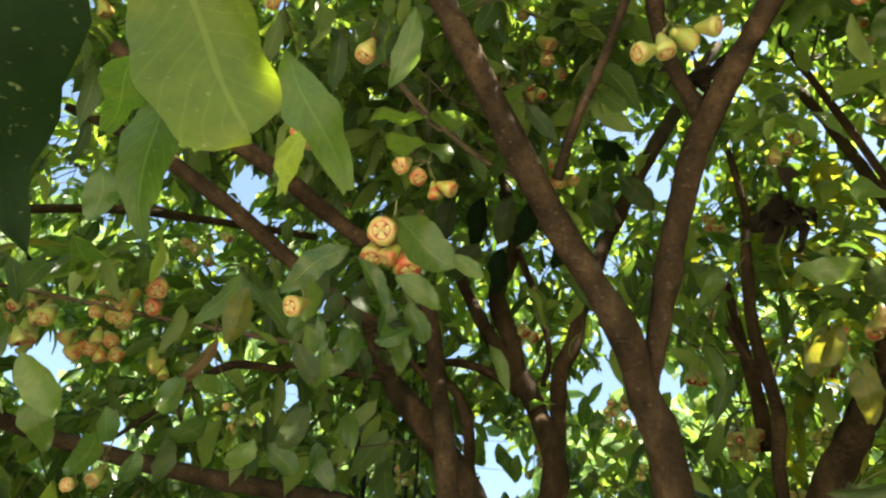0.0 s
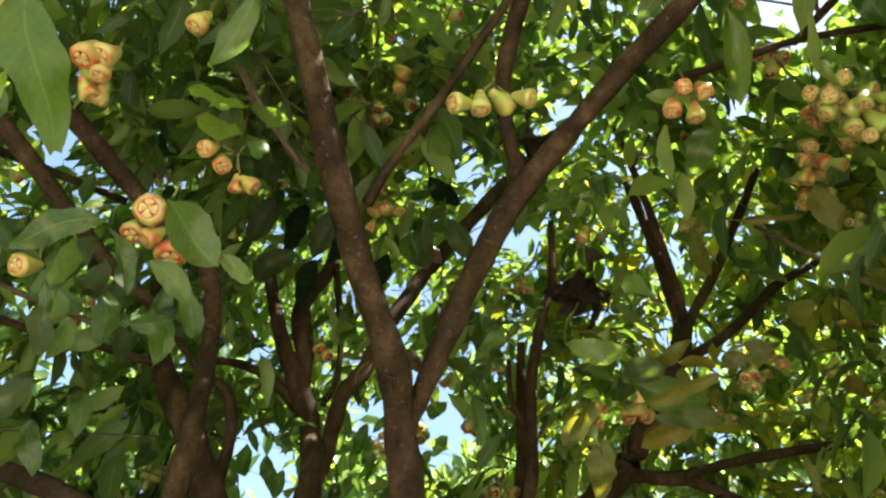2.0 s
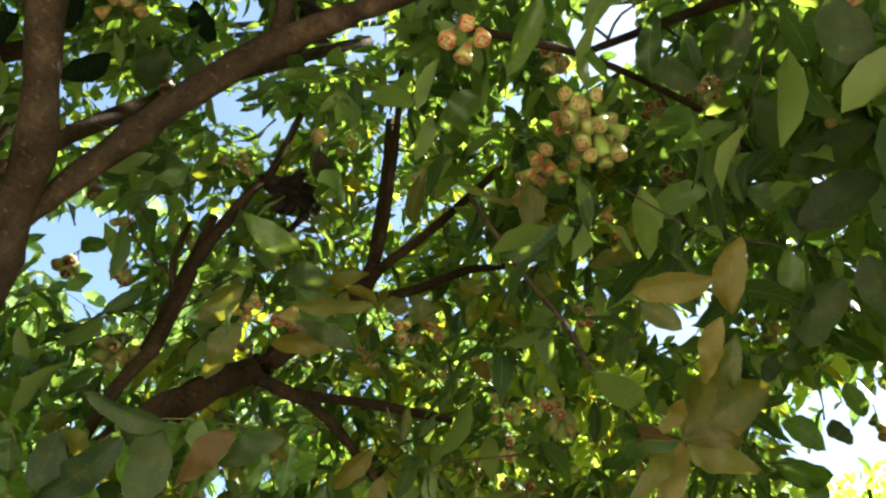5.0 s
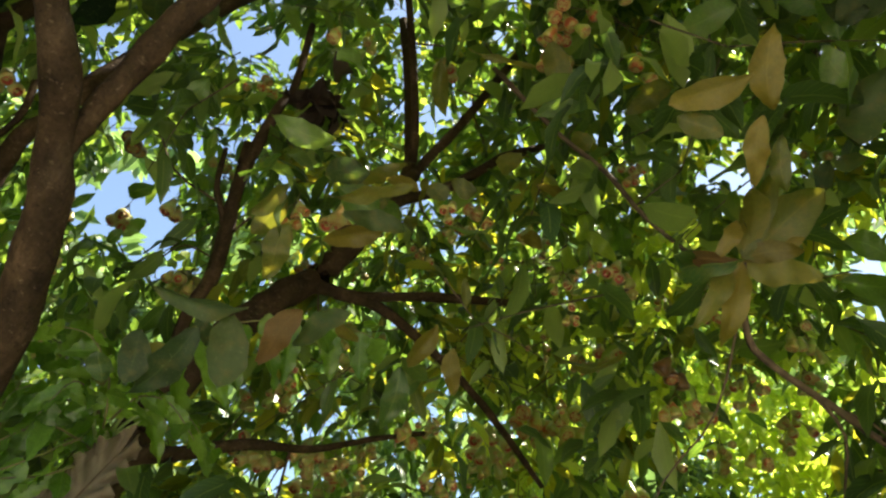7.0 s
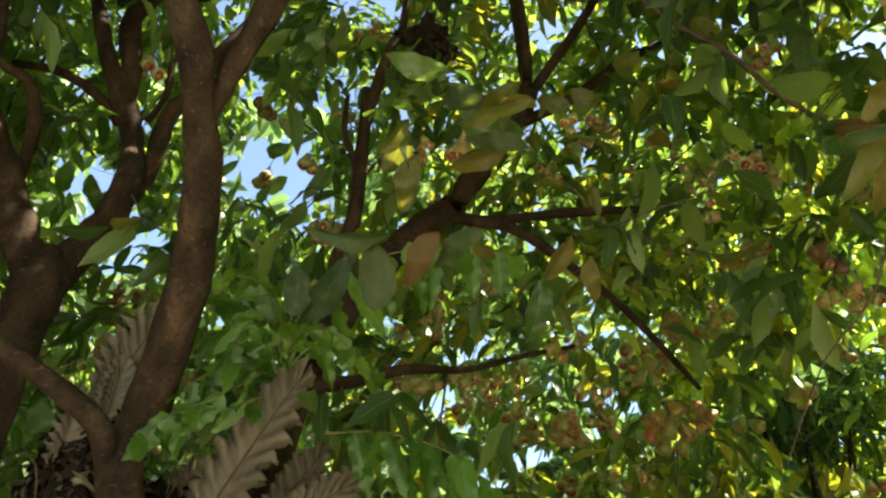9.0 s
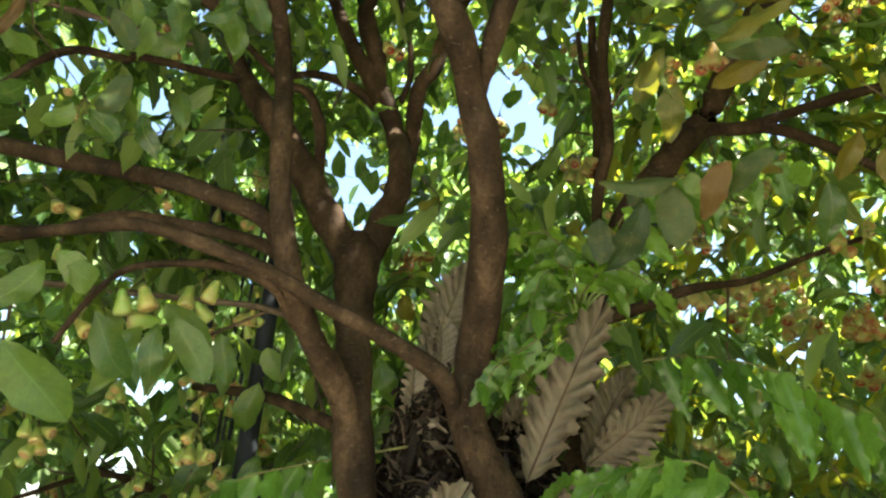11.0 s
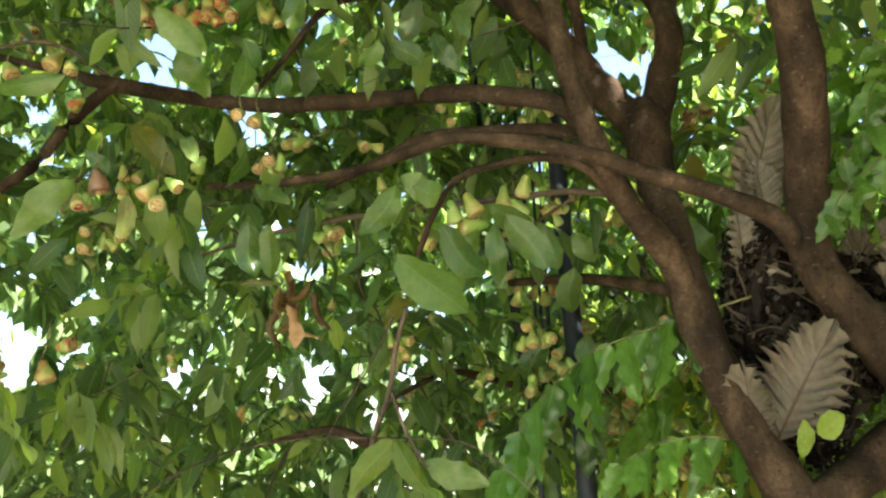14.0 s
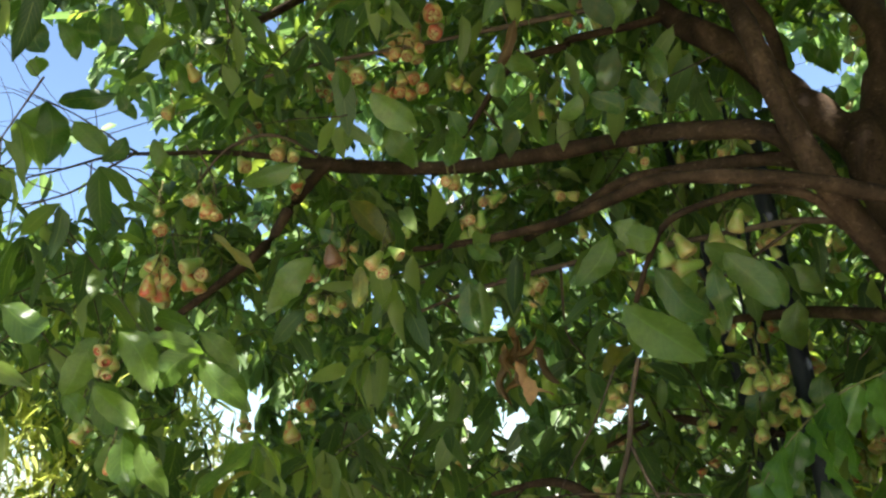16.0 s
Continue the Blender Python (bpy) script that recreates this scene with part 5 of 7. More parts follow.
cluster('young', (1.572, 0.595, 3.545, 0.0349), (1.556, 0.626, 3.543, 0.0314), (1.624, 0.594, 3.557, 0.0349), (1.581, 0.577, 3.555, 0.0314), (1.561, 0.601, 3.561, 0.0314))
cluster('young', (1.431, 0.691, 3.397, 0.0367), (1.474, 0.691, 3.395, 0.0367), (1.449, 0.722, 3.397, 0.0333), (1.445, 0.668, 3.408, 0.0333))
cluster('young', (1.719, 0.790, 3.468, 0.0329), (1.761, 0.798, 3.461, 0.0329), (1.761, 0.823, 3.458, 0.0329), (1.752, 0.774, 3.467, 0.0292), (1.730, 0.816, 3.460, 0.0292))
cluster('pale', (0.802, 0.269, 2.767, 0.0400), (0.912, 0.258, 2.742, 0.0381), (0.816, 0.304, 2.768, 0.0343), (0.778, 0.298, 2.758, 0.0305), (0.759, 0.315, 2.770, 0.0305), (0.791, 0.319, 2.768, 0.0286))
cluster('ripe', (0.875, 0.161, 2.811, 0.0419), (0.920, 0.155, 2.811, 0.0267), (0.914, 0.187, 2.807, 0.0343))
cluster('ripe', (0.957, 0.097, 2.690, 0.0454), (0.991, 0.133, 2.665, 0.0419), (1.010, 0.080, 2.709, 0.0349))
cluster('young', (1.024, 1.511, 2.629, 0.0534), (1.012, 1.544, 2.625, 0.0445), (1.061, 1.531, 2.630, 0.0445))
cluster('young', (0.851, 2.154, 2.660, 0.0476), (0.900, 2.165, 2.634, 0.0476), (0.870, 2.205, 2.639, 0.0442), (0.899, 2.126, 2.650, 0.0408))
cluster('ripe', (1.919, 2.343, 2.269, 0.0643), (1.972, 2.333, 2.260, 0.0686), (1.967, 2.374, 2.229, 0.0686), (1.919, 2.369, 2.232, 0.0600), (2.002, 2.338, 2.227, 0.0600), (1.956, 2.337, 2.290, 0.0557))
cluster('ripe', (2.278, 2.211, 2.335, 0.0667), (2.332, 2.170, 2.370, 0.0667), (2.403, 2.151, 2.357, 0.0667), (2.280, 2.251, 2.278, 0.0667), (2.337, 2.215, 2.303, 0.0711), (2.405, 2.192, 2.300, 0.0667), (2.428, 2.135, 2.313, 0.0622), (2.339, 2.255, 2.245, 0.0667), (2.404, 2.228, 2.251, 0.0622), (2.386, 2.114, 2.378, 0.0578), (2.442, 2.113, 2.355, 0.0578), (2.270, 2.252, 2.333, 0.0534))
cluster('ripe', (2.347, 2.148, 2.747, 0.0715), (2.405, 2.146, 2.723, 0.0715), (2.452, 2.166, 2.678, 0.0762), (2.379, 2.172, 2.687, 0.0667), (2.345, 2.184, 2.721, 0.0619), (2.457, 2.133, 2.720, 0.0667))
cluster('pale', (2.476, 2.065, 2.752, 0.0715), (2.527, 2.030, 2.780, 0.0715), (2.597, 2.020, 2.757, 0.0715), (2.514, 2.077, 2.702, 0.0715), (2.573, 2.053, 2.709, 0.0667), (2.554, 2.103, 2.678, 0.0667), (2.471, 2.098, 2.711, 0.0619))
cluster('young', (2.167, 2.235, 2.589, 0.0599), (2.216, 2.203, 2.615, 0.0599), (2.279, 2.189, 2.602, 0.0599), (2.204, 2.247, 2.541, 0.0599), (2.256, 2.219, 2.557, 0.0599), (2.316, 2.201, 2.554, 0.0599), (2.238, 2.254, 2.502, 0.0599), (2.295, 2.233, 2.505, 0.0553), (2.186, 2.278, 2.559, 0.0553))
cluster('young', (1.320, 2.062, 2.214, 0.0349), (1.357, 2.057, 2.212, 0.0349), (1.387, 2.042, 2.230, 0.0349), (1.413, 2.013, 2.203, 0.0349), (1.445, 2.000, 2.216, 0.0349), (1.375, 2.070, 2.202, 0.0349), (1.404, 2.030, 2.188, 0.0314))
cluster('young', (1.162, 2.067, 2.152, 0.0367), (1.190, 2.055, 2.167, 0.0367), (1.226, 2.052, 2.163, 0.0367), (1.244, 2.011, 2.158, 0.0333), (1.209, 2.057, 2.148, 0.0333))
cluster('young', (1.848, 2.612, 2.338, 0.0553), (1.885, 2.588, 2.363, 0.0553), (1.944, 2.592, 2.329, 0.0553), (1.881, 2.619, 2.300, 0.0553), (1.933, 2.614, 2.285, 0.0553), (1.982, 2.604, 2.281, 0.0553), (1.856, 2.643, 2.289, 0.0553), (1.915, 2.648, 2.255, 0.0507))
cluster('young', (1.621, 2.621, 2.328, 0.0489), (1.657, 2.599, 2.352, 0.0489), (1.710, 2.599, 2.329, 0.0489), (1.653, 2.628, 2.291, 0.0445), (1.725, 2.561, 2.345, 0.0445))
cluster('young', (2.121, 2.579, 2.151, 0.0553), (2.164, 2.580, 2.136, 0.0553), (2.161, 2.615, 2.112, 0.0553), (2.112, 2.606, 2.121, 0.0507))
cluster('young', (2.168, 2.391, 2.371, 0.0553), (2.205, 2.403, 2.346, 0.0553), (2.235, 2.424, 2.315, 0.0553), (2.170, 2.414, 2.337, 0.0507))
cluster('pale', (2.668, 1.884, 2.457, 0.0578), (2.719, 1.872, 2.453, 0.0578), (2.724, 1.910, 2.419, 0.0534), (2.664, 1.907, 2.428, 0.0489))
cluster('young', (1.863, 1.306, 2.799, 0.0419), (1.906, 1.301, 2.793, 0.0419), (1.946, 1.292, 2.794, 0.0419), (1.897, 1.322, 2.748, 0.0419), (1.937, 1.313, 2.749, 0.0419), (1.964, 1.302, 2.765, 0.0384), (1.880, 1.284, 2.815, 0.0384))
cluster('brown', (1.960, 1.207, 2.472, 0.0508), (1.996, 1.211, 2.459, 0.0476), (2.038, 1.206, 2.452, 0.0445))
cluster('ripe', (1.600, 1.938, 2.339, 0.0438), (1.635, 1.940, 2.329, 0.0438), (1.617, 1.942, 2.364, 0.0402))
cluster('ripe', (1.561, 1.601, 3.030, 0.0495), (1.607, 1.600, 3.015, 0.0457), (1.544, 1.626, 3.057, 0.0457))
cluster('ripe', (1.667, 1.476, 2.922, 0.0475))
cluster('young', (2.079, 1.527, 2.691, 0.0457), (2.126, 1.521, 2.682, 0.0457), (2.119, 1.555, 2.663, 0.0457), (2.124, 1.492, 2.701, 0.0419))
cluster('pale', (3.046, 1.764, 2.300, 0.0578), (3.027, 1.805, 2.283, 0.0534), (3.107, 1.774, 2.280, 0.0534))
cluster('brown', (0.607, 2.694, 3.475, 0.0762), (0.582, 2.709, 3.499, 0.0619), (0.636, 2.712, 3.472, 0.0619))
cluster('young', (0.695, 2.823, 3.223, 0.0572), (0.729, 2.831, 3.205, 0.0572), (0.684, 2.867, 3.216, 0.0572), (0.717, 2.838, 3.183, 0.0524))
cluster('pale', (2.749, 2.158, 2.390, 0.0572))
cluster('pale', (2.694, 2.191, 2.392, 0.0572))
cluster('green', (-0.267, 1.502, 1.818, 0.0405), (-0.227, 1.512, 1.835, 0.0429), (-0.238, 1.532, 1.799, 0.0453))
cluster('green', (-0.173, 1.596, 1.870, 0.0381), (-0.128, 1.605, 1.892, 0.0406), (-0.140, 1.626, 1.853, 0.0381))
cluster('green', (-0.641, 1.637, 1.846, 0.0367), (-0.618, 1.647, 1.860, 0.0367), (-0.632, 1.667, 1.825, 0.0341))
cluster('pale', (-0.333, 1.512, 1.769, 0.0333))
cluster('green', (-0.913, 1.816, 2.130, 0.0392), (-0.893, 1.824, 2.152, 0.0362), (-0.878, 1.841, 2.132, 0.0392), (-0.899, 1.824, 2.098, 0.0392), (-0.863, 1.836, 2.105, 0.0362))
cluster('green', (-0.822, 1.804, 2.191, 0.0362), (-0.799, 1.819, 2.187, 0.0362), (-0.774, 1.828, 2.201, 0.0362))
cluster('ripe', (-0.875, 1.729, 2.239, 0.0380))
cluster('pale', (-0.488, 1.663, 1.971, 0.0270))
cluster('green', (-0.318, 2.319, 1.841, 0.0365), (-0.289, 2.329, 1.852, 0.0402), (-0.277, 2.350, 1.818, 0.0402), (-0.300, 2.328, 1.805, 0.0365), (-0.275, 2.349, 1.772, 0.0402))
cluster('ripe', (-0.192, 2.424, 1.848, 0.0419), (-0.232, 2.445, 1.807, 0.0419), (-0.196, 2.463, 1.790, 0.0419), (-0.162, 2.435, 1.808, 0.0381))
cluster('green', (-0.074, 2.345, 1.768, 0.0402), (-0.075, 2.366, 1.731, 0.0402))
cluster('ripe', (-0.124, 2.368, 1.666, 0.0402), (-0.062, 2.382, 1.667, 0.0402), (-0.096, 2.399, 1.644, 0.0402), (-0.093, 2.366, 1.677, 0.0329))
cluster('green', (-0.577, 1.952, 1.618, 0.0332), (-0.554, 1.968, 1.605, 0.0362), (-0.533, 1.977, 1.621, 0.0332), (-0.562, 1.963, 1.574, 0.0362), (-0.540, 1.974, 1.582, 0.0332), (-0.579, 1.992, 1.554, 0.0332))
cluster('green', (-0.480, 2.223, 1.788, 0.0349), (-0.470, 2.241, 1.765, 0.0349), (-0.501, 2.250, 1.772, 0.0314))
cluster('pale', (-0.862, 2.209, 1.788, 0.0314))
cluster('pale', (-0.576, 2.434, 1.752, 0.0381), (-0.561, 2.451, 1.735, 0.0343))
cluster('ripe', (-0.763, 2.689, 1.523, 0.0372), (-0.758, 2.706, 1.504, 0.0330))
cluster('ripe', (-0.447, 2.724, 1.421, 0.0372), (-0.502, 2.742, 1.392, 0.0330), (-0.131, 2.768, 1.389, 0.0372))
cluster('green', (-1.223, 2.582, 1.473, 0.0397), (-1.200, 2.598, 1.460, 0.0357), (-1.146, 2.614, 1.454, 0.0357))
cluster('green', (-0.810, 2.519, 1.366, 0.0381), (-0.786, 2.537, 1.347, 0.0381), (-0.772, 2.556, 1.319, 0.0343), (-0.801, 2.531, 1.320, 0.0343))
cluster('ripe', (0.364, 2.571, 2.428, 0.0422), (0.408, 2.582, 2.439, 0.0422), (0.434, 2.598, 2.427, 0.0380))
cluster('young', (1.194, 2.168, 2.258, 0.0384), (1.234, 2.186, 2.237, 0.0384), (1.275, 2.197, 2.250, 0.0384), (1.210, 2.180, 2.207, 0.0384), (1.260, 2.192, 2.217, 0.0384), (1.292, 2.202, 2.233, 0.0349), (1.176, 2.177, 2.216, 0.0349))
cluster('young', (1.424, 2.267, 2.306, 0.0402), (1.466, 2.284, 2.292, 0.0402), (1.501, 2.290, 2.324, 0.0402), (1.451, 2.259, 2.341, 0.0402), (1.484, 2.291, 2.266, 0.0402))
cluster('ripe', (-1.347, 1.068, 1.854, 0.0443), (-1.320, 1.085, 1.877, 0.0443))
cluster('green', (-1.308, 1.064, 1.916, 0.0443), (-1.328, 1.096, 1.834, 0.0369), (-1.355, 1.074, 1.910, 0.0394))
cluster('green', (-1.257, 1.109, 1.909, 0.0424), (-1.239, 1.137, 1.888, 0.0374))
cluster('ripe', (-1.265, 1.118, 1.874, 0.0424), (-1.255, 1.139, 1.865, 0.0324))
cluster('ripe', (-1.164, 0.947, 1.934, 0.0333))
cluster('pale', (-1.158, 0.938, 1.968, 0.0245))
cluster('green', (-1.074, 0.968, 1.980, 0.0311))
cluster('ripe', (-1.048, 0.989, 1.951, 0.0289), (-1.065, 0.987, 1.975, 0.0245))
cluster('green', (-0.736, 1.107, 1.810, 0.0322), (-0.729, 1.128, 1.795, 0.0322), (-0.704, 1.141, 1.829, 0.0279))
cluster('brown', (-0.809, 1.071, 1.827, 0.0386))
cluster('ripe', (-0.934, 1.506, 2.579, 0.0445))
cluster('pale', (-0.890, 1.524, 2.576, 0.0445), (-0.874, 1.545, 2.573, 0.0445), (-0.912, 1.522, 2.637, 0.0445), (-0.866, 1.521, 2.616, 0.0445), (-0.925, 1.507, 2.626, 0.0381))
cluster('young', (-1.180, 1.595, 2.686, 0.0384), (-1.160, 1.625, 2.663, 0.0419), (-1.189, 1.631, 2.650, 0.0384))
cluster('young', (-1.188, 1.623, 2.591, 0.0419), (-1.177, 1.645, 2.580, 0.0384))
cluster('ripe', (-1.484, 1.276, 2.594, 0.0413))
cluster('ripe', (-1.153, 1.402, 1.596, 0.0378))
cluster('ripe', (-1.129, 1.322, 1.528, 0.0406))
cluster('pale', (-0.776, 1.605, 2.474, 0.0349), (-0.761, 1.626, 2.469, 0.0318))
cluster('pale', (-1.495, 1.209, 2.440, 0.0392))
cluster('pale', (-1.325, 1.333, 2.274, 0.0422))
cluster('pale', (-1.159, 1.297, 2.249, 0.0429), (-1.136, 1.322, 2.243, 0.0343))
cluster('ripe', (-1.195, 1.412, 2.199, 0.0362))
cluster('young', (-1.053, 0.772, 1.623, 0.0248), (-1.076, 0.780, 1.608, 0.0229), (-1.064, 0.797, 1.618, 0.0229), (-1.054, 0.767, 1.637, 0.0229), (-1.064, 0.788, 1.602, 0.0210))
cluster('ripe', (-0.989, 0.755, 1.446, 0.0227))
cluster('young', (-1.116, 0.783, 1.505, 0.0267), (-1.116, 0.792, 1.519, 0.0229))
cluster('green', (-0.659, 1.738, 1.875, 0.0422), (-0.643, 1.752, 1.892, 0.0392), (-0.658, 1.771, 1.856, 0.0362))
cluster('green', (-0.779, 1.625, 2.067, 0.0362), (-0.758, 1.649, 2.063, 0.0362), (-0.788, 1.656, 2.044, 0.0362))
cluster('green', (-0.941, 1.563, 2.055, 0.0392))
cluster('green', (-0.583, 1.793, 2.143, 0.0349), (-0.551, 1.820, 2.142, 0.0349), (-0.760, 1.743, 2.158, 0.0381))
cluster('ripe', (-0.797, 1.585, 2.166, 0.0392))
cluster('pale', (-0.855, 1.723, 2.569, 0.0454))
cluster('ripe', (-1.086, 2.030, 1.443, 0.0419))
cluster('young', (-1.057, 1.396, 2.502, 0.0349), (-1.025, 1.432, 2.491, 0.0349), (-1.046, 1.421, 2.529, 0.0318), (-1.037, 1.434, 2.432, 0.0381))
cluster('ripe', (0.145, 1.224, 3.537, 0.0419))
cluster('young', (0.089, 1.242, 3.215, 0.0349), (0.113, 1.255, 3.221, 0.0349), (0.161, 1.263, 3.235, 0.0349), (0.193, 1.266, 3.199, 0.0349), (0.247, 1.238, 3.254, 0.0381), (0.170, 1.285, 3.212, 0.0318))
cluster('ripe', (0.259, 1.475, 3.276, 0.0419), (0.295, 1.478, 3.295, 0.0384))
cluster('young', (0.181, 2.040, 2.948, 0.0457), (0.210, 2.064, 2.943, 0.0457), (0.173, 2.079, 2.941, 0.0419))
cluster('brown', (0.505, 1.937, 3.393, 0.0578), (0.486, 1.930, 3.415, 0.0495))
cluster('young', (-0.830, 1.672, 2.943, 0.0384), (-0.800, 1.705, 2.927, 0.0349), (-0.876, 1.676, 2.969, 0.0349), (-0.745, 1.651, 2.975, 0.0349))
cluster('ripe', (-0.803, 0.868, 2.931, 0.0381), (-0.817, 0.852, 2.965, 0.0356))
cluster('ripe', (0.812, 1.341, 3.038, 0.0422))
cluster('young', (0.724, 2.076, 2.820, 0.0475), (0.755, 2.094, 2.822, 0.0438))
cluster('ripe', (1.057, 0.707, 2.930, 0.0310), (1.089, 0.690, 2.960, 0.0310), (1.065, 0.740, 2.931, 0.0310), (1.079, 0.724, 2.911, 0.0333), (1.079, 0.748, 2.905, 0.0310))
cluster('ripe', (1.178, 0.874, 3.037, 0.0324), (1.230, 0.896, 3.027, 0.0351), (1.200, 0.948, 2.997, 0.0324), (1.204, 0.899, 3.010, 0.0297))
cluster('young', (1.044, 0.746, 3.171, 0.0351), (1.072, 0.755, 3.177, 0.0324), (1.062, 0.777, 3.173, 0.0324))
cluster('young', (1.179, 1.368, 3.257, 0.0419), (1.209, 1.365, 3.274, 0.0384), (1.235, 1.381, 3.272, 0.0384))

cluster('ripe', (-1.060, 0.978, 1.958, 0.0340), (-1.095, 0.968, 1.989, 0.0300))
cluster('ripe', (-1.128, 0.904, 1.787, 0.0340), (-1.131, 0.936, 1.783, 0.0340), (-1.136, 0.919, 1.839, 0.0300), (-1.102, 0.926, 1.810, 0.0300))
cluster('ripe', (-0.629, 1.231, 1.997, 0.0260))
cluster('ripe', (-0.818, 1.353, 2.454, 0.0320), (-0.781, 1.400, 2.477, 0.0300), (-0.786, 1.372, 2.507, 0.0300))

# olive and yellowing leaves on the low shoots
leaf('green', (1.044, 1.460, 2.286), (1.003, 1.470, 2.230), 0.048, 14)
leaf('olive', (0.683, 1.509, 2.098), (0.751, 1.477, 2.077), 0.047, 36)
leaf('green', (0.815, 1.270, 2.128), (0.850, 1.298, 2.078), 0.046, 6)
leaf('green', (0.591, 1.401, 2.005), (0.608, 1.430, 1.963), 0.046, -23)
leaf('olive', (0.602, 1.493, 2.027), (0.649, 1.511, 2.006), 0.043, 1)
leaf('deep', (0.832, 1.600, 2.166), (0.885, 1.551, 2.146), 0.036, -15)
leaf('deep', (0.717, 1.554, 2.103), (0.702, 1.538, 2.051), 0.047, -20)
leaf('green', (0.704, 1.552, 2.091), (0.686, 1.541, 2.027), 0.046, -7)
leaf('green', (0.767, 1.680, 2.196), (0.772, 1.687, 2.136), 0.042, 42)
leaf('yellow', (0.687, 1.563, 2.116), (0.749, 1.544, 2.110), 0.042, 36)
leaf('deep', (0.714, 1.319, 2.113), (0.745, 1.360, 2.063), 0.037, 7)
leaf('yellow', (0.955, 1.259, 2.168), (0.974, 1.236, 2.119), 0.043, -41)
leaf('olive', (1.077, 1.500, 2.322), (1.142, 1.489, 2.303), 0.048, 16)
leaf('olive', (0.686, 1.586, 2.164), (0.674, 1.575, 2.089), 0.039, -26)
leaf('green', (0.776, 1.504, 2.135), (0.853, 1.471, 2.127), 0.044, -1)
leaf('olive', (1.274, 0.920, 2.695), (1.315, 0.931, 2.661), 0.046, 21)
leaf('yellow', (1.413, 1.179, 2.786), (1.498, 1.132, 2.769), 0.039, 35)
leaf('olive', (1.173, 1.373, 2.643), (1.155, 1.382, 2.574), 0.042, -35)
leaf('olive', (1.022, 1.284, 2.605), (1.026, 1.311, 2.545), 0.039, -17)
leaf('yellow', (1.023, 1.309, 2.639), (1.110, 1.284, 2.634), 0.037, 41)
leaf('yellow', (1.411, 1.232, 2.635), (1.433, 1.166, 2.592), 0.046, -11)
leaf('olive', (1.292, 1.111, 2.772), (1.264, 1.165, 2.708), 0.051, -9)
leaf('olive', (1.189, 1.372, 2.793), (1.201, 1.413, 2.741), 0.041, -43)
leaf('deep', (1.453, 0.487, 2.417), (1.481, 0.441, 2.394), 0.052, -43)
leaf('yellow', (1.471, 0.571, 2.333), (1.445, 0.622, 2.263), 0.046, 5)
leaf('olive', (1.429, 0.609, 2.354), (1.401, 0.649, 2.307), 0.047, -41)
leaf('yellow', (1.396, 0.629, 2.332), (1.357, 0.687, 2.261), 0.039, -1)
leaf('deep', (1.500, 0.495, 2.462), (1.489, 0.544, 2.408), 0.037, -12)

# ---- more clusters of small unripe fruit through the crown ----
BOUGHS = np.vstack([q for q in limb_lines if q[:, 3].max() > 0.0125])


def scattered_clusters(count, az, sine, dist, kinds, seed):
    """Clusters on the outer shoots, clear of the boughs."""
    r = np.random.RandomState(seed)
    way = BOUGHS[:, :3] - EYE
    far = np.linalg.norm(way, axis=1)
    for _ in range(count):
        a, s, d = r.uniform(*az), r.uniform(*sine), r.uniform(*dist)
        c = EYE + np.array([math.sin(a) * math.sqrt(1 - s * s), math.cos(a) * math.sqrt(1 - s * s), s]) * d
        kind = kinds[r.randint(len(kinds))]
        if (((way / far[:, None]) @ ((c - EYE) / d) > np.cos(BOUGHS[:, 3] / far + 0.045)) & (far > d - 0.1)).any():
            continue
        size = r.uniform(0.022, 0.034) if kind in ("young", "green") else r.uniform(0.028, 0.038)
        n = r.randint(3, 8)
        cluster(kind, *[(*(c + r.normal(0, size * 0.75, 3)), size * r.uniform(0.85, 1.1)) for _ in range(n)])


scattered_clusters(32, (0.6, 1.45), (0.35, 0.85), (1.9, 2.8), ("young", "young", "pale"), 6)
scattered_clusters(54, (0.35, 1.15), (0.05, 0.55), (2.1, 3.0), ("young", "young", "pale", "ripe"), 3)
scattered_clusters(52, (-0.9, 0.2), (0.0, 0.5), (1.8, 2.6), ("green", "green", "pale", "young"), 4)
scattered_clusters(34, (-0.4, 0.9), (0.5, 0.8), (2.0, 2.8), ("young", "pale", "ripe"), 5)

scattered_clusters(16, (-0.08, 0.06), (-0.12, 0.04), (2.3, 2.9), ("young", "pale"), 9)
scattered_clusters(8, (0.26, 0.38), (-0.12, 0.02), (2.3, 2.9), ("young", "pale"), 10)


# ---- the basket fern lodged in the fork ----
fern = thing("basket_fern", (0.42, 1.75, 1.2), "basket fern with dry brown nest leaves in the tree fork", "fern")
FERN_AT = np.array(fern.location)
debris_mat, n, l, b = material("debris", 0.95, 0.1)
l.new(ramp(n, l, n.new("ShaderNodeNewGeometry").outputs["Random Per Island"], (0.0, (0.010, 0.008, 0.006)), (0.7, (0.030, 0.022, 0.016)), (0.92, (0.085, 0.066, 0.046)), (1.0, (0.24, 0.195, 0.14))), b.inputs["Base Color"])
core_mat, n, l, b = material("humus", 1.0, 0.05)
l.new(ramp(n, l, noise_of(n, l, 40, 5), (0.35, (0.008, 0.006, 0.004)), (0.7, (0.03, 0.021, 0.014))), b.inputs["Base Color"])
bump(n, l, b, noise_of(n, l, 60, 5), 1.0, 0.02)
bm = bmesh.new()
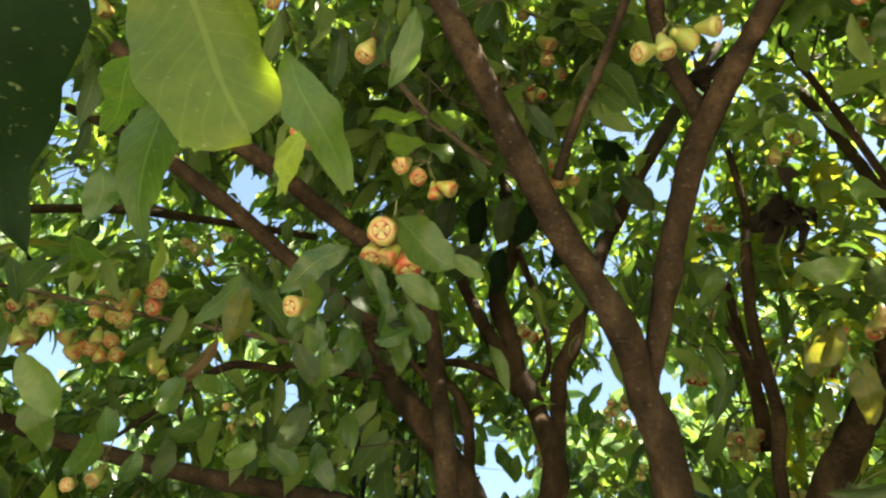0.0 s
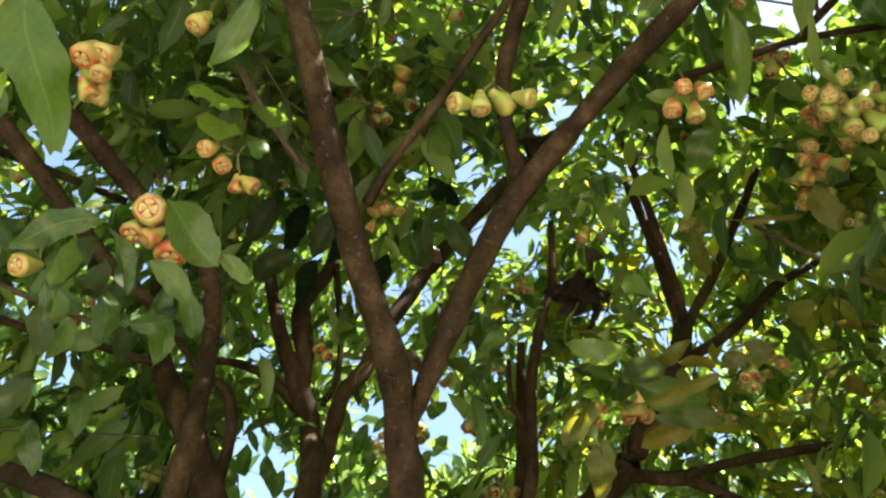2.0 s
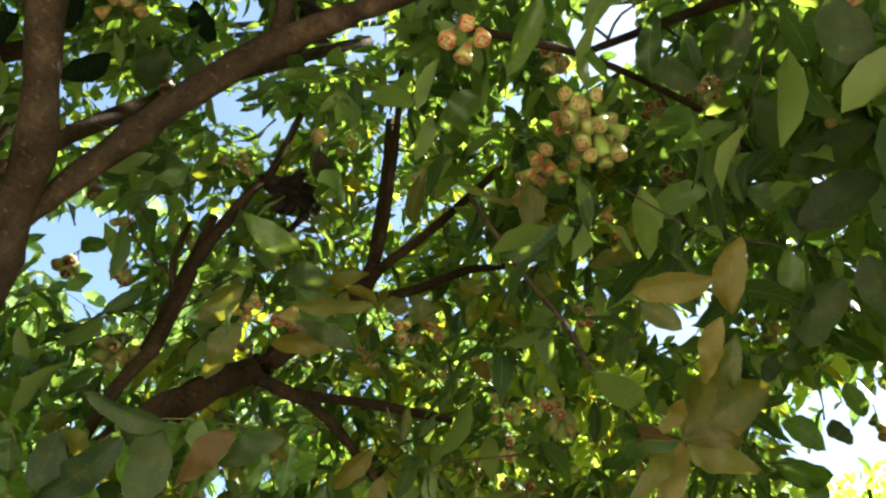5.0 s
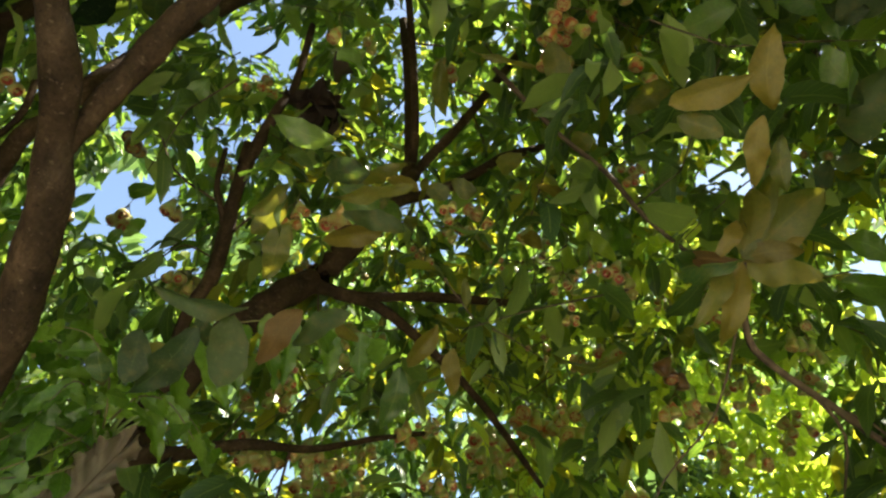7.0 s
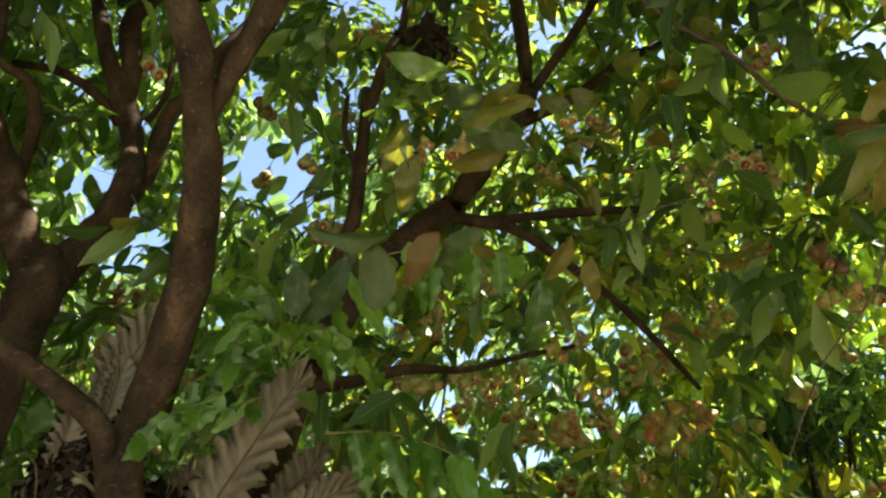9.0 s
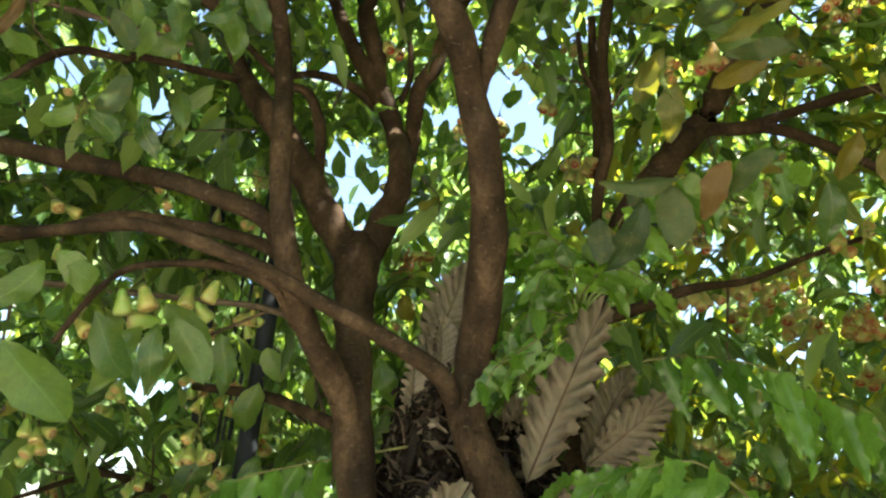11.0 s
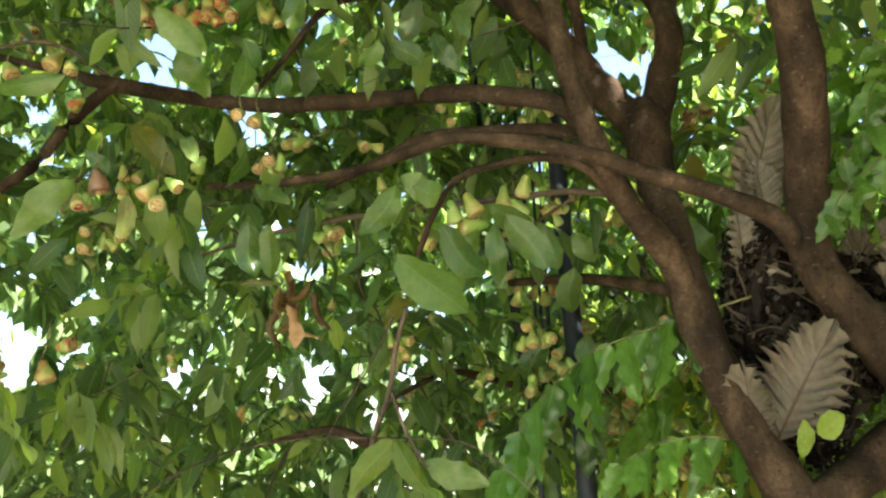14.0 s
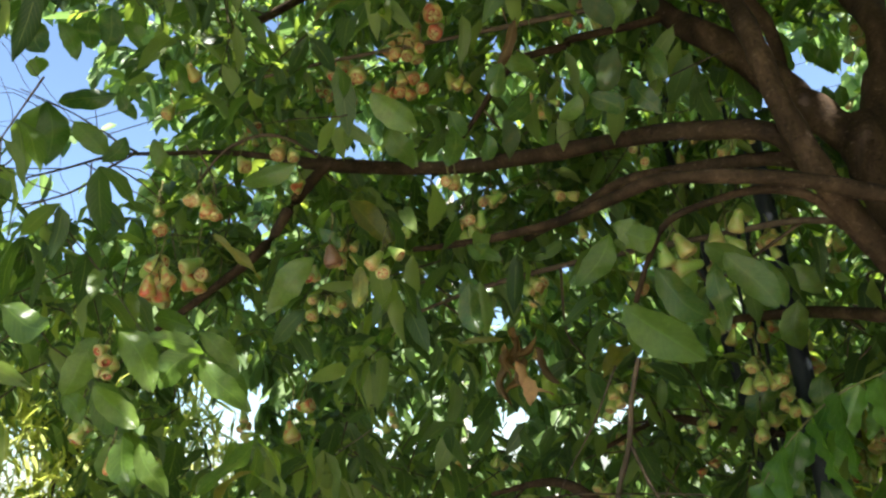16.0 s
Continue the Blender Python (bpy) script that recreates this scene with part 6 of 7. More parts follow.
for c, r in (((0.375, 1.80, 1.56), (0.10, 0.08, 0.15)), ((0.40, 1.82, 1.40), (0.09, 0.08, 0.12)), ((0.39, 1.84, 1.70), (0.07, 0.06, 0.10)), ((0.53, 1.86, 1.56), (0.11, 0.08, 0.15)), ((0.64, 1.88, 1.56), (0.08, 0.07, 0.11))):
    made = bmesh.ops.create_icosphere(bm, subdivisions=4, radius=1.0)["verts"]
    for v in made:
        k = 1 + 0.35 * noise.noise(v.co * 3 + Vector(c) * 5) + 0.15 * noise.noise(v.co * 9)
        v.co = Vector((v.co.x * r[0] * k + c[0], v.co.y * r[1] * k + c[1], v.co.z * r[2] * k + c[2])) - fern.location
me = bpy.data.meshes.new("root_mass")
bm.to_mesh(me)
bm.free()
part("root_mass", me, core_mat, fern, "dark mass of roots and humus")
CLEAR.extend(((0.375, 1.72, 1.56, 0.10), (0.40, 1.72, 1.40, 0.08), (0.39, 1.74, 1.70, 0.07)))
CLEAR.extend(((-0.458, 1.125, 1.60, 0.05), (-0.458, 1.125, 1.54, 0.04)))
CLEAR.extend(((0.955, 1.64, 3.15, 0.09), (0.545, 1.05, 2.96, 0.06)))
drng = np.random.RandomState(5)
centre = np.array([[0.375, 1.78, 1.56], [0.40, 1.78, 1.40], [0.39, 1.80, 1.68], [0.52, 1.82, 1.55], [0.63, 1.84, 1.56]])
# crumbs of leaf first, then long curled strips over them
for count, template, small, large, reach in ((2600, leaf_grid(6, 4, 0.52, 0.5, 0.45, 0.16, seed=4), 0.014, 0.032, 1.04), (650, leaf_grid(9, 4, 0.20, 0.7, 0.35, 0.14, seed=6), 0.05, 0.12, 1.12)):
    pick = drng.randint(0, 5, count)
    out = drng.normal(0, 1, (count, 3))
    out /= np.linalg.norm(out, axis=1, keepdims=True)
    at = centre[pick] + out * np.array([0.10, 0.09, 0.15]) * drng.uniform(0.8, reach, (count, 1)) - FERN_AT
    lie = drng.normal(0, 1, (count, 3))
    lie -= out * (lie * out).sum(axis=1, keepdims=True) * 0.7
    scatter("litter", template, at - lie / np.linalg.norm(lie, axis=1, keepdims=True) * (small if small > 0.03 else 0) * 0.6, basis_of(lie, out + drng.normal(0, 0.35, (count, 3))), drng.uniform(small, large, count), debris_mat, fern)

# fine roots and stalks that stick out of the nest
for k in range(70):
    c = centre[drng.randint(0, 5)] + drng.normal(0, 0.05, 3) - FERN_AT
    w = drng.normal(0, 1, 3) * np.array([1, 0.6, 1]) + np.array([0, -0.5, 0])
    w *= drng.uniform(0.08, 0.2) / np.linalg.norm(w)
    bend = drng.normal(0, 0.025, 3)
    part("root", tube("root", [(*c, 0.0022), (*(c + w * 0.5 + bend), 0.0016), (*(c + w - np.array([0, 0, 0.03])), 0.0009)], 5, 4, 0.0), twig_bark, fern)


def lobed_grid(lobes, width, depth, fold, curl, wave, seed):
    """A long oak-leaf-shaped frond of length 1 along +y, lobes pointing forward, ribs raised."""
    rng = np.random.RandomState(seed)
    rows, cols = lobes * 8 + 1, 13
    V, uv, F = [], [], []
    for i in range(rows):
        v = i / (rows - 1)
        body = math.sin(math.pi * min(1, 0.12 + 0.88 * v ** 0.9)) ** 0.55
        for j in range(cols):
            s = 2 * j / (cols - 1) - 1
            a = abs(s)
            phase = (v * lobes + (0.35 if s > 0 else 0.0)) % 1.0
            tooth = 1 - depth * (1 - (phase / 0.8) ** 0.7 if phase < 0.8 else (phase - 0.8) / 0.2)
            half = 0.5 * width * body * (1 + (tooth - 1) * a ** 1.2)
            x = s * half * (1 + 0.10 * rng.normal() * a ** 3)
            rib = 0.055 * math.cos(2 * math.pi * phase) * a
            z = a * half * fold + rib - curl * v * v + wave * math.sin(v * 7 + s * 2 + seed) * a
            V.append((x, v + a * 0.34 * width + 0.012 * rng.normal() * a, z))
            uv.append((0.5 + 0.5 * s, v))
    for i in range(rows - 1):
        for j in range(cols - 1):
            a = i * cols + j
            F.append((a, a + 1, a + cols + 1, a + cols))
    return V, F, uv


def dry_frond(base, tip, width, turn, curl, depth=0.46, lobes=9):
    base, tip = np.array(base), np.array(tip)
    d = tip - base
    size = np.linalg.norm(d)
    k = len(fern.children)
    V, F, uv = lobed_grid(lobes, width / size * 1.12, depth, 0.25, curl, 0.035, k)
    m = Matrix(basis_of(d[None], (EYE - base)[None])[0].tolist()).to_4x4()
    ob = part("dry_frond", mesh_of("dry_frond", V, F, uv=uv), frond_dry, fern, "dry brown oak-shaped nest leaf")
    ob.matrix_basis = Matrix.Translation(base - FERN_AT) @ m @ Matrix.Rotation(radians(turn), 4, "Y") @ Matrix.Diagonal((size, size, size, 1))
    CLEAR.extend((*(base + d * q), width * 0.4) for q in (0.2, 0.5, 0.8))
    # the midrib stands out on the face
    rib = [(0, v, 0.006 - curl * v * v + 0.004, 0.007 * (1 - 0.8 * v)) for v in (0.0, 0.25, 0.5, 0.75, 0.97)]
    part("midrib", tube("midrib", rib, 5, 3, 0.0), twig_bark, ob)


def pinna_mesh(k):
    """A strap-shaped pinna of length 1 along +y with a wavy margin and a pointed tip."""
    rng = np.random.RandomState(k + 11)
    rows, cols, V, uv, F = 20, 7, [], [], []
    for i in range(rows):
        v = i / (rows - 1)
        half = 0.165 * min(1.0, (v / 0.14) ** 0.5 + 0.12) * min(1.0, ((1 - v) / 0.42) ** 0.75 + 0.02)
        for j in range(cols):
            q = 2 * j / (cols - 1) - 1
            edge = abs(q) ** 2
            x = q * half * (1 + edge * 0.10 * math.sin(v * 26 + k + (1.5 if q > 0 else 0)))
            z = abs(q) * half * 0.35 + edge * 0.034 * math.sin(v * 24 + 2 * k + q) - (0.10 + 0.10 * k) * v * v + 0.02 * math.sin(v * 7 + k)
            V.append((x + 0.05 * (k - 1) * v * v, v, z))
            uv.append((0.5 + 0.5 * q, v))
    for i in range(rows - 1):
        for j in range(cols - 1):
            a = i * cols + j
            F.append((a, a + 1, a + cols + 1, a + cols))
    return mesh_of("pinna", V, F, uv=uv)


pinna_meshes = {}
for kind, mat in (("fern", fern_green), ("fernlight", fern_light)):
    for k in range(3):
        me = pinna_mesh(k)
        me.materials.append(mat)
        pinna_meshes[kind, k] = me
frng = np.random.RandomState(31)


def green_frond(kind, length, width, hang, gap, *points):
    """A fertile frond: a thin rachis with pinnae on both sides that hang by their weight."""
    line = spline([(*(np.array(p) - FERN_AT), 0.0) for p in points], 8)[:, :3]
    n = len(line)
    rach = [(*line[i], 0.0028 * (1 - 0.7 * i / n)) for i in range(0, n, 4)]
    frond = part("frond", tube("frond", rach, 6, 3, 0.0), stem_green, fern, "green fern frond with hanging pinnae")
    run = np.concatenate([[0], np.cumsum(np.linalg.norm(np.diff(line, axis=0), axis=1))])
    step = width * gap * 1.3
    s, k = run[-1] * 0.16, 0
    while s < run[-1]:
        i = min(int(np.searchsorted(run, s)), n - 2)
        at, a = line[i], line[i + 1] - line[i]
        a = a / np.linalg.norm(a)
        side = np.cross(a, [0, 0, 1.0])
        side /= np.linalg.norm(side) + 1e-9
        f = s / run[-1]
        size = length * (0.55 + 0.45 * math.sin(math.pi * min(1, 0.15 + f * 0.85))) * frng.uniform(0.85, 1.1)
        sg = 1 if k % 2 else -1
        d = a * 0.35 + side * sg * (1 - 0.55 * hang) + np.array([0, 0, -1.0]) * hang + frng.normal(0, 0.09, 3)
        normal = np.array([0, 0, 0.6]) + (EYE - FERN_AT - at) / 1.5 * -0.8 + frng.normal(0, 0.42, 3)
        m = Matrix(basis_of(d[None], normal[None])[0].tolist()).to_4x4()
        ob = part("pinna", pinna_meshes[kind, k % 3], None, frond)
        ob.matrix_basis = Matrix.Translation(at) @ m @ Matrix.Diagonal((width / 0.36, size, size, 1))
        if length > 0.1 or k % 2:
            CLEAR.append((*(at + FERN_AT + d / np.linalg.norm(d) * size * 0.5), width * (0.9 if length > 0.15 else 0.5)))
        s += step * 0.66
        k += 1


# pale young stalks over the nest leaves
for mid, end in (
    ((0.685, 1.669, 1.973), (0.662, 1.629, 2.007)),
    ((0.696, 1.661, 1.986), (0.680, 1.617, 2.025)),
    ((0.706, 1.656, 1.994), (0.703, 1.605, 2.039)),
    ((0.723, 1.647, 2.005), (0.731, 1.599, 2.033)),
    ((0.732, 1.650, 1.990), (0.761, 1.593, 2.025)),
    ((0.727, 1.659, 1.969), (0.748, 1.611, 1.991)),
):
    line = [(*(np.array(q) - FERN_AT), r) for q, r in (((0.717, 1.694, 1.939), 0.0045), (mid, 0.0038), (end, 0.0026))]
    part("stalk", tube("stalk", line, 6, 4, 0.0), stalk_pale, fern, "pale green fern stalk")

dry_frond((0.593, 1.689, 1.561), (0.707, 1.547, 1.910), 0.133, -8, 0.15)
dry_frond((0.756, 1.788, 1.615), (0.912, 1.714, 1.752), 0.125, 15, 0.10)
dry_frond((0.756, 1.803, 1.626), (0.847, 1.755, 1.835), 0.101, -30, 0.10)
dry_frond((0.332, 1.678, 1.318), (0.413, 1.581, 1.487), 0.160, -15, 0.15, 0.40, 9)
dry_frond((0.300, 1.662, 1.322), (0.268, 1.582, 1.420), 0.105, -30, 0.30, 0.36, 8)
dry_frond((0.361, 1.794, 1.818), (0.436, 1.715, 2.026), 0.131, 10, 0.15)
dry_frond((0.326, 1.778, 1.668), (0.350, 1.703, 1.809), 0.069, 30, 0.30)
dry_frond((0.617, 1.725, 1.501), (0.737, 1.612, 1.563), 0.086, 50, 0.20)
dry_frond((0.584, 1.846, 1.592), (0.586, 1.809, 1.747), 0.083, -20, 0.10)
dry_frond((0.585, 1.727, 1.489), (0.665, 1.619, 1.523), 0.074, 60, 0.20)
dry_frond((0.391, 1.771, 1.790), (0.403, 1.726, 1.891), 0.095, 30, 0.30)
green_frond('fern', 0.175, 0.045, 0.95, 0.90, (0.768, 1.581, 1.808), (0.873, 1.518, 1.825), (0.949, 1.437, 1.805), (1.019, 1.374, 1.767), (1.083, 1.340, 1.707), (1.107, 1.310, 1.696), (1.159, 1.267, 1.605))
green_frond('fernlight', 0.085, 0.034, 0.25, 0.95, (0.696, 1.623, 1.933), (0.655, 1.538, 2.013), (0.581, 1.473, 2.058), (0.510, 1.476, 2.048))
green_frond('fernlight', 0.085, 0.034, 0.35, 1.00, (0.693, 1.587, 1.970), (0.700, 1.486, 1.987), (0.735, 1.401, 1.961), (0.778, 1.348, 1.895))
green_frond('fern', 0.095, 0.036, 0.60, 0.95, (0.685, 1.631, 1.920), (0.599, 1.591, 1.926), (0.543, 1.588, 1.886), (0.503, 1.603, 1.835))
green_frond('fern', 0.090, 0.036, 0.50, 0.95, (0.681, 1.600, 1.885), (0.614, 1.573, 1.833), (0.547, 1.558, 1.804), (0.492, 1.565, 1.751))
green_frond('fern', 0.125, 0.030, 0.45, 1.05, (0.662, 0.917, 1.448), (0.635, 0.952, 1.492), (0.606, 0.998, 1.521), (0.579, 1.066, 1.528), (0.565, 1.140, 1.512))
green_frond('fernlight', 0.150, 0.046, 0.60, 1.20, (0.643, 1.689, 1.492), (0.703, 1.586, 1.445), (0.753, 1.458, 1.393), (0.776, 1.358, 1.332))
green_frond('fern', 0.107, 0.027, 0.50, 1.05, (0.799, 0.992, 1.367), (0.723, 0.935, 1.447), (0.657, 0.899, 1.496), (0.599, 0.892, 1.522), (0.542, 0.897, 1.511))
green_frond('fern', 0.179, 0.053, 0.85, 0.90, (0.342, 1.707, 1.622), (0.168, 1.691, 1.578), (0.009, 1.616, 1.525), (-0.091, 1.568, 1.451), (-0.165, 1.546, 1.362), (-0.224, 1.552, 1.244))
green_frond('fern', 0.148, 0.045, 0.90, 0.90, (0.298, 1.706, 1.320), (0.198, 1.648, 1.335), (0.103, 1.626, 1.325), (0.011, 1.603, 1.282))
green_frond('fernlight', 0.157, 0.047, 0.90, 0.90, (0.725, 1.726, 1.989), (0.738, 1.635, 2.048), (0.788, 1.505, 2.170), (0.887, 1.409, 2.207), (1.006, 1.369, 2.239), (1.120, 1.351, 2.231))
green_frond('fern', 0.124, 0.045, 0.60, 1.50, (0.655, 1.584, 1.919), (0.557, 1.542, 1.824), (0.481, 1.513, 1.762), (0.467, 1.514, 1.715))
green_frond('fern', 0.103, 0.041, 0.50, 0.90, (0.736, 1.733, 1.971), (0.630, 1.696, 2.015), (0.561, 1.703, 2.028), (0.511, 1.711, 1.987))
green_frond('fern', 0.109, 0.043, 0.40, 0.90, (0.736, 1.733, 1.971), (0.652, 1.748, 2.082), (0.598, 1.788, 2.136), (0.545, 1.841, 2.164))
green_frond('fern', 0.104, 0.039, 0.60, 0.90, (0.736, 1.733, 1.971), (0.667, 1.620, 1.995), (0.600, 1.569, 2.007), (0.560, 1.577, 1.897))
green_frond('fernlight', 0.105, 0.037, 0.30, 0.90, (0.722, 1.716, 1.980), (0.743, 1.676, 2.064), (0.813, 1.637, 2.066), (0.923, 1.621, 1.975))
green_frond('fernlight', 0.106, 0.042, 0.50, 0.90, (0.715, 1.716, 1.980), (0.678, 1.729, 2.133), (0.637, 1.760, 2.210), (0.592, 1.811, 2.205))
green_frond('fern', 0.082, 0.033, 0.50, 0.90, (0.630, 1.702, 1.512), (0.654, 1.611, 1.552), (0.644, 1.525, 1.565), (0.646, 1.487, 1.554))
green_frond('fernlight', 0.177, 0.054, 0.85, 1.20, (0.655, 1.747, 1.502), (0.768, 1.677, 1.509), (0.854, 1.593, 1.444), (0.950, 1.564, 1.365), (1.037, 1.590, 1.268))
green_frond('fernlight', 0.210, 0.055, 0.60, 1.10, (0.790, 2.162, 1.421), (0.868, 2.180, 1.359), (0.933, 2.261, 1.247), (0.984, 2.350, 1.098))
green_frond('fernlight', 0.183, 0.050, 0.80, 1.10, (0.258, 2.214, 1.557), (0.123, 2.240, 1.428), (0.021, 2.260, 1.331), (-0.081, 2.288, 1.202))

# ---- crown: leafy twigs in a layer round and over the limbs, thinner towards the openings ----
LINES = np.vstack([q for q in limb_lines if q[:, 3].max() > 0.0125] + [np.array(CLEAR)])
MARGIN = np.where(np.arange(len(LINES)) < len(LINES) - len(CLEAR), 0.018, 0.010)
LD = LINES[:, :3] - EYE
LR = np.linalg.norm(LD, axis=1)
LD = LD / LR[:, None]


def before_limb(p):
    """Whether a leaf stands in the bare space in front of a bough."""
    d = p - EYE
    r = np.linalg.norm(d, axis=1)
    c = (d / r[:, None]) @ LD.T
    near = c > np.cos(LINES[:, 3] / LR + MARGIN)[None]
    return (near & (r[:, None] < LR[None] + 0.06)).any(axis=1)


rng = np.random.RandomState(7)
simple_leaf = leaf_grid(5, 3, 0.41, 0.30, 0.22, 0.07, seed=1)
far_leaf = folded_leaf(0.50, 0.30, 0.22)
narrow_leaf = leaf_grid(5, 3, 0.34, 0.38, 0.32, 0.09, seed=2)


def sprays(count, near, far, power, low=-0.12, high=1.0, leaves=8, size=(0.082, 0.136), sweep=(-1.35, 1.25), keep_open=1.0):
    """Leaf places, ways, normals and sizes on drooping twigs between two distances from EYE."""
    az = rng.uniform(sweep[0], sweep[1], count)
    s = rng.uniform(low, high, count)
    d = near + (far - near) * rng.uniform(0, 1, count) ** power
    c = np.sqrt(1 - s * s)
    at = EYE + np.stack([np.sin(az) * c, np.cos(az) * c, s], 1) * d[:, None]
    at = at[at[:, 2] > 0.25]
    at = at[~(in_opening(at, 0.88 * keep_open) & (rng.uniform(0, 1, len(at)) < 0.9))]
    m = len(at)
    way = rng.normal(0, 1, (m, 3)) * np.array([1, 1, 0.45]) - np.array([0, 0, 0.25])
    way /= np.linalg.norm(way, axis=1, keepdims=True)
    P, W, Nn, S = [], [], [], []
    length = rng.uniform(0.12, 0.26, m)
    for k in range(leaves):
        f = (k // 2) / (leaves / 2)
        side = np.cross(way, [0, 0, 1.0])
        side /= np.linalg.norm(side, axis=1, keepdims=True) + 1e-9
        sgn = 1 if k % 2 else -1
        p = at + way * (length * f)[:, None] - np.array([0, 0, 1.0]) * (0.05 * f * f)
        w = way * 0.55 + side * sgn * rng.uniform(0.5, 1.1, (m, 1)) + rng.normal(0, 0.25, (m, 3)) - np.array([0, 0, 1.0]) * rng.uniform(0.15, 1.1, (m, 1))
        n = np.array([0, 0, 1.0]) + rng.normal(0, 0.45, (m, 3))
        keep = rng.uniform(0, 1, m) < 0.9
        P.append(p[keep]); W.append(w[keep]); Nn.append(n[keep])
        S.append(rng.uniform(size[0], size[1], keep.sum()))
    P, W, Nn, S = np.vstack(P), np.vstack(W), np.vstack(Nn), np.concatenate(S)
    tip = P + W / np.linalg.norm(W, axis=1, keepdims=True) * S[:, None] * 0.6
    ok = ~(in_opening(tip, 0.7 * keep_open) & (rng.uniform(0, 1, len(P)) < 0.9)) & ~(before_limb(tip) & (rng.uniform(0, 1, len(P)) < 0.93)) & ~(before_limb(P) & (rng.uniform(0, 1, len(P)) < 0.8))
    return P[ok], basis_of(W[ok], Nn[ok]), S[ok], at, way, length


def twig_mesh(name, at, way, length, thick, parent):
    """Thin bent twigs, three-sided, in one mesh."""
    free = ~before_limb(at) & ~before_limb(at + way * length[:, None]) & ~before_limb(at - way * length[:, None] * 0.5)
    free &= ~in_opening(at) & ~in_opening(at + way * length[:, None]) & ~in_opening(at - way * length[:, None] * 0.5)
    at, way, length = at[free], way[free], length[free]
    V, F = [], []
    for a, w, ln in zip(at, way, length):
        back = a - w * ln * 0.5 + np.array([0, 0, 0.05]) + np.array([w[1], -w[0], 0]) * ln * 0.25
        q = [back, a, a + w * ln * 0.5 - np.array([0, 0, 0.02]), a + w * ln - np.array([0, 0, 0.05])]
        u = np.cross(w, [0.2, 0.3, 0.9])
        u /= np.linalg.norm(u) + 1e-9
        v = np.cross(w, u)
        o = len(V)
        for k, c in enumerate(q):
            r = thick * (1.0, 0.75, 0.55, 0.3)[k]
            for g in (0, 2.1, 4.2):
                V.append(c + (u * math.cos(g) + v * math.sin(g)) * r)
        for k in range(3):
            for g in range(3):
                h = (g + 1) % 3
                F.append((o + 3 * k + g, o + 3 * k + h, o + 3 * k + 3 + h, o + 3 * k + 3 + g))
    ob = part(name, mesh_of(name, V, F), twig_bark, parent)
    ob["kind"] = "stuff"


# dense leaves low on the eastern boughs
P, R, S, at4, way4, len4 = sprays(230, 1.35, 2.3, 1.0, low=0.25, high=0.97, leaves=6, size=(0.11, 0.17), sweep=(0.85, 2.4))
scatter("crown", simple_leaf, P, R, S, leaf_green, tree, width=rng.uniform(0.9, 1.2, len(S)))
P, R, S, at1, way1, len1 = sprays(6300, 2.05, 4.4, 0.9, sweep=(-1.55, 2.1))
scatter("crown", simple_leaf, P, R, S, leaf_green, tree, width=rng.uniform(0.72, 1.08, len(S)))
twig_mesh("twig_mass", at1, way1, len1, 0.0030, tree)
P, R, S, at2, way2, len2 = sprays(950, 1.5, 2.2, 1.0, leaves=6, sweep=(-1.4, 2.1))
scatter("crown", narrow_leaf, P, R, S, leaf_green, tree, width=rng.uniform(0.9, 1.3, len(S)))
twig_mesh("twig_mass", at2, way2, len2, 0.0024, tree)
P, R, S, *_ = sprays(420, 3.1, 4.6, 1.0, low=-0.1, high=0.8, leaves=8, sweep=(0.25, 1.7))
scatter("crown", simple_leaf, P, R, S, leaf_green, tree, width=rng.uniform(0.72, 1.08, len(S)))
P, R, S, *_ = sprays(850, 2.2, 4.4, 1.0, low=-0.1, high=0.8, leaves=8, sweep=(0.35, 1.7))
scatter("crown", simple_leaf, P, R, S, leaf_gold, tree, width=rng.uniform(0.72, 1.08, len(S)), label="yellowing leaves, coloured as if backlit")
P, R, S, *_ = sprays(600, 2.2, 4.2, 1.0, low=0.3, high=0.85, leaves=8, sweep=(-0.75, 0.0))
scatter("crown", simple_leaf, P, R, S, leaf_green, tree, width=rng.uniform(0.72, 1.08, len(S)))
P, R, S, *_ = sprays(230, 2.2, 4.2, 1.0, low=0.26, high=0.52, leaves=8, sweep=(-1.0, -0.4))
scatter("crown", simple_leaf, P, R, S, leaf_green, tree, width=rng.uniform(0.72, 1.08, len(S)))
P, R, S, *_ = sprays(650, 2.5, 4.4, 1.0, low=0.42, high=0.9, leaves=8, sweep=(-0.3, 1.5))
scatter("crown", simple_leaf, P, R, S, leaf_green, tree, width=rng.uniform(0.72, 1.08, len(S)))
P, R, S, *_ = sprays(420, 2.4, 4.3, 1.0, low=0.72, high=0.95, leaves=8, sweep=(-0.6, 1.7))
scatter("crown", simple_leaf, P, R, S, leaf_green, tree, width=rng.uniform(0.72, 1.08, len(S)))
# denser shoots at the ends of the upper boughs
P, R, S, at5, way5, len5 = sprays(70, 1.9, 2.7, 1.0, low=0.73, high=0.89, sweep=(-0.33, 0.16), leaves=6, size=(0.10, 0.15))
scatter("crown", simple_leaf, P, R, S, leaf_green, tree, width=rng.uniform(0.8, 1.1, len(S)))
twig_mesh("twig_mass", at5, way5, len5, 0.0026, tree)
P, R, S, at5, way5, len5 = sprays(70, 1.5, 2.4, 1.0, low=0.76, high=0.91, sweep=(1.11, 1.62), leaves=6, size=(0.10, 0.15))
scatter("crown", simple_leaf, P, R, S, leaf_green, tree, width=rng.uniform(0.8, 1.1, len(S)))
twig_mesh("twig_mass", at5, way5, len5, 0.0026, tree)
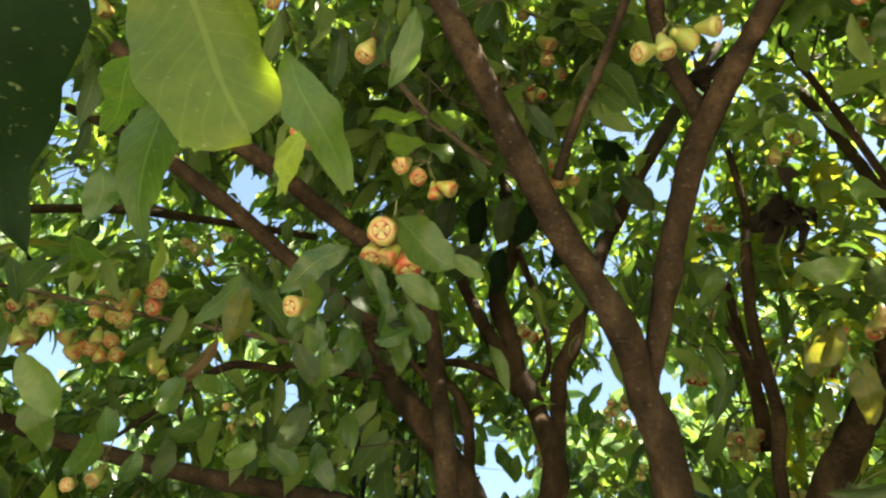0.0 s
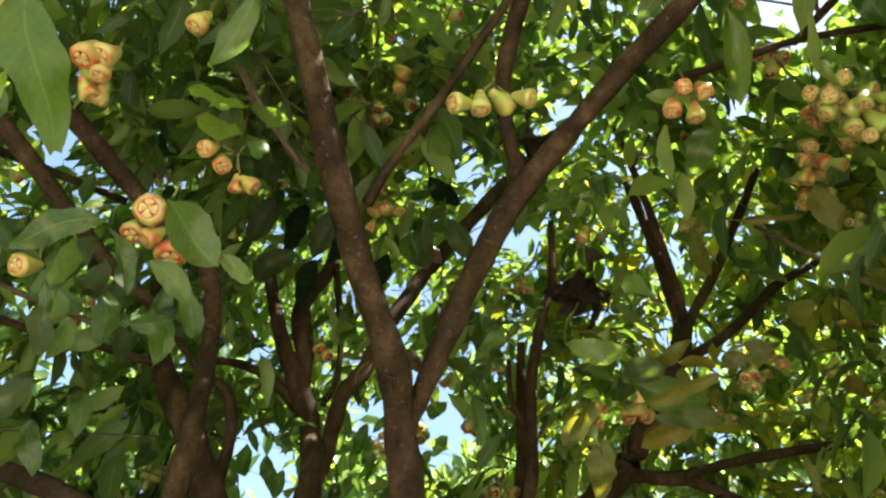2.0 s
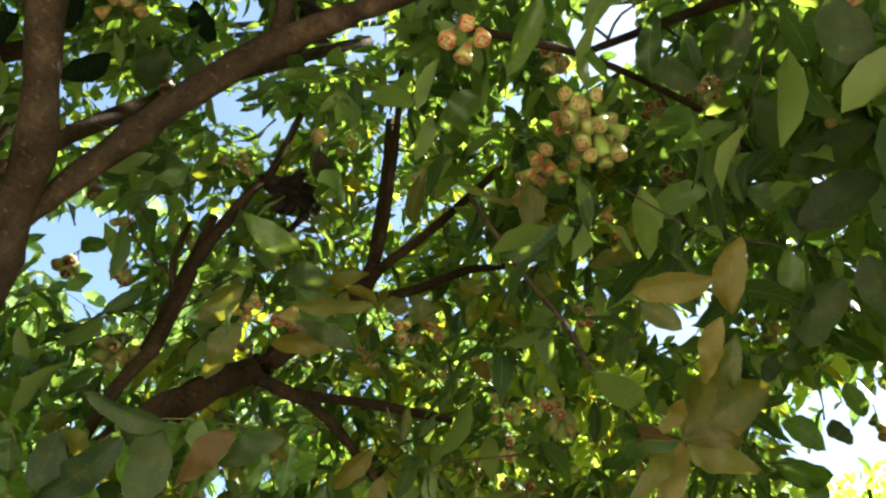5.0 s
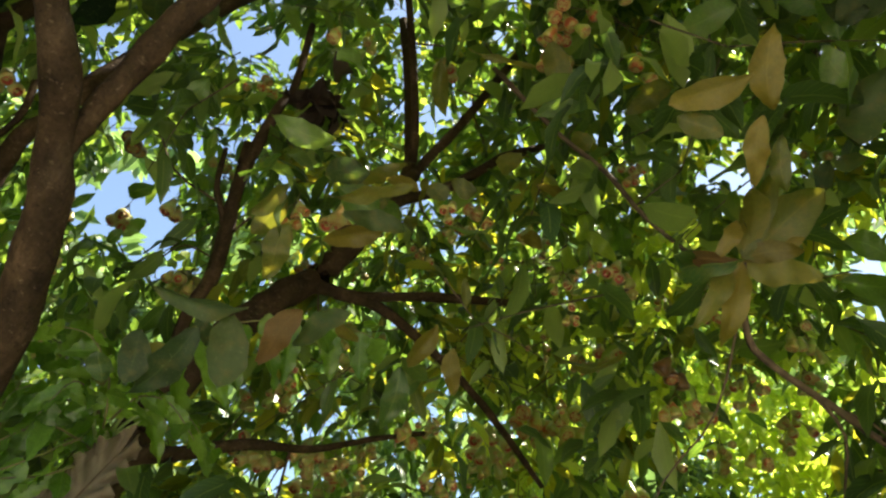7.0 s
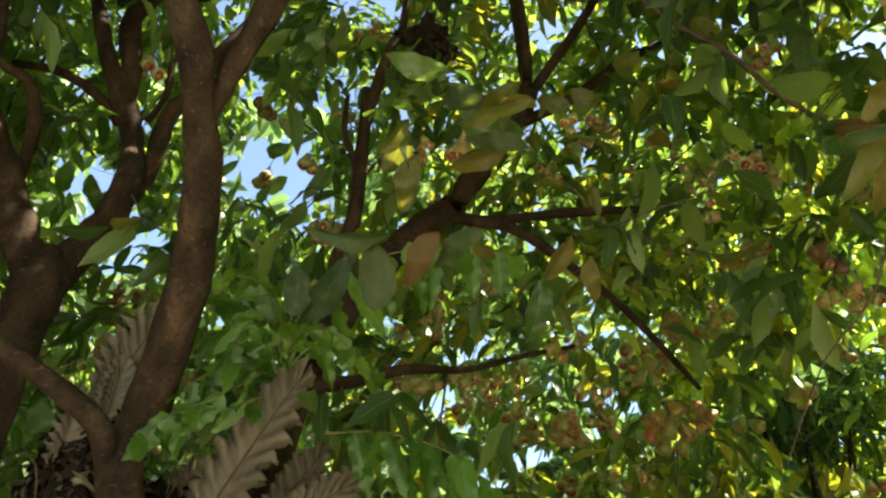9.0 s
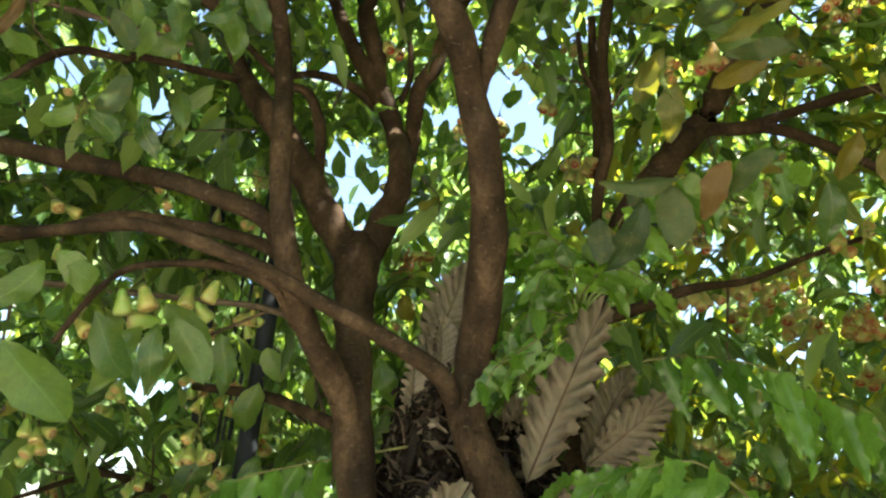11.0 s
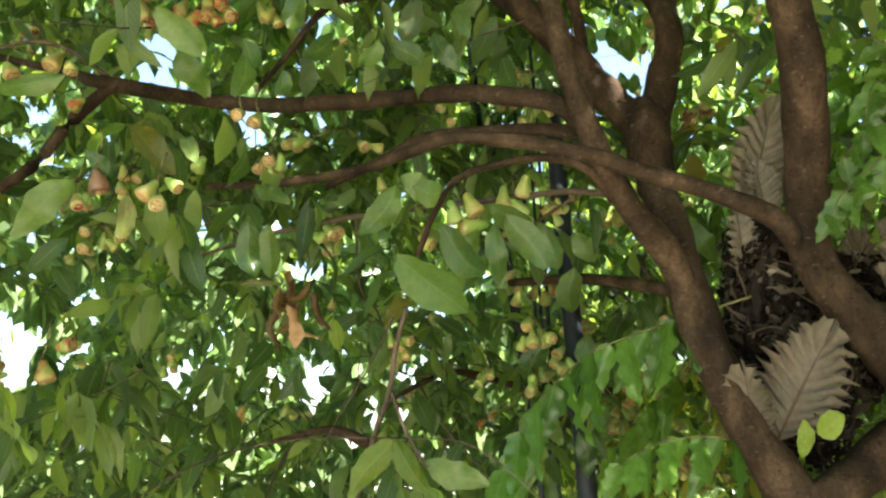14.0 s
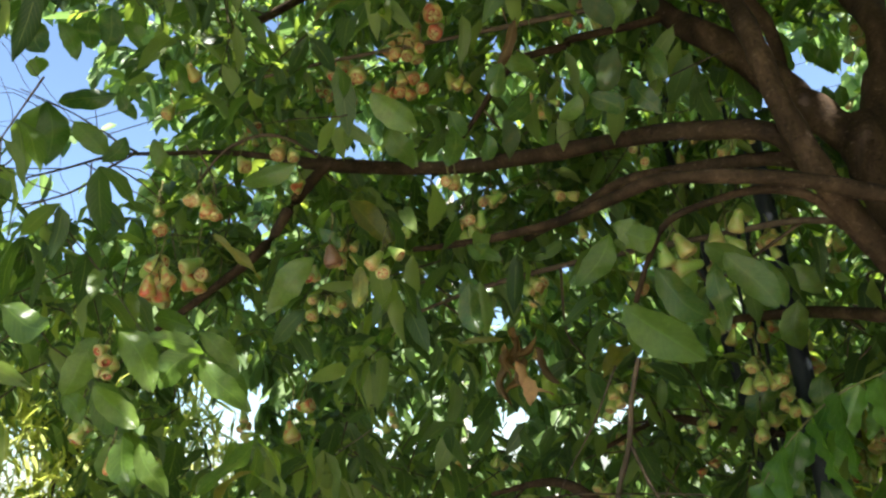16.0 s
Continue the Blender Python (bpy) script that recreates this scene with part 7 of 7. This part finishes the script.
P, R, S, at5, way5, len5 = sprays(60, 1.8, 2.6, 1.0, low=0.81, high=0.90, sweep=(-0.44, 0.11), leaves=6, size=(0.10, 0.15))
scatter("crown", simple_leaf, P, R, S, leaf_green, tree, width=rng.uniform(0.8, 1.1, len(S)))
twig_mesh("twig_mass", at5, way5, len5, 0.0026, tree)
P, R, S, *_ = sprays(70, 1.9, 3.0, 1.0, low=0.74, high=0.87, sweep=(0.56, 0.90), leaves=6, size=(0.10, 0.15))
scatter("crown", simple_leaf, P, R, S, leaf_green, tree, width=rng.uniform(0.8, 1.1, len(S)))
# shaded shoots whose sunlight is put into the leaf colour
P, R, S, *_ = sprays(50, 2.6, 4.0, 1.0, low=0.33, high=0.55, sweep=(0.72, 1.02), leaves=8, size=(0.09, 0.14))
scatter("crown", simple_leaf, P, R, S, leaf_lime, tree, width=rng.uniform(0.8, 1.1, len(S)), label="yellow-green leaves coloured as if sunlit")
# more sun-coloured leaves, then yellowing shoots low behind the trunk, coloured as lit
P, R, S, *_ = sprays(60, 2.5, 3.6, 1.0, low=0.42, high=0.64, sweep=(0.88, 1.32), leaves=8, size=(0.09, 0.14))
scatter("crown", simple_leaf, P, R, S, leaf_lime, tree, width=rng.uniform(0.8, 1.1, len(S)), label="yellow-green leaves coloured as if sunlit")
P, R, S, *_ = sprays(60, 2.2, 3.2, 1.0, low=-0.13, high=0.04, sweep=(-0.08, 0.08), leaves=6, size=(0.08, 0.13))
scatter("crown", narrow_leaf, P, R, S, leaf_gold, tree, width=rng.uniform(0.8, 1.1, len(S)), label="yellowing leaves, coloured as if backlit")
P, R, S, *_ = sprays(60, 2.2, 3.2, 1.0, low=-0.13, high=-0.00, sweep=(0.28, 0.40), leaves=6, size=(0.08, 0.13))
scatter("crown", narrow_leaf, P, R, S, leaf_gold, tree, width=rng.uniform(0.8, 1.1, len(S)), label="yellowing leaves, coloured as if backlit")
# the crown roof over the yard, its unseen part added to block sun and sky
P, R, S, *_ = sprays(700, 1.9, 4.2, 1.0, low=0.70, high=1.0, sweep=(-2.2, 2.4))
scatter("crown", simple_leaf, P, R, S, leaf_green, tree, width=rng.uniform(0.72, 1.08, len(S)))
P, R, S, *_ = sprays(380, 1.8, 3.4, 1.0, low=0.74, high=1.0, sweep=(1.6, 4.0))
scatter("crown", simple_leaf, P, R, S, leaf_green, tree, width=rng.uniform(0.72, 1.08, len(S)))
P, R, S, *_ = sprays(330, 3.0, 4.5, 1.0, low=0.6, high=0.95, sweep=(1.0, 2.6))
scatter("crown", simple_leaf, P, R, S, leaf_green, tree, width=rng.uniform(0.72, 1.08, len(S)))

# ---- trees behind ----
# unseen trees added to hold back low sky and light off the ground
P, R, S, *_ = sprays(1300, 6.5, 10.0, 1.0, low=-0.2, high=0.42, leaves=8, size=(0.18, 0.28), sweep=(2.0, 4.4))
tagged(scatter("yard_trees", far_leaf, P, R, S, leaf_far, None), "unseen trees added to dim light from the open side", "trees")
P, R, S, *_ = sprays(6200, 4.8, 8.0, 1.0, low=-0.25, high=0.62, leaves=8, size=(0.16, 0.25), sweep=(-1.8, 2.0))
tagged(scatter("background_trees", far_leaf, P, R, S, leaf_far, None), "sunlit green trees standing behind the garden tree", "trees")
P, R, S, *_ = sprays(5000, 5.0, 9.5, 1.0, low=-0.26, high=0.30, leaves=8, size=(0.19, 0.30), sweep=(-1.9, 2.1))
tagged(scatter("hedge_belt", far_leaf, P, R, S, leaf_far, None), "belt of green garden shrubs behind the trees", "hedge")

P, R, S, *_ = sprays(3200, 10.0, 15.0, 1.0, low=-0.14, high=0.50, leaves=8, size=(0.34, 0.5), sweep=(-1.9, 2.1), keep_open=1.15)
tagged(scatter("far_trees", far_leaf, P, R, S, leaf_far, None), "tall green trees far behind the garden", "trees")

# ---- leafy twigs low in the crown: single leaves on the tree ----
nrng = np.random.RandomState(77)
P, R, S, at3, way3, len3 = sprays(75, 1.35, 1.75, 1.0, low=0.0, high=0.9, leaves=6, size=(0.09, 0.14), sweep=(-0.9, 1.0), keep_open=1.2)
order = nrng.permutation(len(P))[:175]
for i in order:
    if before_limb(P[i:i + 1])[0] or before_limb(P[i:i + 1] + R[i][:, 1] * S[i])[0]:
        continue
    me = leaf_mesh("green" if nrng.uniform() < 0.86 else "olive", int(nrng.randint(4)))
    ob = part("leaf", me, None, tree)
    m = Matrix(R[i].tolist()).to_4x4()
    ob.matrix_basis = Matrix.Translation(P[i]) @ m @ Matrix.Diagonal((S[i] * nrng.uniform(0.85, 1.15), S[i], S[i], 1))
twig_mesh("twig_mass", at3, way3, len3, 0.0028, tree)

# ---- bare twigs that leave the boughs ----
trng = np.random.RandomState(15)
thin = [q for q in limb_lines if q[:, 3].max() < 0.03 and q[:, 2].min() > 1.3]
for k in range(190):
    q = thin[trng.randint(len(thin))]
    i = trng.randint(2, len(q) - 1)
    p = q[i, :3]
    out = q[i, :3] - q[i - 1, :3]
    w = out / (np.linalg.norm(out) + 1e-9) * 0.8 + trng.normal(0, 0.7, 3) + np.array([0, 0.25, -0.05])
    w /= np.linalg.norm(w)
    side = trng.normal(0, 0.05, 3)
    ln = trng.uniform(0.25, 0.6)
    r = min(0.0042, q[i, 3] * 0.6)
    line = [(*p, r), (*(p + w * ln * 0.35 + side), r * 0.8), (*(p + w * ln * 0.7 + side * 0.4), r * 0.6), (*(p + w * ln - np.array([0, 0, 0.06])), r * 0.35)]
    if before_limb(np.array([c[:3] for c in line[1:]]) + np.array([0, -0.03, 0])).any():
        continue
    part("twig", tube("twig", line, 6, 3, 0.04, k), twig_bark, tree)

# ---- pale discs that paint sun flecks on the trunk ----
fleck_pale, n, l, b = material("fleck_pale", 0.8, 0.2)
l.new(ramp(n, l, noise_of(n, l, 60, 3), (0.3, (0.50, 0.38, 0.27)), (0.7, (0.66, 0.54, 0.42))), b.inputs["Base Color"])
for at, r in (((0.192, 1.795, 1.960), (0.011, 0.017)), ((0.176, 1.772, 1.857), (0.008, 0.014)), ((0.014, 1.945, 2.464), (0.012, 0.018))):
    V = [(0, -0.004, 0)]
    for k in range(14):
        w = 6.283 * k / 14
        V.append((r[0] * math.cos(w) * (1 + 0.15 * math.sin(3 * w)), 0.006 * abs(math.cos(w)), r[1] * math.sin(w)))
    fleck_disc = part("sun_fleck_disc", mesh_of("sun_fleck_disc", V, [(0, k, k % 14 + 1) for k in range(1, 15)]), fleck_pale, tree, "pale disc painted as a sun fleck")
    fleck_disc.location = at

# ---- withered bunches hanging in the crown ----
def withered(name, at, count, size, spread, label, mat_kind="brown", down=0.8, shape=4):
    top = thing(name, at, label, "dead leaves")
    for k in range(count):
        d = nrng.normal(0, 1, 3) * np.array([spread, spread, 0.35]) + np.array([0, 0, -down])
        normal = nrng.normal(0, 1, 3)
        m = Matrix(basis_of(d[None], normal[None])[0].tolist()).to_4x4()
        ob = part("dead_leaf", leaf_mesh(mat_kind, shape), None, top)
        s = size * nrng.uniform(0.7, 1.2)
        ob.matrix_basis = Matrix.Translation(nrng.normal(0, size * 0.25, 3)) @ m @ Matrix.Diagonal((s * 1.1, s, s * 1.1, 1))


# another dry leaf with sunlight in its colour
leaf('tan', (-0.409, 1.029, 1.540), (-0.397, 1.031, 1.497), 0.026, 20)
withered("withered_leaf_bunch", (-0.458, 1.125, 1.605), 7, 0.06, 0.55, "curled dry brown leaves hanging in a bunch", down=1.6)
withered("withered_leaf_bunch", (0.347, 2.282, 2.30), 9, 0.075, 0.6, "orange-brown dry leaves hanging behind the trunk", "tan", 1.2)
withered("dead_leaf_clump", (0.955, 1.64, 3.15), 24, 0.12, 0.9, "dark withered leaf clump caught among the branches", "dead", 0.5, 2)
withered("dead_leaf_clump", (0.545, 1.05, 2.96), 14, 0.08, 0.9, "dark withered leaf clump caught in a limb fork", "dead", 0.4, 2)

# ---- black post and cables behind the tree ----
black, n, l, b = material("black_plastic", 0.55, 0.3)
l.new(ramp(n, l, noise_of(n, l, 18, 3), (0.3, (0.010, 0.012, 0.016)), (0.7, (0.024, 0.028, 0.034))), b.inputs["Base Color"])
post = thing("black_post", (-0.10, 2.26, 0), "black plastic post standing behind the tree", "post")
part("pipe", tube("pipe", [(0, 0, -0.02, 0.029), (0, 0.0, 0.9, 0.029), (0.003, 0, 1.6, 0.029), (0, 0, 2.45, 0.028)], 14, 3, 0.0), black, post)
part("collar", tube("collar", [(0, 0, 1.40, 0.034), (0, 0, 1.44, 0.035), (0, 0, 1.48, 0.034)], 14, 2, 0.0), black, post)
for k, (x, y, dx, r, zt) in enumerate(((-0.40, 2.52, 0.16, 0.012, 3.6), (-0.375, 2.52, 0.13, 0.010, 3.6), (-0.425, 2.53, 0.19, 0.010, 3.6), (-0.21, 2.54, 0.0, 0.007, 3.6), (-0.255, 2.56, 0.03, 0.006, 3.6), (-0.32, 2.6, 0.10, 0.006, 3.6))):
    cable = thing("hanging_cable", (x, y, 0), "black cable hanging straight down behind the leaves", "cable", "cables behind the tree")
    part("cable_run", tube("cable_run", [(dx, 0, 0.02, r), (dx * 0.8, 0.0, 1.3, r), (0.01 * k, 0.0, 2.6, r), (0, 0, zt, r)], 8, 4, 0.0), black, cable)

for shift in (Vector((0, 0, 0)), Vector((0.040, 0.035, -0.033))):
    ends = [np.array(Vector(e) + shift) for e in ((-3.013, 7.103, 3.175), (5.296, -1.852, 8.402))]
    cable = thing("overhead_cable", ends[0], "thick black cable crossing over the crown", "cable", "cables over the crown")
    run = ends[1] - ends[0]
    part("cable_run", tube("cable_run", [(*(run * t - np.array([0, 0, 0.12 * t * (1 - t)])), 0.018) for t in (0, 0.25, 0.5, 0.75, 1)], 8, 3, 0.0), black, cable)

# ---- overhead wires far off ----
for k, (a, b2) in enumerate((((-9.0, 16.9, 11.6), (13.0, 8.6, 6.7)), ((-9.0, 16.9, 10.8), (13.0, 8.6, 6.0)), ((-9.0, 16.9, 10.1), (13.0, 8.6, 5.5)))):
    a, b2 = np.array(a), np.array(b2)
    wire = thing("overhead_wire", a, "thin dark overhead wire crossing the sky", "wire", "overhead wires")
    part("wire_run", tube("wire_run", [(*((b2 - a) * t - np.array([0, 0, 1.2 * t * (1 - t)])), 0.006) for t in (0, 0.25, 0.5, 0.75, 1)], 5, 3, 0.0), black, wire)


for x, y, h in ((-9.0, 16.9, 12.0), (13.0, 8.6, 7.2)):
    pole = thing("utility_pole", (x, y, 0), "plain grey utility pole that carries the wires", "pole", "utility poles")
    part("shaft", tube("shaft", [(0, 0, -0.1, 0.16), (0, 0, h * 0.5, 0.13), (0, 0, h, 0.10)], 10, 3, 0.0), paving, pole)


# ---- sunlit shrubs and trees farther off ----
def shrub(name, at, spread, count, leaf_size, template, mat, label, seed, trunk=True):
    r = np.random.RandomState(seed)
    top = thing(name, (at[0], at[1], 0), label, "shrub" if not trunk else "tree")
    c = np.array([0, 0, at[2]])
    m = count // 7
    hub = r.normal(0, 1, (m, 3))
    hub /= np.linalg.norm(hub, axis=1, keepdims=True)
    hub = c + hub * np.array(spread) * r.uniform(0.35, 1.0, (m, 1)) ** 0.6
    p = np.repeat(hub, 7, axis=0) + r.normal(0, leaf_size * 0.55, (m * 7, 3))
    p = p[p[:, 2] > 0.1]
    w = r.normal(0, 1, p.shape) + np.array([0, 0, -0.55])
    nn = np.array([0, 0, 1.0]) + r.normal(0, 0.5, p.shape)
    scatter("crown", template, p, basis_of(w, nn), r.uniform(0.7, 1.2, len(p)) * leaf_size, mat, top)
    for k in range(5):
        g = 6.283 * k / 5
        e = np.array([math.cos(g) * spread[0], math.sin(g) * spread[1], 0]) * 0.6 + np.array([0, 0, at[2] + spread[2] * 0.5])
        part("stem", tube("stem", [(0.04 * math.cos(g), 0.04 * math.sin(g), -0.05, 0.05), (*(e * 0.4), 0.035), (*(e * 0.75), 0.02), (*e, 0.008)], 7, 3, 0.05, k), bark, top)


thin_leaf = leaf_grid(5, 3, 0.16, 0.3, 0.35, seed=8)
shrub("lime_tree", (6.0, 3.6, 3.6), (1.7, 2.0, 1.7), 19000, 0.115, far_leaf, leaf_lime, "sunlit yellow-green tree behind the garden", 41)
shrub("lime_tree", (7.5, 1.2, 3.2), (1.8, 2.0, 2.2), 17000, 0.115, far_leaf, leaf_lime, "sunlit yellow-green tree behind the garden", 42)
shrub("oleander_bush", (4.47, 3.24, 3.26), (0.5, 0.5, 0.5), 2200, 0.16, thin_leaf, leaf_far, "dense bush of narrow dark green leaves", 43, False)
# shrub added for the sunlit yellow behind the trunk, its brightness all colour
shrub("sunlit_bush", (0.35, 3.5, 0.85), (1.0, 0.5, 0.7), 2600, 0.11, thin_leaf, leaf_lime, "added shrub behind the tree trunk, coloured as sunlit foliage", 46, False)
shrub("bamboo_clump", (-5.3, 3.3, 1.5), (1.3, 1.6, 1.5), 9000, 0.18, thin_leaf, leaf_bamboo_lit, "yellowish bamboo clump coloured as if sunlit", 44, False)
